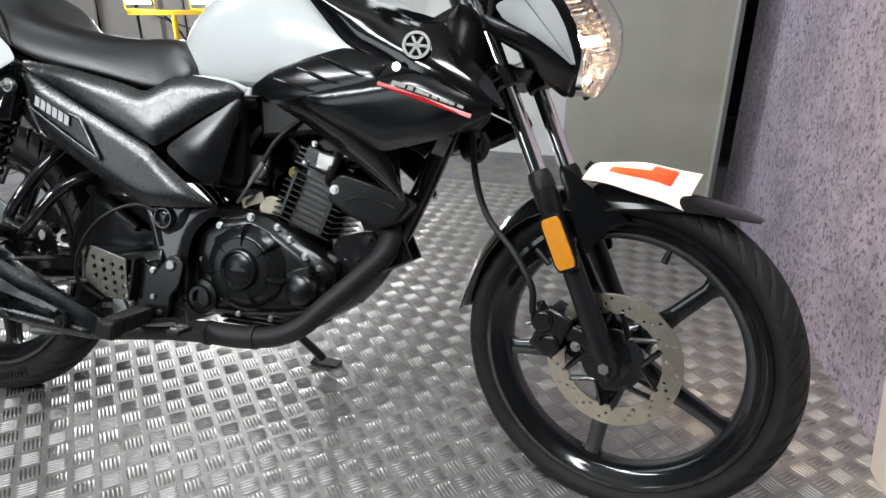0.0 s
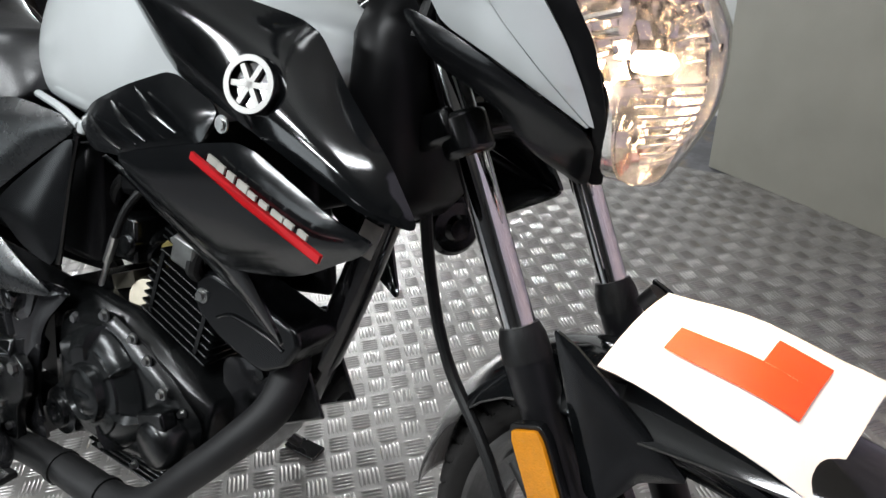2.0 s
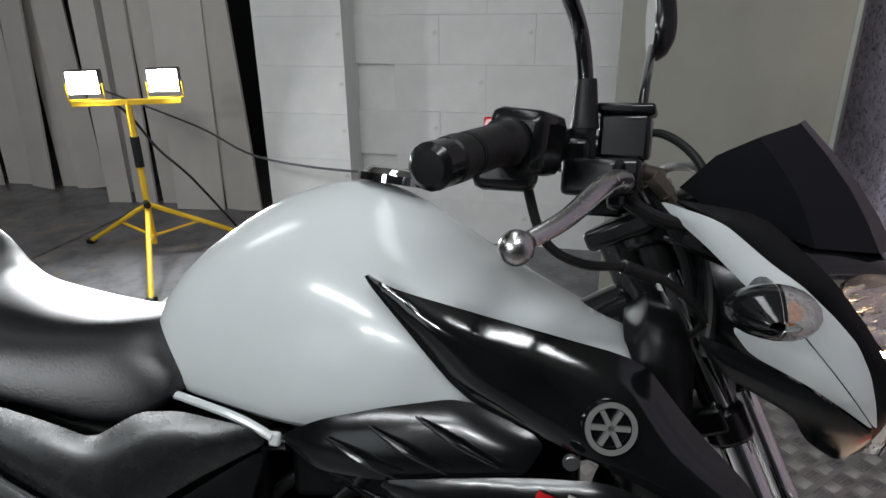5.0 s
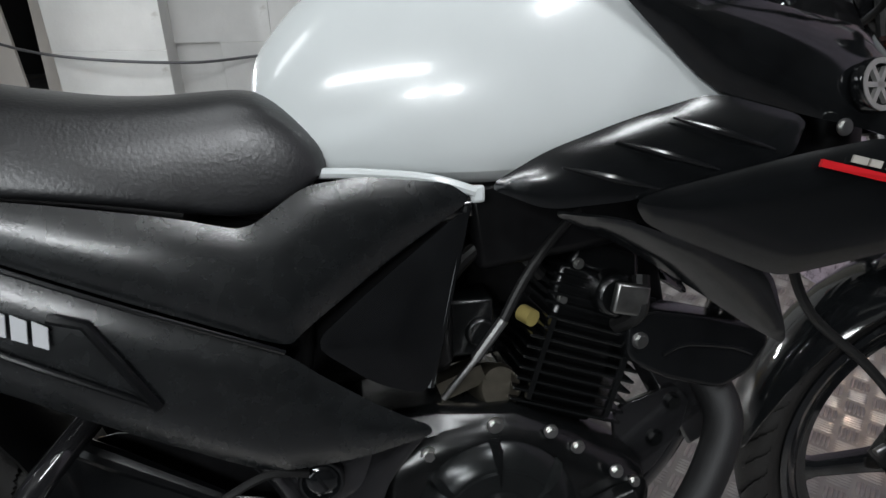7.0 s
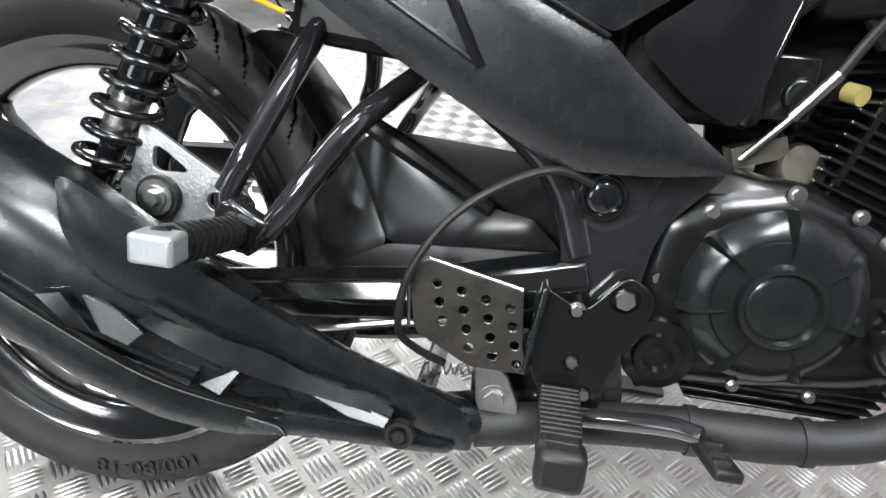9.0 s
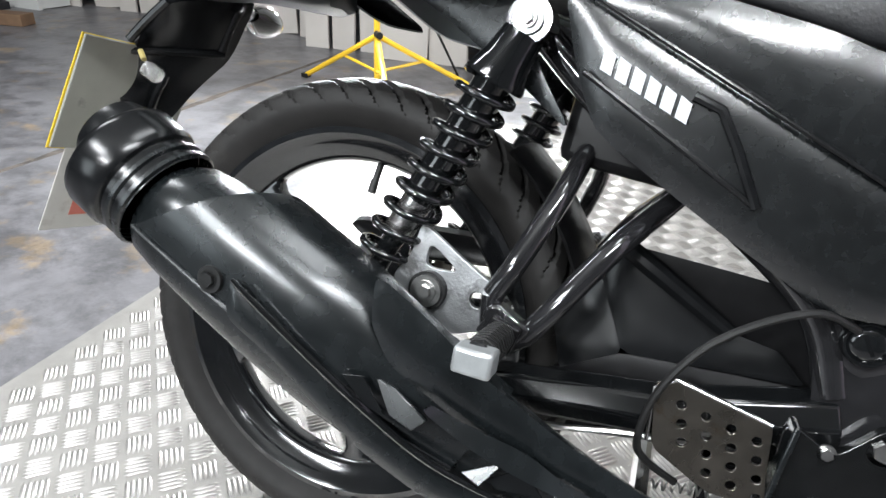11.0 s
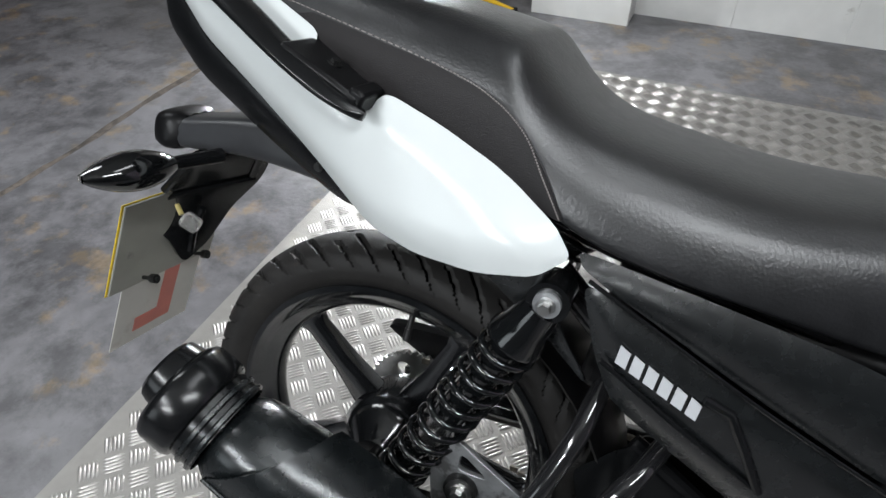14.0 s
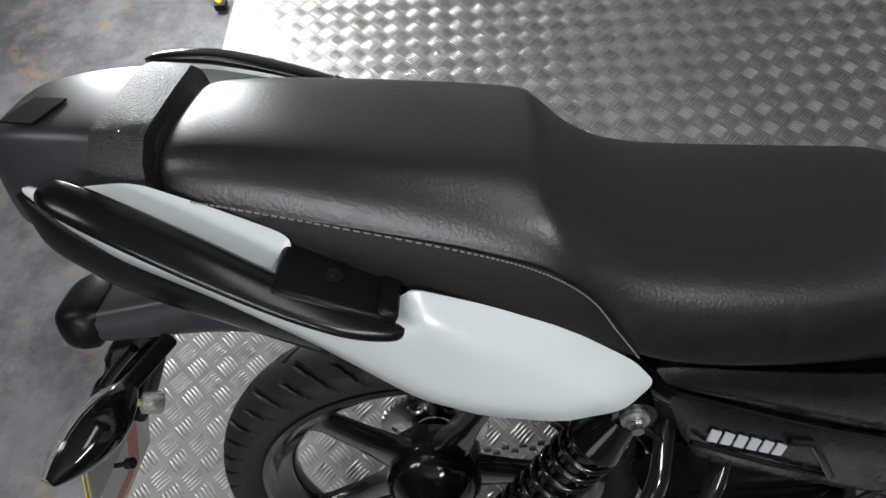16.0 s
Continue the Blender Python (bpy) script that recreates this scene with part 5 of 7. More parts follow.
lamp = part("headlamp", facets(-0.096, 0.096, 0.765, 0.938, 11, 12, 0.055, 0.006, 4), REFLECTOR, bike, "lit multi-reflector headlamp behind a clear lens", smooth=0, xf=TURN)
part("lamp_back", face(LENS_RIM, 0.050, 0.99, 0.055), REFLECTOR, lamp, "mirror-bright lamp bowl", smooth=60, xf=TURN)
lens = part("lens", face(LENS_RIM, 0.0), LENS, lamp, "clear faceted lens", thick=0.002, smooth=60, xf=TURN)
lens.visible_shadow = False
part("bulb", lathe([(0, 0.024), (0.007, 0.018), (0.009, 0.006), (0.008, -0.012), (0, -0.016)], (1.298, 0.0, 0.85), (1, 0, 0), 20), BULB, lamp, "lit warm bulb", xf=TURN)
for s in (-1, 1):
    for k in range(7):
        z = 0.930 - 0.012 * k
        part("reflector_rib", rod((lens_x(s * 0.055, z, 0.022), s * (0.050 + 0.004 * k), z + 0.004), (lens_x(s * 0.088, z, 0.020), s * (0.090 - 0.003 * k), z - 0.003), 0.0035, 8), REFLECTOR, lamp, xf=TURN)
for k in range(9):
    z = 0.778 + 0.0075 * k
    w = 0.030 + 0.035 * k / 8
    part("lens_rib", tube([(lens_x(-w, z, 0.010), -w, z), (lens_x(0, z, 0.010), 0, z), (lens_x(w, z, 0.010), w, z)], 0.0012, 6), REFLECTOR, lamp, xf=TURN)
HEAD = ((0.45, 0.0), (0.80, 0.06), (0.98, 0.28), (1.0, 0.55), (0.95, 0.80), (0.70, 0.96), (0.25, 1.0))
shell = part("headlamp_shell", loft([section(*a, HEAD) for a in ((1.10, 0.080, 0.995, 0.875), (1.15, 0.092, 0.992, 0.850), (1.20, 0.096, 0.984, 0.826), (1.235, 0.090, 0.962, 0.800))]), SATIN_PLASTIC, bike, "black headlamp shell", sub=1, smooth=60, xf=TURN)
brow = []
for x, w, z in ((1.12, 0.094, 1.003), (1.17, 0.098, 0.996), (1.22, 0.101, 0.985), (1.265, 0.104, 0.972), (1.300, 0.100, 0.957), (1.320, 0.080, 0.946), (1.333, 0.050, 0.937)):
    brow.append([V(x - 0.085 * abs(a) ** 2, w * a, z - 0.022 * abs(a) ** 2.5) for a in [-1 + i / 5 for i in range(11)]])
part("brow", loft(brow, closed=False), BLACK_GLOSS, shell, "glossy black brow over the lamp", thick=0.006, sub=1, smooth=60, xf=TURN)
for s in (-1, 1):
    bl = panel([(1.086, s * 0.105, 1.004), (1.146, s * 0.103, 0.989), (1.193, s * 0.107, 0.956), (1.221, s * 0.110, 0.940), (1.251, s * 0.110, 0.915), (1.272, s * 0.106, 0.893), (1.287, s * 0.095, 0.864), (1.297, s * 0.083, 0.832), (1.303, s * 0.071, 0.802),
                (1.275, s * 0.102, 0.843), (1.250, s * 0.116, 0.874), (1.213, s * 0.118, 0.913), (1.178, s * 0.115, 0.931), (1.136, s * 0.109, 0.965), (1.099, s * 0.105, 0.991)], 0.006, 0.012, sign=s)
    wb = part("fairing_blade", bl, WHITE_PAINT, bike, "glossy white fairing blade", thick=0.004, smooth=70, xf=HEADX)
    inner = panel([(1.213, s * 0.116, 0.911), (1.250, s * 0.114, 0.872), (1.275, s * 0.101, 0.841), (1.302, s * 0.070, 0.801), (1.268, s * 0.095, 0.829), (1.236, s * 0.106, 0.849), (1.183, s * 0.104, 0.870), (1.162, s * 0.100, 0.893)], 0.004, 0.015, sign=s)
    part("blade_inner", inner, WHITE_PAINT, wb, thick=0.003, xf=HEADX)
    under = panel([(1.13, s * 0.090, 0.880), (1.183, s * 0.100, 0.867), (1.236, s * 0.103, 0.846), (1.268, s * 0.093, 0.826), (1.301, s * 0.068, 0.798), (1.279, s * 0.036, 0.753), (1.245, s * 0.066, 0.782), (1.228, s * 0.088, 0.815), (1.16, s * 0.09, 0.845)], 0.006, 0.012, sign=s)
    part("lower_fairing", under, SATIN_PLASTIC, shell, "black lower fairing", thick=0.004, xf=HEADX)
    strip = panel([(1.095, s * 0.100, 1.006), (1.18, s * 0.088, 0.997), (1.245, s * 0.098, 0.948), (1.282, s * 0.094, 0.903), (1.305, s * 0.088, 0.864), (1.311, s * 0.076, 0.822), (1.302, s * 0.055, 0.780), (1.290, s * 0.032, 0.755), (1.278, s * 0.036, 0.754), (1.300, s * 0.070, 0.800), (1.296, s * 0.081, 0.832),
                   (1.286, s * 0.093, 0.864), (1.272, s * 0.104, 0.893), (1.251, s * 0.108, 0.915), (1.221, s * 0.108, 0.940), (1.193, s * 0.105, 0.956), (1.146, s * 0.101, 0.989)], 0.004, 0.010, sign=s)
    part("fairing_trim", strip, MATT_PLASTIC, shell, "matt black trim beside the lamp", thick=0.004, xf=HEADX)
# fly screen: faceted, smoked
HALF = [((1.315, 0.0, 0.962), (1.224, 0.0, 1.086)), ((1.298, 0.034, 0.963), (1.220, 0.030, 1.082)), ((1.243, 0.064, 0.967), (1.186, 0.058, 1.068)), ((1.19, 0.076, 0.985), (1.150, 0.070, 1.050)), ((1.138, 0.080, 0.998), (1.120, 0.078, 1.018))]
cols = [(V(*a) * 1.0, V(*b) * 1.0, s) for s, seq in ((-1, HALF[::-1]), (1, HALF[1:])) for a, b in seq]
scr = [[V(a.x - 0.008 + (b.x - a.x) * f + 0.008 * math.sin(math.pi * f), s * (a.y + (b.y - a.y) * f), a.z + (b.z - a.z) * f) for a, b, s in cols] for f in (0, 0.25, 0.5, 0.75, 1)]
part("fly_screen", loft(scr, closed=False), SMOKED, bike, "dark smoked fly screen", thick=0.003, smooth=12, xf=TURN)
part("screen_base", loft([[V(x - 0.13 * abs(a) ** 1.7, w * a, z - 0.012 * abs(a)) for a in [-1 + i / 5 for i in range(11)]] for x, z, w in ((1.324, 0.943, 0.095), (1.300, 0.958, 0.098), (1.255, 0.975, 0.096), (1.20, 0.990, 0.090))], closed=False), BLACK_GLOSS, shell, "black screen base", thick=0.004, smooth=70, xf=TURN)
part("instrument_pod", loft([section(*a, HEAD) for a in ((1.10, 0.055, 1.012, 0.985), (1.13, 0.065, 1.022, 0.985), (1.17, 0.058, 1.030, 0.985), (1.20, 0.040, 1.024, 0.99))]), MATT_PLASTIC, bike, "black instrument pod", sub=1, smooth=60, xf=TURN)

indicator("front_indicator", (1.176, -0.090, 0.928), (1.184, -0.197, 0.916), STEER, 1.15, 0.023)
indicator("front_indicator", (1.176, 0.090, 0.928), (1.184, 0.197, 0.916), STEER, 1.15, 0.023)
# black body added to fill the shaded space between tank and fork
part("neck_shade_fill", loft([section(*a, HEAD) for a in ((1.055, 0.070, 0.88, 0.70), (1.075, 0.088, 0.90, 0.68), (1.105, 0.085, 0.89, 0.68), (1.125, 0.060, 0.86, 0.70))]), MATT_PLASTIC, bike, "black filler standing in for the shade round the steering head", smooth=50)

bar = part("handlebar", tube([(0.962, -0.348, 1.026), (0.974, -0.26, 1.040), (0.985, -0.20, 1.048), (1.012, -0.11, 1.046), (1.028, -0.05, 1.018), (1.03, 0, 1.012), (1.028, 0.05, 1.018), (1.012, 0.11, 1.046), (0.985, 0.20, 1.048), (0.974, 0.26, 1.040), (0.962, 0.348, 1.026)], 0.011, 14), FRAME, bike, "black handlebar", xf=STEER)
for s in (-1, 1):
    part("bar_clamp", box((1.03, s * 0.045, 1.0), (0.04, 0.028, 0.045)), ENGINE, bar, bevel=0.004, xf=STEER)
for s in (-1, 1):
    a, b = V(0.964, s * 0.340, 1.026), V(0.976, s * 0.236, 1.043)
    d = (b - a).normalized()
    gp = part("grip", tube([a, a + d * 0.004, a + d * 0.02, a + d * 0.022, a + d * 0.075, b - d * 0.012, b - d * 0.008, b], [0.011, 0.0155, 0.016, 0.0145, 0.0155, 0.016, 0.019, 0.019], 18, smooth=False), SOFT_RUBBER, bike, "black rubber grip", xf=STEER)
    part("grip_rib", merge(*[tube([a + d * (0.03 + 0.003 * k) + V(0, 0, 0.0165).cross(d).normalized() * 0.0, a + d * 0.11], 0.0152 + 0.0004 * (k % 2), 18, smooth=False) for k in range(2)]), SOFT_RUBBER, gp, xf=STEER)
    part("bar_end", tube([a - d * 0.022, a - d * 0.018, a], [0.011, 0.015, 0.015], 16, smooth=False), SATIN_PLASTIC, bar, xf=STEER)
    sw = part("switch_housing", merge(box((0.984, s * 0.205, 1.044), (0.048, 0.058, 0.050), (0, 6, s * 8)), box((0.972, s * 0.222, 1.028), (0.05, 0.03, 0.045))), SATIN_PLASTIC, bike, "black switch housing", bevel=0.009, xf=STEER)
    part("switch_button", box((0.955, s * 0.205, 1.057), (0.01, 0.02, 0.012)), TAIL_RED if s < 0 else SOFT_RUBBER, sw, bevel=0.002, xf=STEER)
    part("switch_button", box((0.957, s * 0.20, 1.036), (0.01, 0.014, 0.012)), SOFT_RUBBER, sw, bevel=0.002, xf=STEER)
    lv = [(1.052, s * 0.135, 1.014), (1.058, s * 0.175, 1.016), (1.054, s * 0.22, 1.017), (1.048, s * 0.262, 1.010), (1.034, s * 0.302, 0.993), (1.017, s * 0.326, 0.981)]
    le = part("brake_lever" if s < 0 else "clutch_lever", tube(lv, [0.009, 0.0095, 0.008, 0.0075, 0.0065, 0.006], 12), ALLOY, bike, "polished alloy lever with a ball end", xf=STEER)
    bmb = bmesh.new()
    bmesh.ops.create_uvsphere(bmb, u_segments=20, v_segments=14, radius=0.0115, matrix=pose(1.010, s * 0.332, 0.976))
    part("lever_ball", bmb, ALLOY, le, xf=STEER)
    part("lever_perch", merge(box((1.035, s * 0.14, 1.018), (0.05, 0.06, 0.032), (0, 0, s * 12)), rod((1.05, s * 0.135, 1.026), (1.05, s * 0.135, 0.990), 0.008, 10), box((1.012, s * 0.14, 1.036), (0.03, 0.03, 0.03))), ENGINE, bike, "black lever perch", bevel=0.005, xf=STEER)
    # mirror
    if s < 0:
        stem = [(1.020, -0.140, 1.045), (1.019, -0.140, 1.085), (1.015, -0.143, 1.122), (1.011, -0.158, 1.144), (1.008, -0.212, 1.161), (1.004, -0.30, 1.192)]
        c, u = V(1.004, -0.345, 1.225), V(0, -0.8, 0.6).normalized()
    else:
        stem = [(1.046, 0.150, 1.040), (1.048, 0.160, 1.082), (1.049, 0.172, 1.114), (1.049, 0.198, 1.138), (1.048, 0.262, 1.174), (1.047, 0.326, 1.206)]
        c, u = V(1.046, 0.350, 1.250), V(0.02, 0.34, 0.93).normalized()
    b0, b1 = V(*stem[0]), V(*stem[1])
    st = part("mirror_stem", tube(stem, 0.0068, 12), FRAME, bike, "black mirror stem", xf=STEER)
    part("stem_boot", merge(tube([b0.lerp(b1, 0.35), b0.lerp(b1, 1.4)], [0.0125, 0.009], 14, smooth=False), rod(b0 - V(0, 0, 0.012), b0.lerp(b1, 0.4), 0.011, 6)), SOFT_RUBBER, st, xf=STEER)
    n = V(-1, -s * 0.25, 0.0).normalized()
    u = (u - n * u.dot(n)).normalized()
    w = n.cross(u)
    rings = []
    for h, k in ((-0.005, 0.94), (0.0, 1.0), (0.008, 1.0), (0.02, 0.86), (0.028, 0.6), (0.032, 0.25)):
        rings.append([c - n * h + u * (0.060 * k * math.copysign(abs(math.cos(t)) ** 0.75, math.cos(t))) + w * (0.038 * k * math.copysign(abs(math.sin(t)) ** 0.75, math.sin(t))) for t in (2 * math.pi * i / 24 for i in range(24))])
    mi = part("mirror", loft(rings), SATIN_PLASTIC, bike, "black oval mirror", smooth=60, xf=STEER)
    part("mirror_glass", loft([[c + n * q + u * (0.054 * math.copysign(abs(math.cos(t)) ** 0.75, math.cos(t))) + w * (0.033 * math.copysign(abs(math.sin(t)) ** 0.75, math.sin(t))) for t in (2 * math.pi * i / 24 for i in range(24))] for q in (0.0045, 0.0062)]), MIRROR, mi, xf=STEER)
res = part("brake_reservoir", merge(box((1.052, -0.102, 1.054), (0.044, 0.056, 0.040)), box((1.045, -0.115, 1.02), (0.05, 0.08, 0.03))), ENGINE, bike, "black brake fluid reservoir", bevel=0.004, xf=STEER)
part("reservoir_lid", box((1.052, -0.102, 1.078), (0.050, 0.062, 0.009)), SATIN_PLASTIC, res, "black lid", bevel=0.003, xf=STEER)
part("banjo_union", merge(rod((1.06, -0.075, 1.025), (1.085, -0.06, 1.02), 0.008, 12), rod((1.075, -0.068, 1.022), (1.09, -0.055, 1.005), 0.010, 6), rod((1.092, -0.053, 1.002), (1.105, -0.046, 0.985), 0.006, 12)), BRASSY, res, "corroded steel hose union", xf=STEER)
# cables round the head
for k, (pts, r) in enumerate((([(0.985, -0.20, 1.01), (1.0, -0.19, 0.965), (1.03, -0.17, 0.945), (1.075, -0.14, 0.94), (1.12, -0.10, 0.91), (1.13, -0.05, 0.87), (1.05, 0.0, 0.82)], 0.0042),
                               ([(1.04, -0.12, 1.01), (1.08, -0.11, 0.985), (1.12, -0.08, 0.975), (1.16, -0.03, 0.96)], 0.007),
                               ([(1.105, -0.046, 0.985), (1.13, -0.04, 0.95), (1.14, -0.05, 0.90), (1.138, -0.068, 0.85)], 0.0065),
                               ([(0.985, 0.20, 1.01), (1.03, 0.19, 1.06), (1.08, 0.15, 1.07), (1.13, 0.09, 1.02), (1.12, 0.05, 0.93)], 0.0055),
                               ([(1.05, 0.14, 1.0), (1.09, 0.16, 1.03), (1.13, 0.11, 1.02), (1.14, 0.06, 0.95), (1.06, 0.02, 0.84)], 0.006),
                               ([(1.02, 0.13, 1.0), (1.06, 0.12, 0.97), (1.12, 0.07, 0.95), (1.15, 0.02, 0.90)], 0.005))):
    part("control_cable", tube(pts, r, 10), SOFT_RUBBER if k != 4 else STEEL, bike, xf=STEER)
part("cable_sleeve", rod((1.062, -0.150, 0.943), (1.088, -0.130, 0.932), 0.0065, 12), SOFT_RUBBER, bike, xf=STEER)
horn = part("horn", lathe([(0.0, 0.012), (0.012, 0.014), (0.016, 0.008), (0.028, 0.006), (0.034, 0.0), (0.034, -0.018), (0.02, -0.03), (0, -0.03)], (1.100, 0.075, 0.660), (0.85, -0.5, 0), 36), SATIN_PLASTIC, bike, "round black horn")


# ---- frame, engine, exhaust, running gear ----
frame_ob = part("frame", merge(tube([(1.06, 0, 0.90), (1.085, 0, 0.78), (1.04, 0, 0.62), (0.985, 0, 0.48), (0.945, 0, 0.40), (0.90, 0, 0.345)], 0.021, 14),
                               tube([(1.06, 0, 0.88), (0.9, 0, 0.79), (0.7, 0, 0.70), (0.55, 0, 0.68)], 0.026, 14)), FRAME, bike, "black steel frame")
part("frame_sticker", loft([[V(1.052 + a, -0.0215, 0.665 + b) for a, b in ((-0.016, -0.03), (0.008, -0.036), (0.022, 0.0), (-0.002, 0.006))], [V(1.052 + a, -0.0195, 0.665 + b) for a, b in ((-0.016, -0.03), (0.008, -0.036), (0.022, 0.0), (-0.002, 0.006))]]), PEELED, frame_ob, "worn pale sticker", smooth=0)
part("front_engine_mount", merge(box((0.962, -0.028, 0.47), (0.07, 0.006, 0.12), (0, -28, 0)), box((0.962, 0.028, 0.47), (0.07, 0.006, 0.12), (0, -28, 0))), FRAME, frame_ob, bevel=0.006)
for s in (-1, 1):
    part("frame_rail", tube([(0.70, s * 0.07, 0.70), (0.50, s * 0.090, 0.69), (0.30, s * 0.095, 0.725), (0.12, s * 0.100, 0.770), (-0.20, s * 0.07, 0.87)], 0.013, 12), FRAME, frame_ob)
    part("frame_stay", tube([(0.20, s * 0.11, 0.70), (0.29, s * 0.11, 0.625), (0.40, s * 0.11, 0.560), (0.500, s * 0.112, 0.485), (0.535, s * 0.112, 0.41)], 0.0155, 12), FRAME, frame_ob, "black frame tube below the side cover")
    part("frame_plate", panel([(0.50, s * 0.118, 0.50), (0.66, s * 0.105, 0.505), (0.60, s * 0.115, 0.44), (0.585, s * 0.12, 0.33), (0.60, s * 0.115, 0.26), (0.535, s * 0.12, 0.27), (0.52, s * 0.122, 0.40)], 0.004, 0.012, sign=s), FRAME, frame_ob, thick=0.006)
    # passenger footrest hanger
    hg = part("footrest_hanger", merge(tube([(0.290, s * 0.060, 0.622), (0.274, s * 0.100, 0.588), (0.263, s * 0.142, 0.541), (0.251, s * 0.162, 0.505), (0.238, s * 0.177, 0.470), (0.224, s * 0.181, 0.440)], [0.0095, 0.0115, 0.0115, 0.0115, 0.011, 0.011], 16), tube([(0.380, s * 0.055, 0.570), (0.352, s * 0.100, 0.538), (0.326, s * 0.147, 0.508), (0.305, s * 0.166, 0.476), (0.283, s * 0.178, 0.440), (0.262, s * 0.181, 0.408)], [0.0095, 0.0115, 0.0115, 0.0115, 0.011, 0.011], 16),
                                        tube([(0.224, s * 0.181, 0.440), (0.228, s * 0.183, 0.408), (0.244, s * 0.184, 0.398), (0.262, s * 0.181, 0.408)], 0.0105, 12)), FRAME, bike, "black tubular footrest hanger")
    part("hanger_lug", merge(box((0.242, s * 0.186, 0.412), (0.040, 0.018, 0.036), (0, 28, 0)), rod((0.232, s * 0.160, 0.424), (0.232, s * 0.196, 0.424), 0.011, 18)), FRAME, hg, bevel=0.003)
    ca, cb = V(0.243, s * 0.194, 0.410), (0.258, 0.338, 0.435)
    cb = V(cb[0], s * cb[1], cb[2])
    peg = part("passenger_footrest", merge(tube([ca, ca.lerp(cb, 0.12), ca.lerp(cb, 0.55), cb], [0.009, 0.0125, 0.0135, 0.0130], 10, smooth=False), box(ca, (0.030, 0.016, 0.026), (0, 15, 0))), MATT_PLASTIC, hg, "black passenger footrest standing out to the side", bevel=0.002)
    for k in range(9):
        q = ca.lerp(cb, 0.18 + 0.085 * k)
        part("footrest_groove", tube([q, q + (cb - ca).normalized() * 0.006], 0.0146, 10, smooth=False), SOFT_RUBBER, peg)
    part("footrest_end", box(cb, (0.030, 0.022, 0.020), (0, 0, 0)), CAST_ALLOY, hg, "bare metal footrest end", bevel=0.003)
    if s < 0:
        br = plate(chaikin([(0.118, 0.385, 0), (0.150, 0.375, 0), (0.195, 0.388, 0), (0.240, 0.405, 0), (0.235, 0.435, 0), (0.190, 0.458, 0), (0.135, 0.490, 0), (0.128, 0.455, 0), (0.112, 0.430, 0)], 0.12),
                   [chaikin([(0.143, 0.445, 0), (0.185, 0.447, 0), (0.146, 0.474, 0)], 0.18), ring2(0.009, 14, (0.205, 0.425))], 0.005, 0.0008, on_side(-0.160))
        hb = part("silencer_bracket", br, BRACKET, bike, "bare alloy silencer bracket", smooth=0)
        part("rubber_bush", rod((0.153, -0.160, 0.424), (0.153, -0.172, 0.424), 0.020, 20), SOFT_RUBBER, hb)
        part("washer", rod((0.153, -0.172, 0.424), (0.153, -0.1745, 0.424), 0.0165, 20), STEEL, hb)
        part("bolt", bolt((0.153, -0.1745, 0.424), r=0.0075, h=0.008), STEEL, hb)
    # suspension unit
    top, low = V(0.208, s * 0.160, 0.694), V(0.050, s * 0.150, 0.355)
    ax = (low - top).normalized()
    sh = part("shock_absorber", merge(rod(top + ax * 0.06, top + ax * 0.20, 0.019, 18), rod(top + ax * 0.18, low, 0.012, 14), rod(top + V(0, s * 0.012, 0), top - V(0, s * 0.025, 0), 0.021, 22), rod(low + V(0, 0.015, 0), low - V(0, 0.015, 0), 0.02, 20),
                                      tube([top + ax * 0.012, top + ax * 0.04, top + ax * 0.058, top + ax * 0.062], [0.020, 0.024, 0.031, 0.031], 20, smooth=False), rod(low - ax * 0.045, low - ax * 0.035, 0.031, 20)), BLACK_GLOSS, bike, "black twin shock absorber with a coil spring")
    side_v = ax.orthogonal().normalized()
    up_v = ax.cross(side_v)
    L = (low - top).length - 0.105
    turns = 11.5
    part("spring", tube([top + ax * (0.064 + L * (i / 230) ** 1.12) + 0.0275 * (math.cos(2 * math.pi * turns * i / 230) * side_v + math.sin(2 * math.pi * turns * i / 230) * up_v) for i in range(231)], 0.0042, 8, smooth=False), BLACK_GLOSS, sh, "glossy black coil spring", smooth=60)
    part("damper_rod", rod(top + ax * 0.10, top + ax * 0.245, 0.0165, 18), ALLOY, sh, "bare grey damper body")
    part("top_washer", rod(top + V(0, s * 0.012, 0), top + V(0, s * 0.0165, 0), 0.0135, 22), BRACKET, sh)
    part("top_nut", merge(rod(top + V(0, s * 0.0165, 0), top + V(0, s * 0.021, 0), 0.0085, 20), rod(top + V(0, s * 0.018, 0), top + V(0, s * 0.028, 0), 0.0062, 6)), STEEL, sh)
    part("side_infill", panel([(0.02, s * 0.118, 0.735), (0.19, s * 0.135, 0.742), (0.215, s * 0.142, 0.66), (0.262, s * 0.148, 0.60), (0.20, s * 0.135, 0.64), (0.10, s * 0.125, 0.70)], 0.003, 0.01, sign=s), GRAINED, bike, "grained black infill behind the shock", thick=0.003)
    part("swingarm", merge(tube([(0.545, s * 0.105, 0.385), (0.40, s * 0.118, 0.352), (0.20, s * 0.122, 0.325), (0.03, s * 0.122, 0.307), (-0.04, s * 0.122, 0.302)], [0.030, 0.028, 0.026, 0.024, 0.018], 8, smooth=False), box((-0.005, s * 0.122, 0.305), (0.10, 0.014, 0.055)), rod(low - V(0, s * 0.005, 0), low - V(0, s * 0.04, 0), 0.012, 12)), BLACK_GLOSS, bike, "black box swingarm", bevel=0.003)
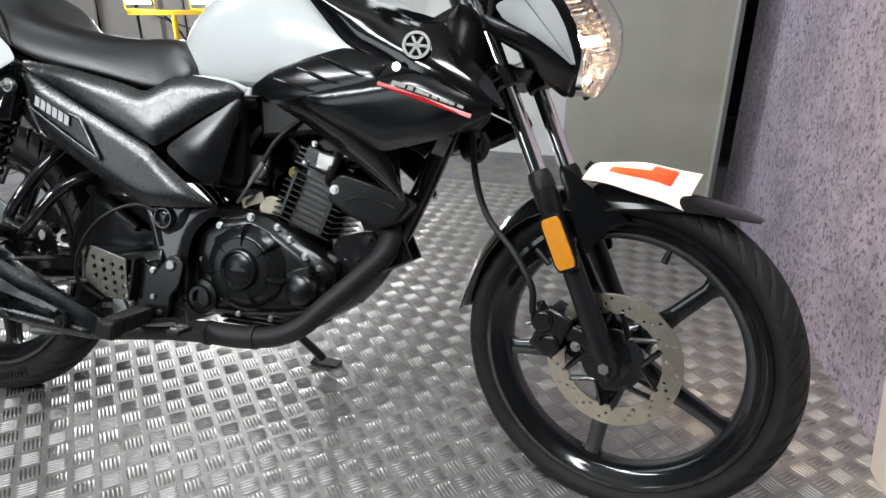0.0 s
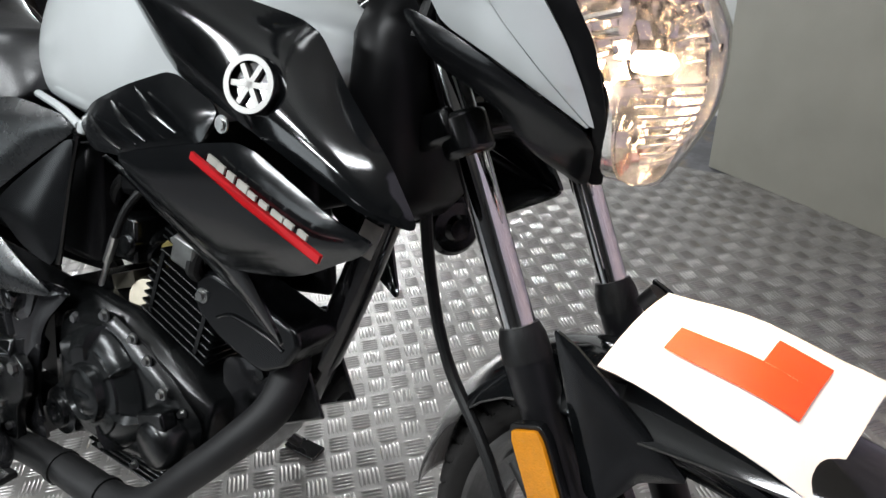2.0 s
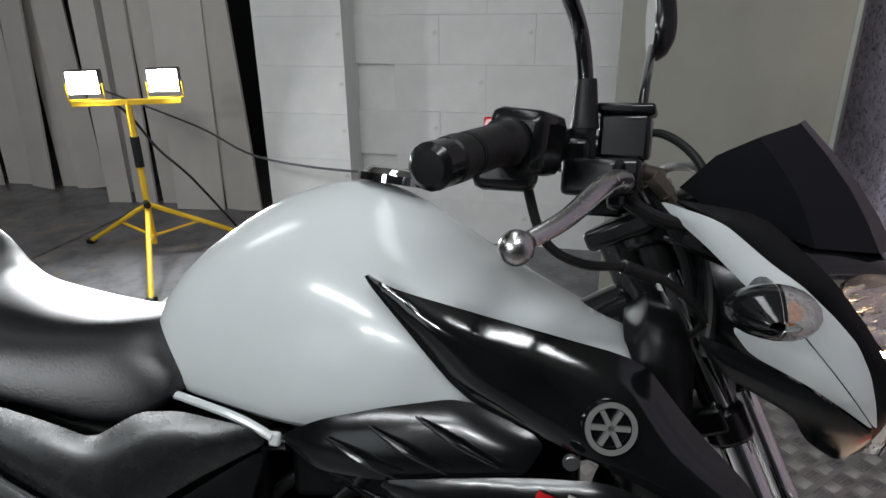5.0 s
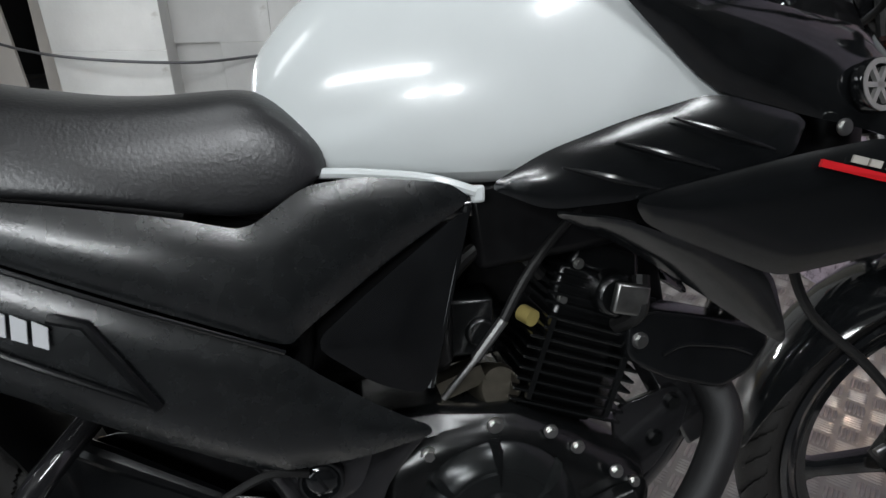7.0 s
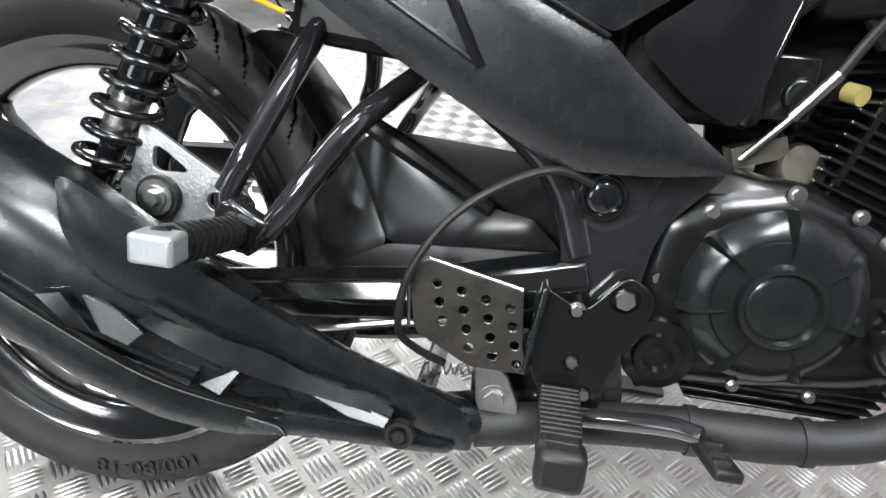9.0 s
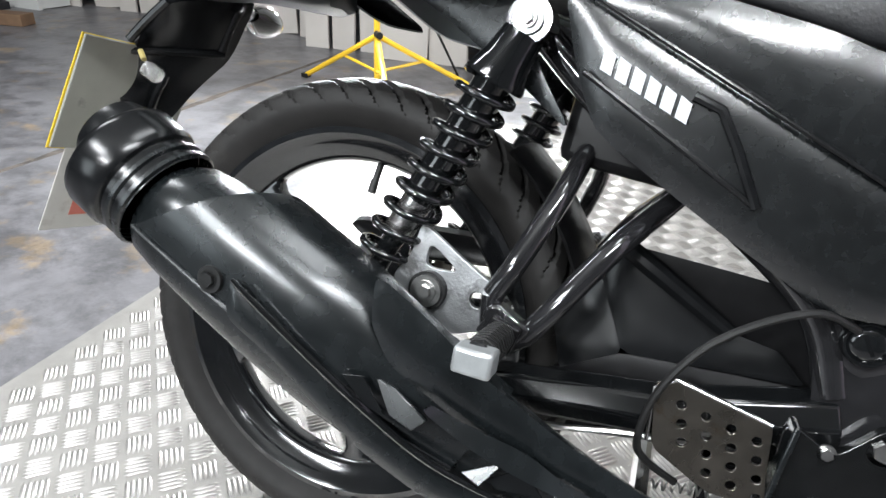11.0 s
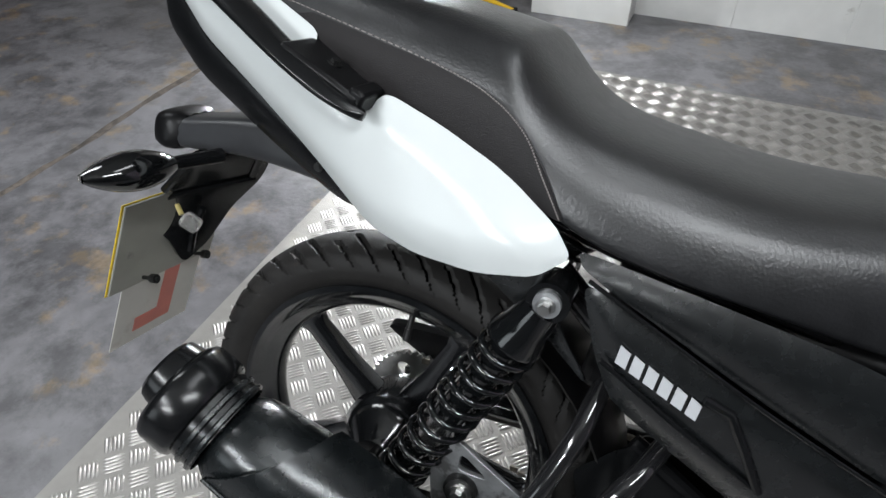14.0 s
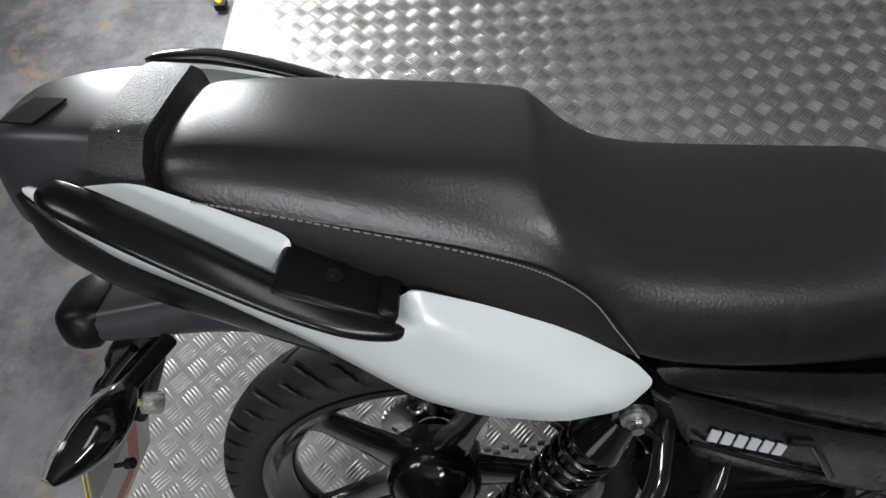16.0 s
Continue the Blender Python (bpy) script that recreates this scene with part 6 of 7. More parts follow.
hug = part("inner_fender", panel([(0.303, -0.070, 0.475), (0.324, -0.076, 0.496), (0.443, -0.080, 0.436), (0.490, -0.086, 0.430), (0.520, -0.090, 0.403), (0.349, -0.088, 0.388)], 0.002, 0.01, q=0.05, sign=-1), SATIN_PLASTIC, bike, "black faceted inner fender", thick=0.005)
part("fender_side", panel([(0.303, -0.070, 0.475), (0.349, -0.088, 0.388), (0.290, -0.090, 0.352), (0.262, -0.066, 0.42)], 0.001, 0.01, q=0.05, sign=-1), SATIN_PLASTIC, hug, thick=0.005)
part("fender_ledge", tube([(0.280, -0.092, 0.346), (0.40, -0.096, 0.364), (0.545, -0.100, 0.390)], 0.0075, 8), SATIN_PLASTIC, hug)
part("fender_ledge", panel([(0.286, -0.090, 0.352), (0.349, -0.089, 0.388), (0.520, -0.092, 0.402), (0.545, -0.098, 0.390), (0.40, -0.094, 0.364)], 0.001, 0.006, q=0.05, sign=-1), MATT_PLASTIC, hug, thick=0.004)
part("fender_bar", tube([(0.318, -0.078, 0.503), (0.36, -0.082, 0.482), (0.448, -0.084, 0.434)], [0.010, 0.011, 0.008], 10), SATIN_PLASTIC, hug)
# dark sheet added where only shade belongs, hides the bright floor
part("fender_gap_fill", panel([(0.315, -0.050, 0.497), (0.45, -0.050, 0.490), (0.58, -0.050, 0.48), (0.58, -0.050, 0.30), (0.40, -0.050, 0.31), (0.30, -0.050, 0.33)], 0.001, 0.01, sign=-1), MATT_PLASTIC, hug, thick=0.004)
part("brake_rod", tube([(0.20, -0.13, 0.300), (0.289, -0.132, 0.304), (0.40, -0.135, 0.327), (0.46, -0.14, 0.30)], 0.0038, 8), STEEL, bike, "thin steel brake rod")
part("centre_stand", merge(tube([(0.545, -0.10, 0.262), (0.44, -0.105, 0.235), (0.30, -0.11, 0.205), (0.22, -0.12, 0.196)], 0.012, 10), tube([(0.545, 0.10, 0.262), (0.44, 0.105, 0.235), (0.30, 0.11, 0.205), (0.22, 0.12, 0.196)], 0.012, 10), tube([(0.40, -0.105, 0.227), (0.40, 0.105, 0.227)], 0.012, 10, smooth=False), box((0.50, 0, 0.27), (0.10, 0.20, 0.05))), FRAME, bike, "black folded centre stand", bevel=0.003)
part("hugger_arch", loft([[V(RC.x + r * math.cos(a), y, RC.z + r * math.sin(a)) for y, r in ((-0.07, 0.325), (-0.05, 0.335), (0, 0.338), (0.05, 0.335), (0.07, 0.325))] for a in (radians(4 + 7 * k) for k in range(8))], closed=False), MATT_PLASTIC, bike, "black inner mudguard ahead of the rear wheel", thick=0.004, smooth=60)
part("chain_guard", panel([(-0.10, 0.10, 0.42), (0.10, 0.10, 0.435), (0.42, 0.10, 0.445), (0.43, 0.10, 0.42), (0.05, 0.10, 0.395), (0.02, 0.10, 0.36)], 0.006, 0.012, sign=1), MATT_PLASTIC, bike, "black chain guard", thick=0.012)
ch = []
for k in range(34):
    f = k / 33
    for z0, z1 in ((0.393, 0.375), (0.217, 0.30)):
        x = -0.0 + 0.50 * f
        z = z0 + (z1 - z0) * f
        ch.append(box((x, 0.075 + (0.004 if k % 2 else -0.004), z), (0.013, 0.004, 0.009)))
tagged(part("chain", merge(*ch), CHAIN, bike, "oily drive chain", smooth=0), kind="stuff")

# heel guard, footpeg, brake pedal
HG = [(0.386, 0.391), (0.404, 0.401), (0.488, 0.383), (0.494, 0.330), (0.500, 0.304), (0.450, 0.303), (0.396, 0.330)]
hh = [ring2(0.0052, 12, (0.412 + 0.0225 * i + 0.004 * j, 0.378 - 0.0175 * j - 0.0045 * i)) for j in range(4) for i in range(4) if not (i == 0 and j == 3)]
heel = part("heel_guard", plate(chaikin([(a, b, 0) for a, b in HG], 0.08), hh, 0.003, 0.0006, on_side(-0.158)), GUARD_METAL, bike, "drilled metal heel guard", smooth=0)
part("guard_flange", box((0.503, -0.146, 0.345), (0.006, 0.030, 0.085), (0, 6, 0)), SILENCER, heel, bevel=0.002)
part("guard_rim", tube([(0.390, -0.160, 0.335), (0.386, -0.160, 0.388), (0.404, -0.160, 0.3995), (0.488, -0.160, 0.3825)], 0.0018, 8, smooth=False), ALLOY, heel, "bare worn edge")
bracket = part("footrest_bracket", plate(chaikin([(0.500, 0.385, 0), (0.545, 0.362, 0), (0.578, 0.402, 0), (0.604, 0.385, 0), (0.595, 0.345, 0), (0.575, 0.320, 0), (0.570, 0.262, 0), (0.530, 0.262, 0), (0.505, 0.300, 0)], 0.14), (), 0.010, 0.0015, on_side(-0.136)), ENGINE, bike, "black footrest bracket", smooth=0)
for x, z, r in ((0.578, 0.381, 0.010), (0.538, 0.365, 0.006), (0.541, 0.315, 0.006), (0.556, 0.285, 0.006)):
    part("bracket_bolt", bolt((x, -0.141, z), r=r * 0.9), STEEL, bracket)
part("pedal_lever", merge(plate(chaikin([(0.455, 0.302, 0), (0.482, 0.300, 0), (0.500, 0.262, 0), (0.482, 0.244, 0), (0.460, 0.262, 0)], 0.15), (), 0.006, 0.001, on_side(-0.150)), bolt((0.476, -0.153, 0.270), r=0.010, h=0.006)), STEEL, bracket, "bare steel pedal lever", smooth=0)
peg = part("footrest", box((0.533, -0.195, 0.278), (0.030, 0.09, 0.022)), SOFT_RUBBER, bike, "ribbed black rubber footrest", bevel=0.002)
for k in range(11):
    part("footrest_rib", box((0.533, -0.158 - 0.0068 * k, 0.281 - 0.0006 * k), (0.037 - 0.0004 * abs(k - 5), 0.0042, 0.030)), SOFT_RUBBER, peg, bevel=0.0015)
part("footrest_tip", box((0.534, -0.243, 0.270), (0.040, 0.028, 0.036)), SOFT_RUBBER, peg, bevel=0.007)
pedal = part("brake_pedal", tube([(0.52, -0.148, 0.262), (0.575, -0.160, 0.272), (0.625, -0.180, 0.286), (0.650, -0.195, 0.290)], [0.010, 0.009, 0.009, 0.008], 12), FRAME, bike, "black brake pedal")
part("pedal_pad", box((0.658, -0.212, 0.281), (0.024, 0.052, 0.010), (0, 6, 10)), SOFT_RUBBER, pedal, bevel=0.003)
for k in range(3):
    part("pedal_slot", box((0.658, -0.225 + 0.013 * k, 0.2875), (0.015, 0.004, 0.003), (0, 6, 10)), ALLOY, pedal)
part("pedal_spring", tube([V(0.405 + 0.09 * i / 80, -0.125 + 0.005 * math.cos(i * 0.9), 0.275 + 0.018 * i / 80 + 0.005 * math.sin(i * 0.9)) for i in range(81)], 0.0012, 6, smooth=False), STEEL, bike)
part("switch_wire", tube([(0.535, -0.135, 0.478), (0.50, -0.150, 0.488), (0.455, -0.165, 0.470), (0.415, -0.170, 0.435), (0.388, -0.172, 0.385), (0.382, -0.168, 0.335), (0.395, -0.155, 0.312), (0.425, -0.145, 0.295)], 0.0038, 8), SOFT_RUBBER, bike, "thin black wire")
part("side_stand", merge(tube([(0.60, 0.11, 0.29), (0.65, 0.20, 0.20), (0.70, 0.285, 0.112)], 0.011, 12), box((0.705, 0.295, 0.0985), (0.075, 0.034, 0.007), (17.54, 0, 0))), FRAME, bike, "black side stand resting on the plate", bevel=0.002)

# engine
eng = part("crankcase", loft([[V(x, y * w, zb + (zt - zb) * f) for y, f in ((-1, 0.08), (-1, 0.9), (-0.8, 1), (0.8, 1), (1, 0.9), (1, 0.08), (0.8, 0), (-0.8, 0))] for x, w, zt, zb in (
    (0.555, 0.075, 0.47, 0.30), (0.58, 0.088, 0.495, 0.285), (0.66, 0.090, 0.50, 0.275), (0.74, 0.090, 0.492, 0.275), (0.80, 0.088, 0.462, 0.278), (0.85, 0.085, 0.435, 0.290), (0.885, 0.075, 0.41, 0.315))]), ENGINE, bike, "black painted engine crankcase", bevel=0.008)
part("case_cover", panel([(0.592, -0.086, 0.40), (0.60, -0.086, 0.455), (0.65, -0.088, 0.478), (0.715, -0.09, 0.490), (0.775, -0.09, 0.470), (0.835, -0.088, 0.435), (0.885, -0.084, 0.395), (0.875, -0.084, 0.335), (0.82, -0.086, 0.305), (0.70, -0.09, 0.292), (0.62, -0.09, 0.288), (0.588, -0.088, 0.315)], 0.012, 0.016, sign=-1), ENGINE, eng, "black right engine cover", thick=0.01, smooth=50)
CC = V(0.714, -0.098, 0.388)
clutch = part("clutch_cover", lathe([(0.0, 0.024), (0.044, 0.024), (0.0575, 0.0225), (0.0590, 0.0195), (0.062, 0.0190), (0.0790, 0.0080), (0.0825, 0.004), (0.0835, -0.006)], CC, (0, -1, 0), 72), COVER, bike, "dark round clutch cover with raised ribs")
part("cover_cap", lathe([(0.0, 0.031), (0.026, 0.031), (0.030, 0.029), (0.033, 0.034), (0.037, 0.033), (0.040, 0.022)], CC, (0, -1, 0), 56), COVER, clutch, "round cap")
part("cap_marking", box(CC + V(0, -0.0312, 0), (0.030, 0.0012, 0.006)), SILENCER, clutch, "plain raised bar", smooth=0)
for k in range(7):
    a = radians(90 + 360 / 7 * k)
    d, t = V(math.cos(a), 0, math.sin(a)), V(-math.sin(a), 0, math.cos(a))
    part("cover_rib", loft([[CC + d * r + t * w + V(0, -h, 0) for w, h in ((-b, h0), (0, h1), (b, h0))] for r, b, h0, h1 in ((0.044, 0.0015, 0.020, 0.0265), (0.062, 0.0050, 0.014, 0.0275), (0.076, 0.0085, 0.004, 0.0235), (0.085, 0.0105, -0.004, 0.008))], cap=True), COVER, clutch)
oil = V(0.838, -0.096, 0.362)
part("oil_filter_cover", merge(lathe([(0, 0.026), (0.024, 0.026), (0.030, 0.022), (0.036, 0.008), (0.038, -0.01)], oil, (0, -1, 0), 40), box(oil + V(-0.005, -0.012, 0.03), (0.05, 0.02, 0.022), (0, -20, 0))), ENGINE, eng, "black oil filter cover", bevel=0.003)
fc = V(0.622, -0.102, 0.320)
part("drain_cover", merge(lathe([(0, 0.006), (0.012, 0.006), (0.014, 0.014), (0.022, 0.014), (0.024, 0.008), (0.034, 0.006), (0.037, -0.01)], fc, (0, -1, 0), 40)), ENGINE, eng, "round black filler plug")
for at, r in (((0.715, -0.096, 0.485), 0.007), ((0.648, -0.095, 0.461), 0.007), ((0.612, -0.092, 0.392), 0.0068), ((0.772, -0.096, 0.472), 0.006), ((0.800, -0.096, 0.452), 0.006), ((0.838, -0.104, 0.425), 0.006), ((0.862, -0.094, 0.405), 0.005), ((0.865, -0.092, 0.335), 0.005), ((0.700, -0.096, 0.296), 0.005), ((0.77, -0.096, 0.296), 0.005)):
    part("cover_bolt", bolt(at, r=r * 0.80, h=0.006), STEEL, eng)
cap_ = part("pivot_cap", lathe([(0.0, 0.012), (0.010, 0.012), (0.0145, 0.010), (0.016, 0.0085), (0.0175, 0.012), (0.0195, 0.012), (0.021, 0.008), (0.021, -0.006)], (0.546, -0.122, 0.467), (0, -1, 0), 36), BLACK_GLOSS, frame_ob, "round black pivot cap")
part("cap_slot", box((0.546, -0.1335, 0.467), (0.020, 0.002, 0.003), (0, 60, 0)), SATIN_PLASTIC, cap_)
part("pivot_plate", panel([(0.495, -0.122, 0.500), (0.60, -0.118, 0.500), (0.582, -0.120, 0.450), (0.548, -0.122, 0.432), (0.51, -0.122, 0.455)], 0.003, 0.012, sign=-1), FRAME, frame_ob, thick=0.006)
for k in range(4):
    part("sump_fin", box((0.745, -0.045, 0.300 - 0.0085 * k), (0.20 - 0.01 * k, 0.09, 0.0032)), ENGINE, eng, bevel=0.001)
part("sump", box((0.745, -0.01, 0.285), (0.17, 0.13, 0.03)), ENGINE, eng, bevel=0.006)
for bx in (0.725, 0.80):
    part("sump_bolt", bolt((bx, -0.06, 0.27), (0, 0, -1), 0.006), DULL_STEEL, eng)
# finned cylinder leaning forward
LEAN = Matrix.Translation((0.797, 0, 0.47)) @ Matrix.Rotation(radians(19), 4, "Y")
cyl = part("cylinder", box((0, 0, 0.055), (0.085, 0.085, 0.13)), ENGINE, bike, "black finned cylinder", bevel=0.008, xf=LEAN)
for k in range(9):
    w = 0.128 if k < 7 else 0.105
    part("cooling_fin", box((0, 0, 0.006 + 0.0118 * k), (w, 0.128, 0.0034)), ENGINE, cyl, bevel=0.0012, smooth=0, xf=LEAN)
for k in range(2):
    part("fin_tie", box((-0.045 + 0.09 * k, -0.062, 0.055), (0.006, 0.006, 0.09)), ENGINE, cyl, xf=LEAN)
part("cylinder_head", merge(box((0, 0, 0.135), (0.105, 0.105, 0.045)), box((0.0, 0, 0.172), (0.085, 0.095, 0.035), taper=0.8), rod((0.01, -0.075, 0.14), (0.01, 0.05, 0.14), 0.024, 24)), ENGINE, bike, "black cylinder head", bevel=0.006, xf=LEAN)
for k in range(4):
    part("head_fin", box((0, 0, 0.115 + 0.010 * k), (0.118, 0.118, 0.003)), ENGINE, cyl, smooth=0, xf=LEAN)
for hx, hz_ in ((-0.035, 0.16), (0.035, 0.16), (0.04, 0.12), (-0.04, 0.12)):
    part("head_bolt", bolt((hx, -0.055, hz_), (0, -1, 0), 0.004), DULL_STEEL, cyl, xf=LEAN)
part("spark_cap", tube([(0.855, -0.06, 0.565), (0.868, -0.085, 0.585), (0.875, -0.075, 0.62)], 0.009, 10), SOFT_RUBBER, bike)
DUCT = [(0.866, 0.568), (0.884, 0.578), (0.945, 0.566), (1.012, 0.548), (1.016, 0.536), (0.996, 0.508), (0.966, 0.494), (0.905, 0.512), (0.866, 0.534)]
duct = part("head_duct", plate(chaikin([(a, b, 0) for a, b in DUCT], 0.12), (), 0.050, 0.006, on_side(-0.046)), SATIN_PLASTIC, bike, "smooth black duct beside the cylinder head", smooth=40)
part("duct_ridge", tube([(0.900, -0.0775, 0.534), (0.925, -0.0785, 0.543), (0.975, -0.0785, 0.536), (1.0, -0.0775, 0.526)], 0.0022, 8), SATIN_PLASTIC, duct)
part("duct_bolt", bolt((0.874, -0.077, 0.552), r=0.006), STEEL, duct)
part("front_mount_plate", plate(chaikin([(0.862, 0.458, 0), (0.935, 0.481, 0), (0.952, 0.462, 0), (0.945, 0.430, 0), (0.909, 0.380, 0), (0.872, 0.365, 0)], 0.12), (), 0.006, 0.001, on_side(-0.034)), FRAME, frame_ob, smooth=0)
for bx, bz in ((0.932, 0.462), (0.912, 0.420)):
    part("mount_bolt", bolt((bx, -0.038, bz), r=0.007), ENGINE, frame_ob)
part("duct_grille", box((0.858, -0.088, 0.600), (0.036, 0.010, 0.032), (0, 12, 0)), DULL_STEEL, bike, "ribbed metal bracket", bevel=0.003)
# throttle body and clutch cable gear behind the cylinder
tb = part("throttle_body", merge(rod((0.735, -0.02, 0.555), (0.66, -0.01, 0.585), 0.027, 24), box((0.70, -0.03, 0.575), (0.05, 0.06, 0.06)), rod((0.71, -0.065, 0.57), (0.71, -0.02, 0.57), 0.016, 20)), ENGINE, bike, "throttle body with hoses", bevel=0.004)
part("yellow_cap", rod((0.770, -0.045, 0.575), (0.762, -0.030, 0.578), 0.0095, 14), YELLOW_CAP, tb, "small yellow cap")
part("clutch_gear", merge(lathe([(0, 0.016), (0.022, 0.016), (0.026, 0.010), (0.027, -0.02)], (0.728, -0.040, 0.500), (0.25, -1, 0.35), 32), box((0.69, -0.04, 0.515), (0.05, 0.03, 0.02), (0, -20, 0))), BRASSY, bike, "dull alloy starter housing")
part("cable_end", merge(rod((0.668, -0.072, 0.508), (0.712, -0.085, 0.565), 0.0035, 10), rod((0.700, -0.082, 0.550), (0.728, -0.088, 0.590), 0.0055, 10)), STEEL, bike, "bright cable end")
part("control_cable", tube([(0.728, -0.088, 0.590), (0.755, -0.085, 0.635), (0.80, -0.07, 0.68), (0.88, -0.04, 0.74)], 0.005, 10), SOFT_RUBBER, bike)
part("hose", tube([(0.66, -0.05, 0.60), (0.70, -0.06, 0.65), (0.74, -0.05, 0.66), (0.78, -0.04, 0.62)], 0.008, 10), SOFT_RUBBER, bike)
# dark fillers added in place of shade, they hide the bright floor
part("tank_gap_fill", box((0.86, 0, 0.70), (0.32, 0.14, 0.09), (0, -8, 0)), MATT_PLASTIC, bike, "dark filler added under the tank", bevel=0.01)
part("engine_gap_fill", box((0.80, 0.045, 0.60), (0.30, 0.02, 0.16), (0, -10, 0)), MATT_PLASTIC, bike, "dark filler added beside the cylinder", bevel=0.006)
part("air_box", box((0.60, 0, 0.62), (0.16, 0.17, 0.17)), MATT_PLASTIC, bike, "black air box", bevel=0.015)
# both boxes enlarged so that no bright floor shows past the covers
part("battery_box", box((0.40, 0, 0.635), (0.30, 0.22, 0.15), (0, 5, 0)), MATT_PLASTIC, bike, "black box enlarged to close gaps under the seat", bevel=0.012)
part("seat_base", box((0.17, 0, 0.785), (0.60, 0.22, 0.075), (0, 11, 0)), MATT_PLASTIC, bike, "black seat base enlarged to close gaps", bevel=0.012)

# exhaust
pipe = part("exhaust_pipe", tube([(0.862, 0.0, 0.520), (0.920, -0.005, 0.520), (0.966, -0.025, 0.498), (0.980, -0.062, 0.452), (0.948, -0.092, 0.403), (0.895, -0.115, 0.345), (0.855, -0.125, 0.303), (0.815, -0.130, 0.279), (0.765, -0.130, 0.266), (0.72, -0.130, 0.262), (0.65, -0.130, 0.259), (0.56, -0.132, 0.250), (0.46, -0.150, 0.238)],
                                 [0.019, 0.021, 0.022, 0.021, 0.020, 0.0195, 0.019, 0.019, 0.020, 0.022, 0.021, 0.020, 0.02], 20), PIPE, bike, "matt black exhaust pipe")
part("pipe_joint", tube([(0.765, -0.130, 0.2662), (0.755, -0.130, 0.2652)], 0.0225, 20, smooth=False), PIPE, pipe)
part("pipe_joint", tube([(0.665, -0.130, 0.2595), (0.655, -0.130, 0.259)], 0.0235, 20, smooth=False), PIPE, pipe)
S_PATH = ((-0.105, -0.264, 0.478, 0.051, 0.051), (-0.06, -0.260, 0.456, 0.056, 0.055), (0.0, -0.252, 0.426, 0.064, 0.059), (0.08, -0.242, 0.385, 0.070, 0.058), (0.15, -0.228, 0.345, 0.067, 0.054), (0.24, -0.208, 0.303, 0.056, 0.044), (0.34, -0.182, 0.262, 0.040, 0.034), (0.43, -0.160, 0.241, 0.026, 0.026), (0.47, -0.150, 0.237, 0.021, 0.021))
rings = []
for x, y, z, hh_, hw in S_PATH:
    d = V(0.87, 0.06, -0.49).normalized() if x < 0.1 else V(0.90, 0.2, -0.38).normalized()
    u = V(0, -1, 0)
    u = (u - d * u.dot(d)).normalized()
    v = d.cross(u)
    rings.append([V(x, y, z) + u * hw * math.copysign(abs(math.cos(t)) ** 0.8, math.cos(t)) + v * hh_ * math.copysign(abs(math.sin(t)) ** 0.8, math.sin(t)) for t in (2 * math.pi * k / 28 for k in range(28))])
sil = part("silencer", loft(rings), SILENCER, bike, "satin black silencer with a stepped end cap", sub=1, smooth=50)
A, Bv = V(-0.192, -0.268, 0.526), V(0.87, 0.06, -0.49).normalized()
UPV = (V(0, 0, 1) - Bv * Bv.z).normalized()
part("end_cap", lathe([(0.0, 0.034), (0.046, 0.034), (0.054, 0.035), (0.060, 0.040), (0.062, 0.046), (0.062, 0.074), (0.059, 0.080), (0.055, 0.082), (0.055, 0.11)], A, Bv, 56), SATIN_PLASTIC, sil, "black stepped end cap")
part("end_tip", lathe([(0.0, 0.016), (0.010, 0.016), (0.012, 0.024), (0.024, 0.024), (0.026, 0.014), (0.032, 0.013), (0.037, 0.017), (0.039, 0.024), (0.041, 0.04)], A + UPV * 0.013, Bv, 48), SATIN_PLASTIC, sil, "rounded black outlet")
# closed near-black disc in place of the outlet's shaded opening
part("outlet_shade_disc", lathe([(0.0, 0.0162), (0.0095, 0.0152), (0.0095, 0.02)], A + UPV * 0.013, Bv, 24), DARK, sil, "near-black disc painting in the outlet's shade")
for h in (0.088, 0.101):
    part("end_bead", lathe([(0.0545, h), (0.058, h + 0.002), (0.058, h + 0.006), (0.0545, h + 0.008)], A, Bv, 56), SILENCER, sil)
# heat shield: upper shell, lower rail, facets of the body between them

def snug(line):
    return [(x, y + 0.09 * max(0.0, 0.2 - x), z) for x, y, z in line]


def along(x):
    """Silencer axis and half sizes at x."""
    for a, b in zip(S_PATH, S_PATH[1:]):
        if x <= b[0]:
            f = (x - a[0]) / (b[0] - a[0])
            return [p + (q - p) * f for p, q in zip(a, b)]
    return S_PATH[-1]


shell_rows = []
for i in range(15):
    row = []
    for k in range(13):
        t = radians(-4 + 112 * k / 12)
        rear = -0.080 + 0.072 * (k / 12) ** 0.8 if k < 10 else -0.018 + 0.010 * (k - 10) / 2
        x, y, z, hh_, hw = along(rear + (0.235 - rear) * i / 14)
        d = V(0.87, 0.06, -0.49).normalized()
        u = (V(0, -1, 0) + d * d.y).normalized()
        v = d.cross(u)
        v = v if v.z > 0 else -v
        g = 0.005 + 0.012 * max(0.0, math.sin(t)) * (1 - i / 14) ** 2
        row.append(V(x, y, z) + u * (hw + g) * math.copysign(abs(math.cos(t)) ** 0.8, math.cos(t)) + v * (hh_ + g) * math.copysign(abs(math.sin(t)) ** 0.8, math.sin(t)))
    shell_rows.append(row)
hs_ob = part("heat_shield", loft(shell_rows, closed=False), SILENCER, sil, "satin black heat shield over the silencer", thick=0.003, smooth=50)
part("shield_rim", tube([r[0] + V(0, -0.001, 0) for r in shell_rows], 0.0022, 8), SILENCER, hs_ob)
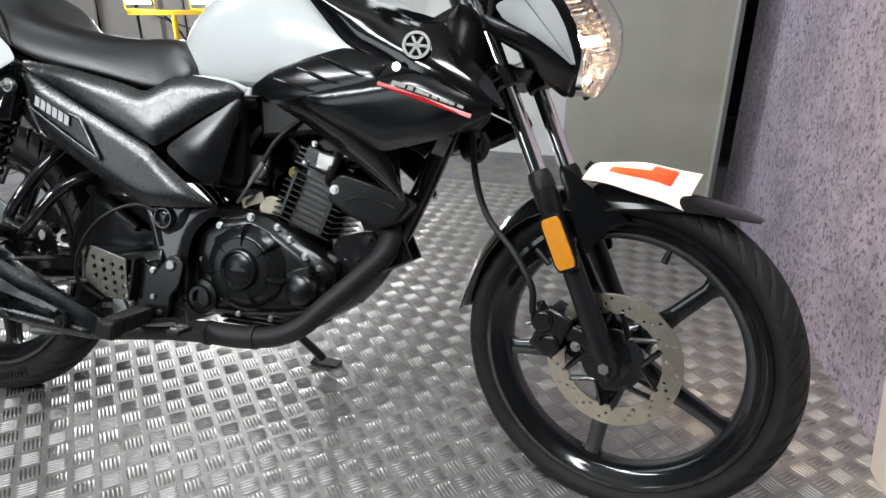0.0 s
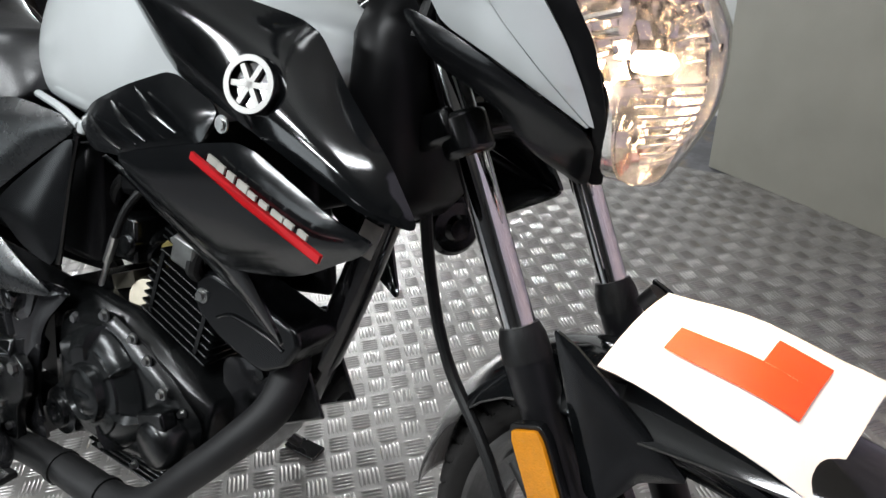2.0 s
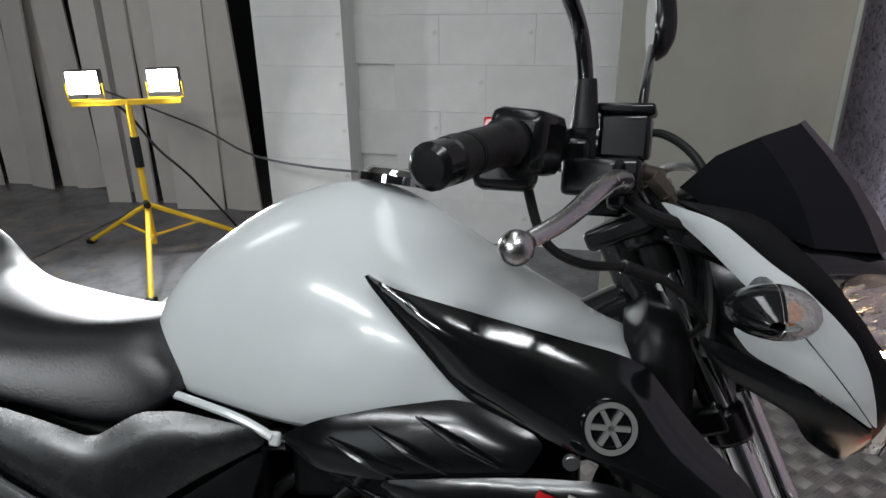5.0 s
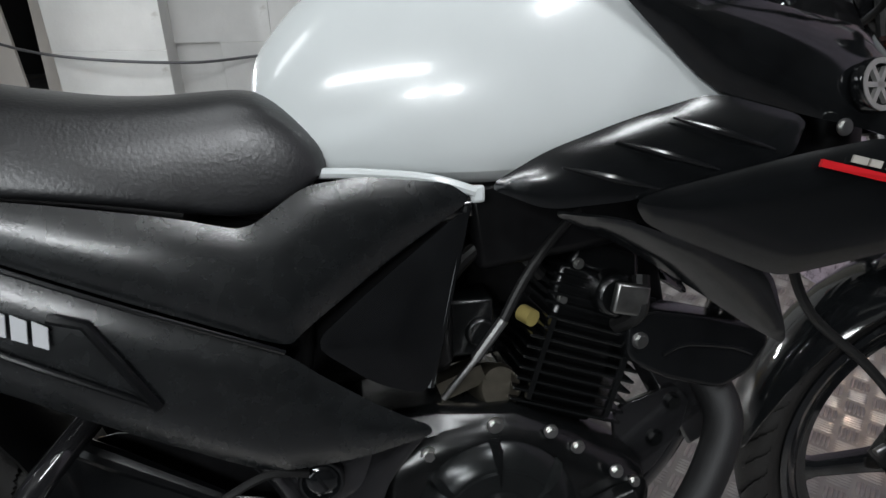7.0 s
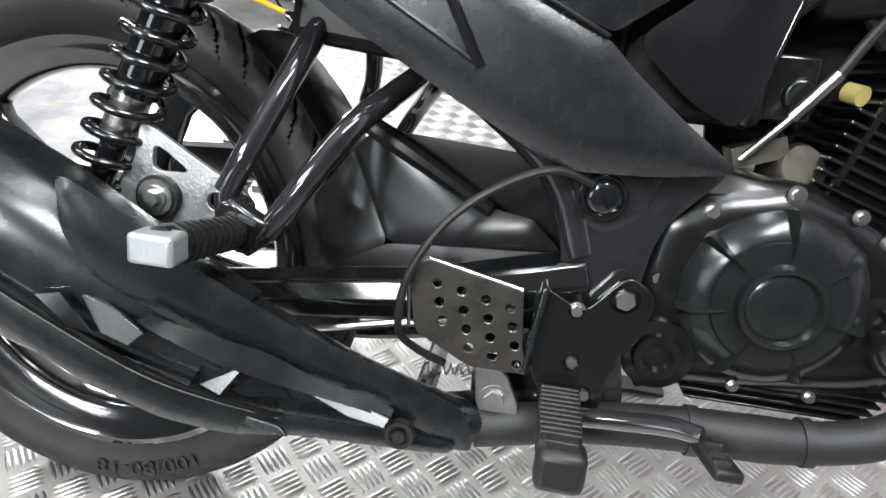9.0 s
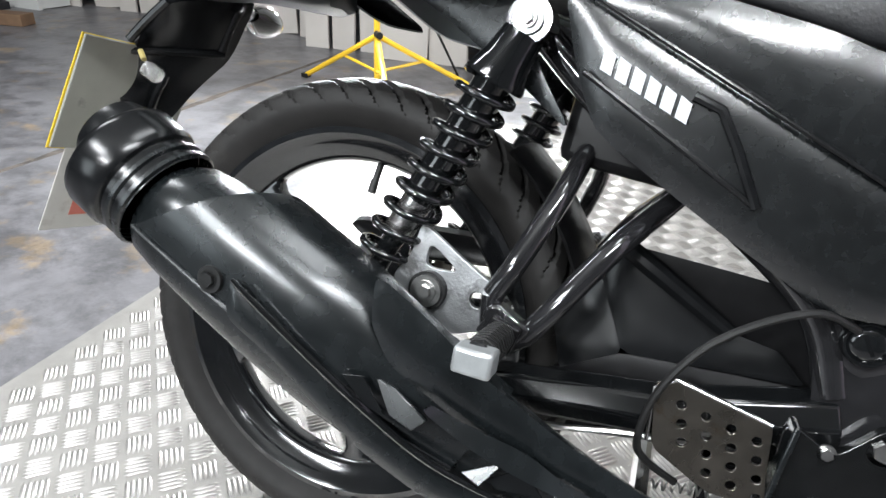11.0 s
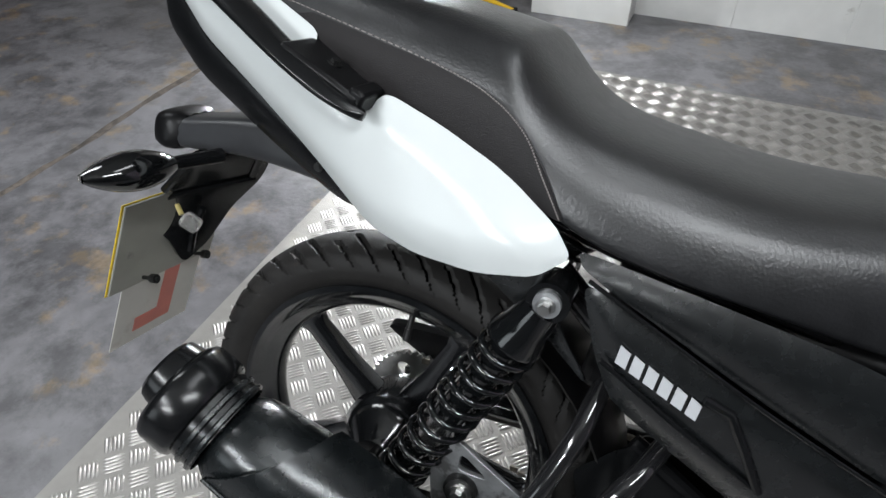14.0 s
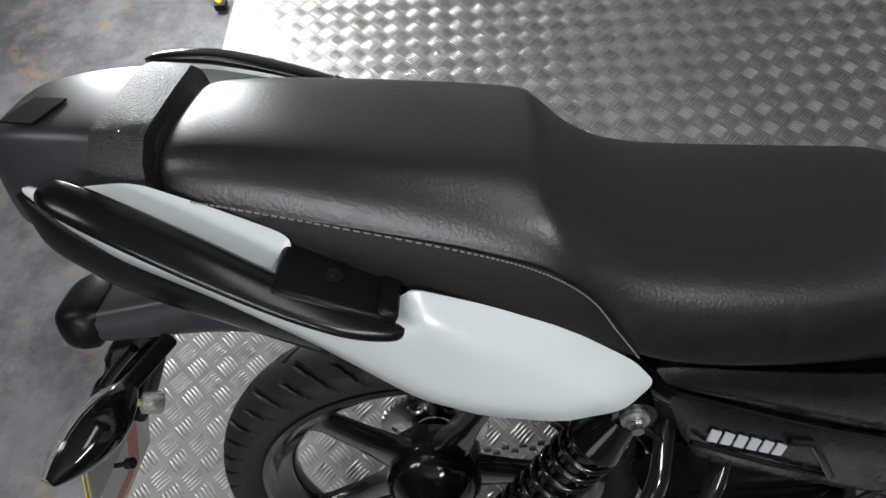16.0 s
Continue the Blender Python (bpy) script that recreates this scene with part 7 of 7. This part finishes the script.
part("shield_nose", panel([(0.149, -0.289, 0.464), (0.194, -0.274, 0.433), (0.242, -0.258, 0.392), (0.316, -0.234, 0.345), (0.381, -0.212, 0.313), (0.452, -0.189, 0.275), (0.464, -0.185, 0.231), (0.424, -0.198, 0.241), (0.382, -0.212, 0.279), (0.308, -0.236, 0.302), (0.257, -0.253, 0.329), (0.209, -0.269, 0.360), (0.170, -0.282, 0.385), (0.150, -0.288, 0.420)], 0.006, 0.02, sign=-1), SILENCER, hs_ob, "satin black front half of the heat shield", thick=0.003, smooth=70)
rail_ = part("shield_rail", panel(snug([(0.029, -0.334, 0.437), (0.048, -0.327, 0.422), (0.094, -0.312, 0.386), (0.148, -0.294, 0.348), (0.205, -0.275, 0.313), (0.253, -0.259, 0.290), (0.304, -0.243, 0.274), (0.373, -0.220, 0.261), (0.450, -0.195, 0.245), (0.442, -0.197, 0.232), (0.318, -0.238, 0.253), (0.264, -0.256, 0.255), (0.214, -0.272, 0.270), (0.159, -0.290, 0.300), (0.111, -0.306, 0.336), (0.069, -0.320, 0.371), (0.026, -0.334, 0.399)]), 0.007, 0.016, sign=-1), SILENCER, sil, "satin black lower rail of the heat shield", thick=0.003, smooth=70)
part("shield_ridge", tube(snug([(0.034, -0.339, 0.436), (0.053, -0.333, 0.421), (0.099, -0.317, 0.386), (0.152, -0.300, 0.349), (0.209, -0.281, 0.313), (0.256, -0.266, 0.292), (0.306, -0.249, 0.275)]), [0.002, 0.003, 0.0035, 0.0035, 0.003, 0.002], 8), BLACK_GLOSS, rail_)


def facet(outline, off, n, deep=0.004):
    """A flat plate standing off the shield's side, tilted to the normal n."""
    cx, cz = sum(p[0] for p in outline) / len(outline), sum(p[1] for p in outline) / len(outline)
    cy = -0.347 - off + 0.3306 * cx
    ring = [V(x, cy - (n[0] * (x - cx) + n[2] * (z - cz)) / n[1], z) for x, z in outline]
    return loft([ring, [p + V(0, deep, 0) for p in ring]])


def shield_edge(pts, off):
    return catmull([(x, -0.347 - off + 0.3306 * x, z) for x, z in pts], 5)


up_e = shield_edge([(0.215, 0.362), (0.227, 0.357), (0.256, 0.346), (0.297, 0.332), (0.331, 0.312), (0.372, 0.295), (0.395, 0.283)], 0.006)
lo_e = shield_edge([(0.210, 0.360), (0.221, 0.351), (0.260, 0.328), (0.298, 0.312), (0.332, 0.300), (0.372, 0.286), (0.393, 0.277)], 0.0135)
in_e = [p + V(0, 0.012, -0.001) for p in lo_e]
part("shield_chamfer", loft([up_e, lo_e, in_e], closed=False), SILENCER, hs_ob, "chamfered lower edge of the heat shield", smooth=60)
# facet plates placed on the bright patches and tilted to catch lamp sheen
part("shield_facet", facet([(0.160, 0.373), (0.181, 0.367), (0.214, 0.349), (0.203, 0.338), (0.180, 0.345)], 0.003, (0.08, -0.96, 0.27)), SILENCER, sil, bevel=0.001, smooth=20)
part("shield_facet", facet([(0.281, 0.3205), (0.245, 0.3025), (0.264, 0.2965)], 0.005, (0.02, -0.91, 0.40)), SILENCER, sil, bevel=0.0008, smooth=20)
part("shield_facet", facet([(0.315, 0.290), (0.330, 0.296), (0.395, 0.282), (0.391, 0.274), (0.359, 0.277)], 0.005, (-0.06, -0.92, 0.38)), SILENCER, hs_ob, bevel=0.001, smooth=20)
part("shield_facet", facet([(0.273, 0.274), (0.307, 0.269), (0.316, 0.262), (0.278, 0.266)], 0.005, (0.0, -0.97, 0.22)), SILENCER, rail_, bevel=0.0008, smooth=20)
# raised black plates put the slots' shade into colour, nothing is cut
part("slot_shade_plate", facet([(0.136, 0.372), (0.155, 0.375), (0.178, 0.347), (0.161, 0.351)], 0.0035, (0.1, -0.98, 0.1), 0.002), BLACK_GLOSS, sil, "black plate standing in for a shaded slot", smooth=0)
part("slot_shade_plate", facet([(0.266, 0.296), (0.289, 0.3115), (0.306, 0.3075), (0.317, 0.297), (0.277, 0.2915)], 0.0035, (0.0, -0.98, 0.1), 0.002), BLACK_GLOSS, sil, "black plate standing in for a shaded slot", smooth=0)
for at in ((0.006, -0.318, 0.428), (0.401, -0.222, 0.259)):
    part("shield_bolt", merge(rod(V(*at) + V(0, 0.008, 0), V(*at) + V(0, -0.001, 0), 0.0125, 20), bolt(at, r=0.006, h=0.004)), STEEL if at[0] < 0 else SOFT_RUBBER, sil)
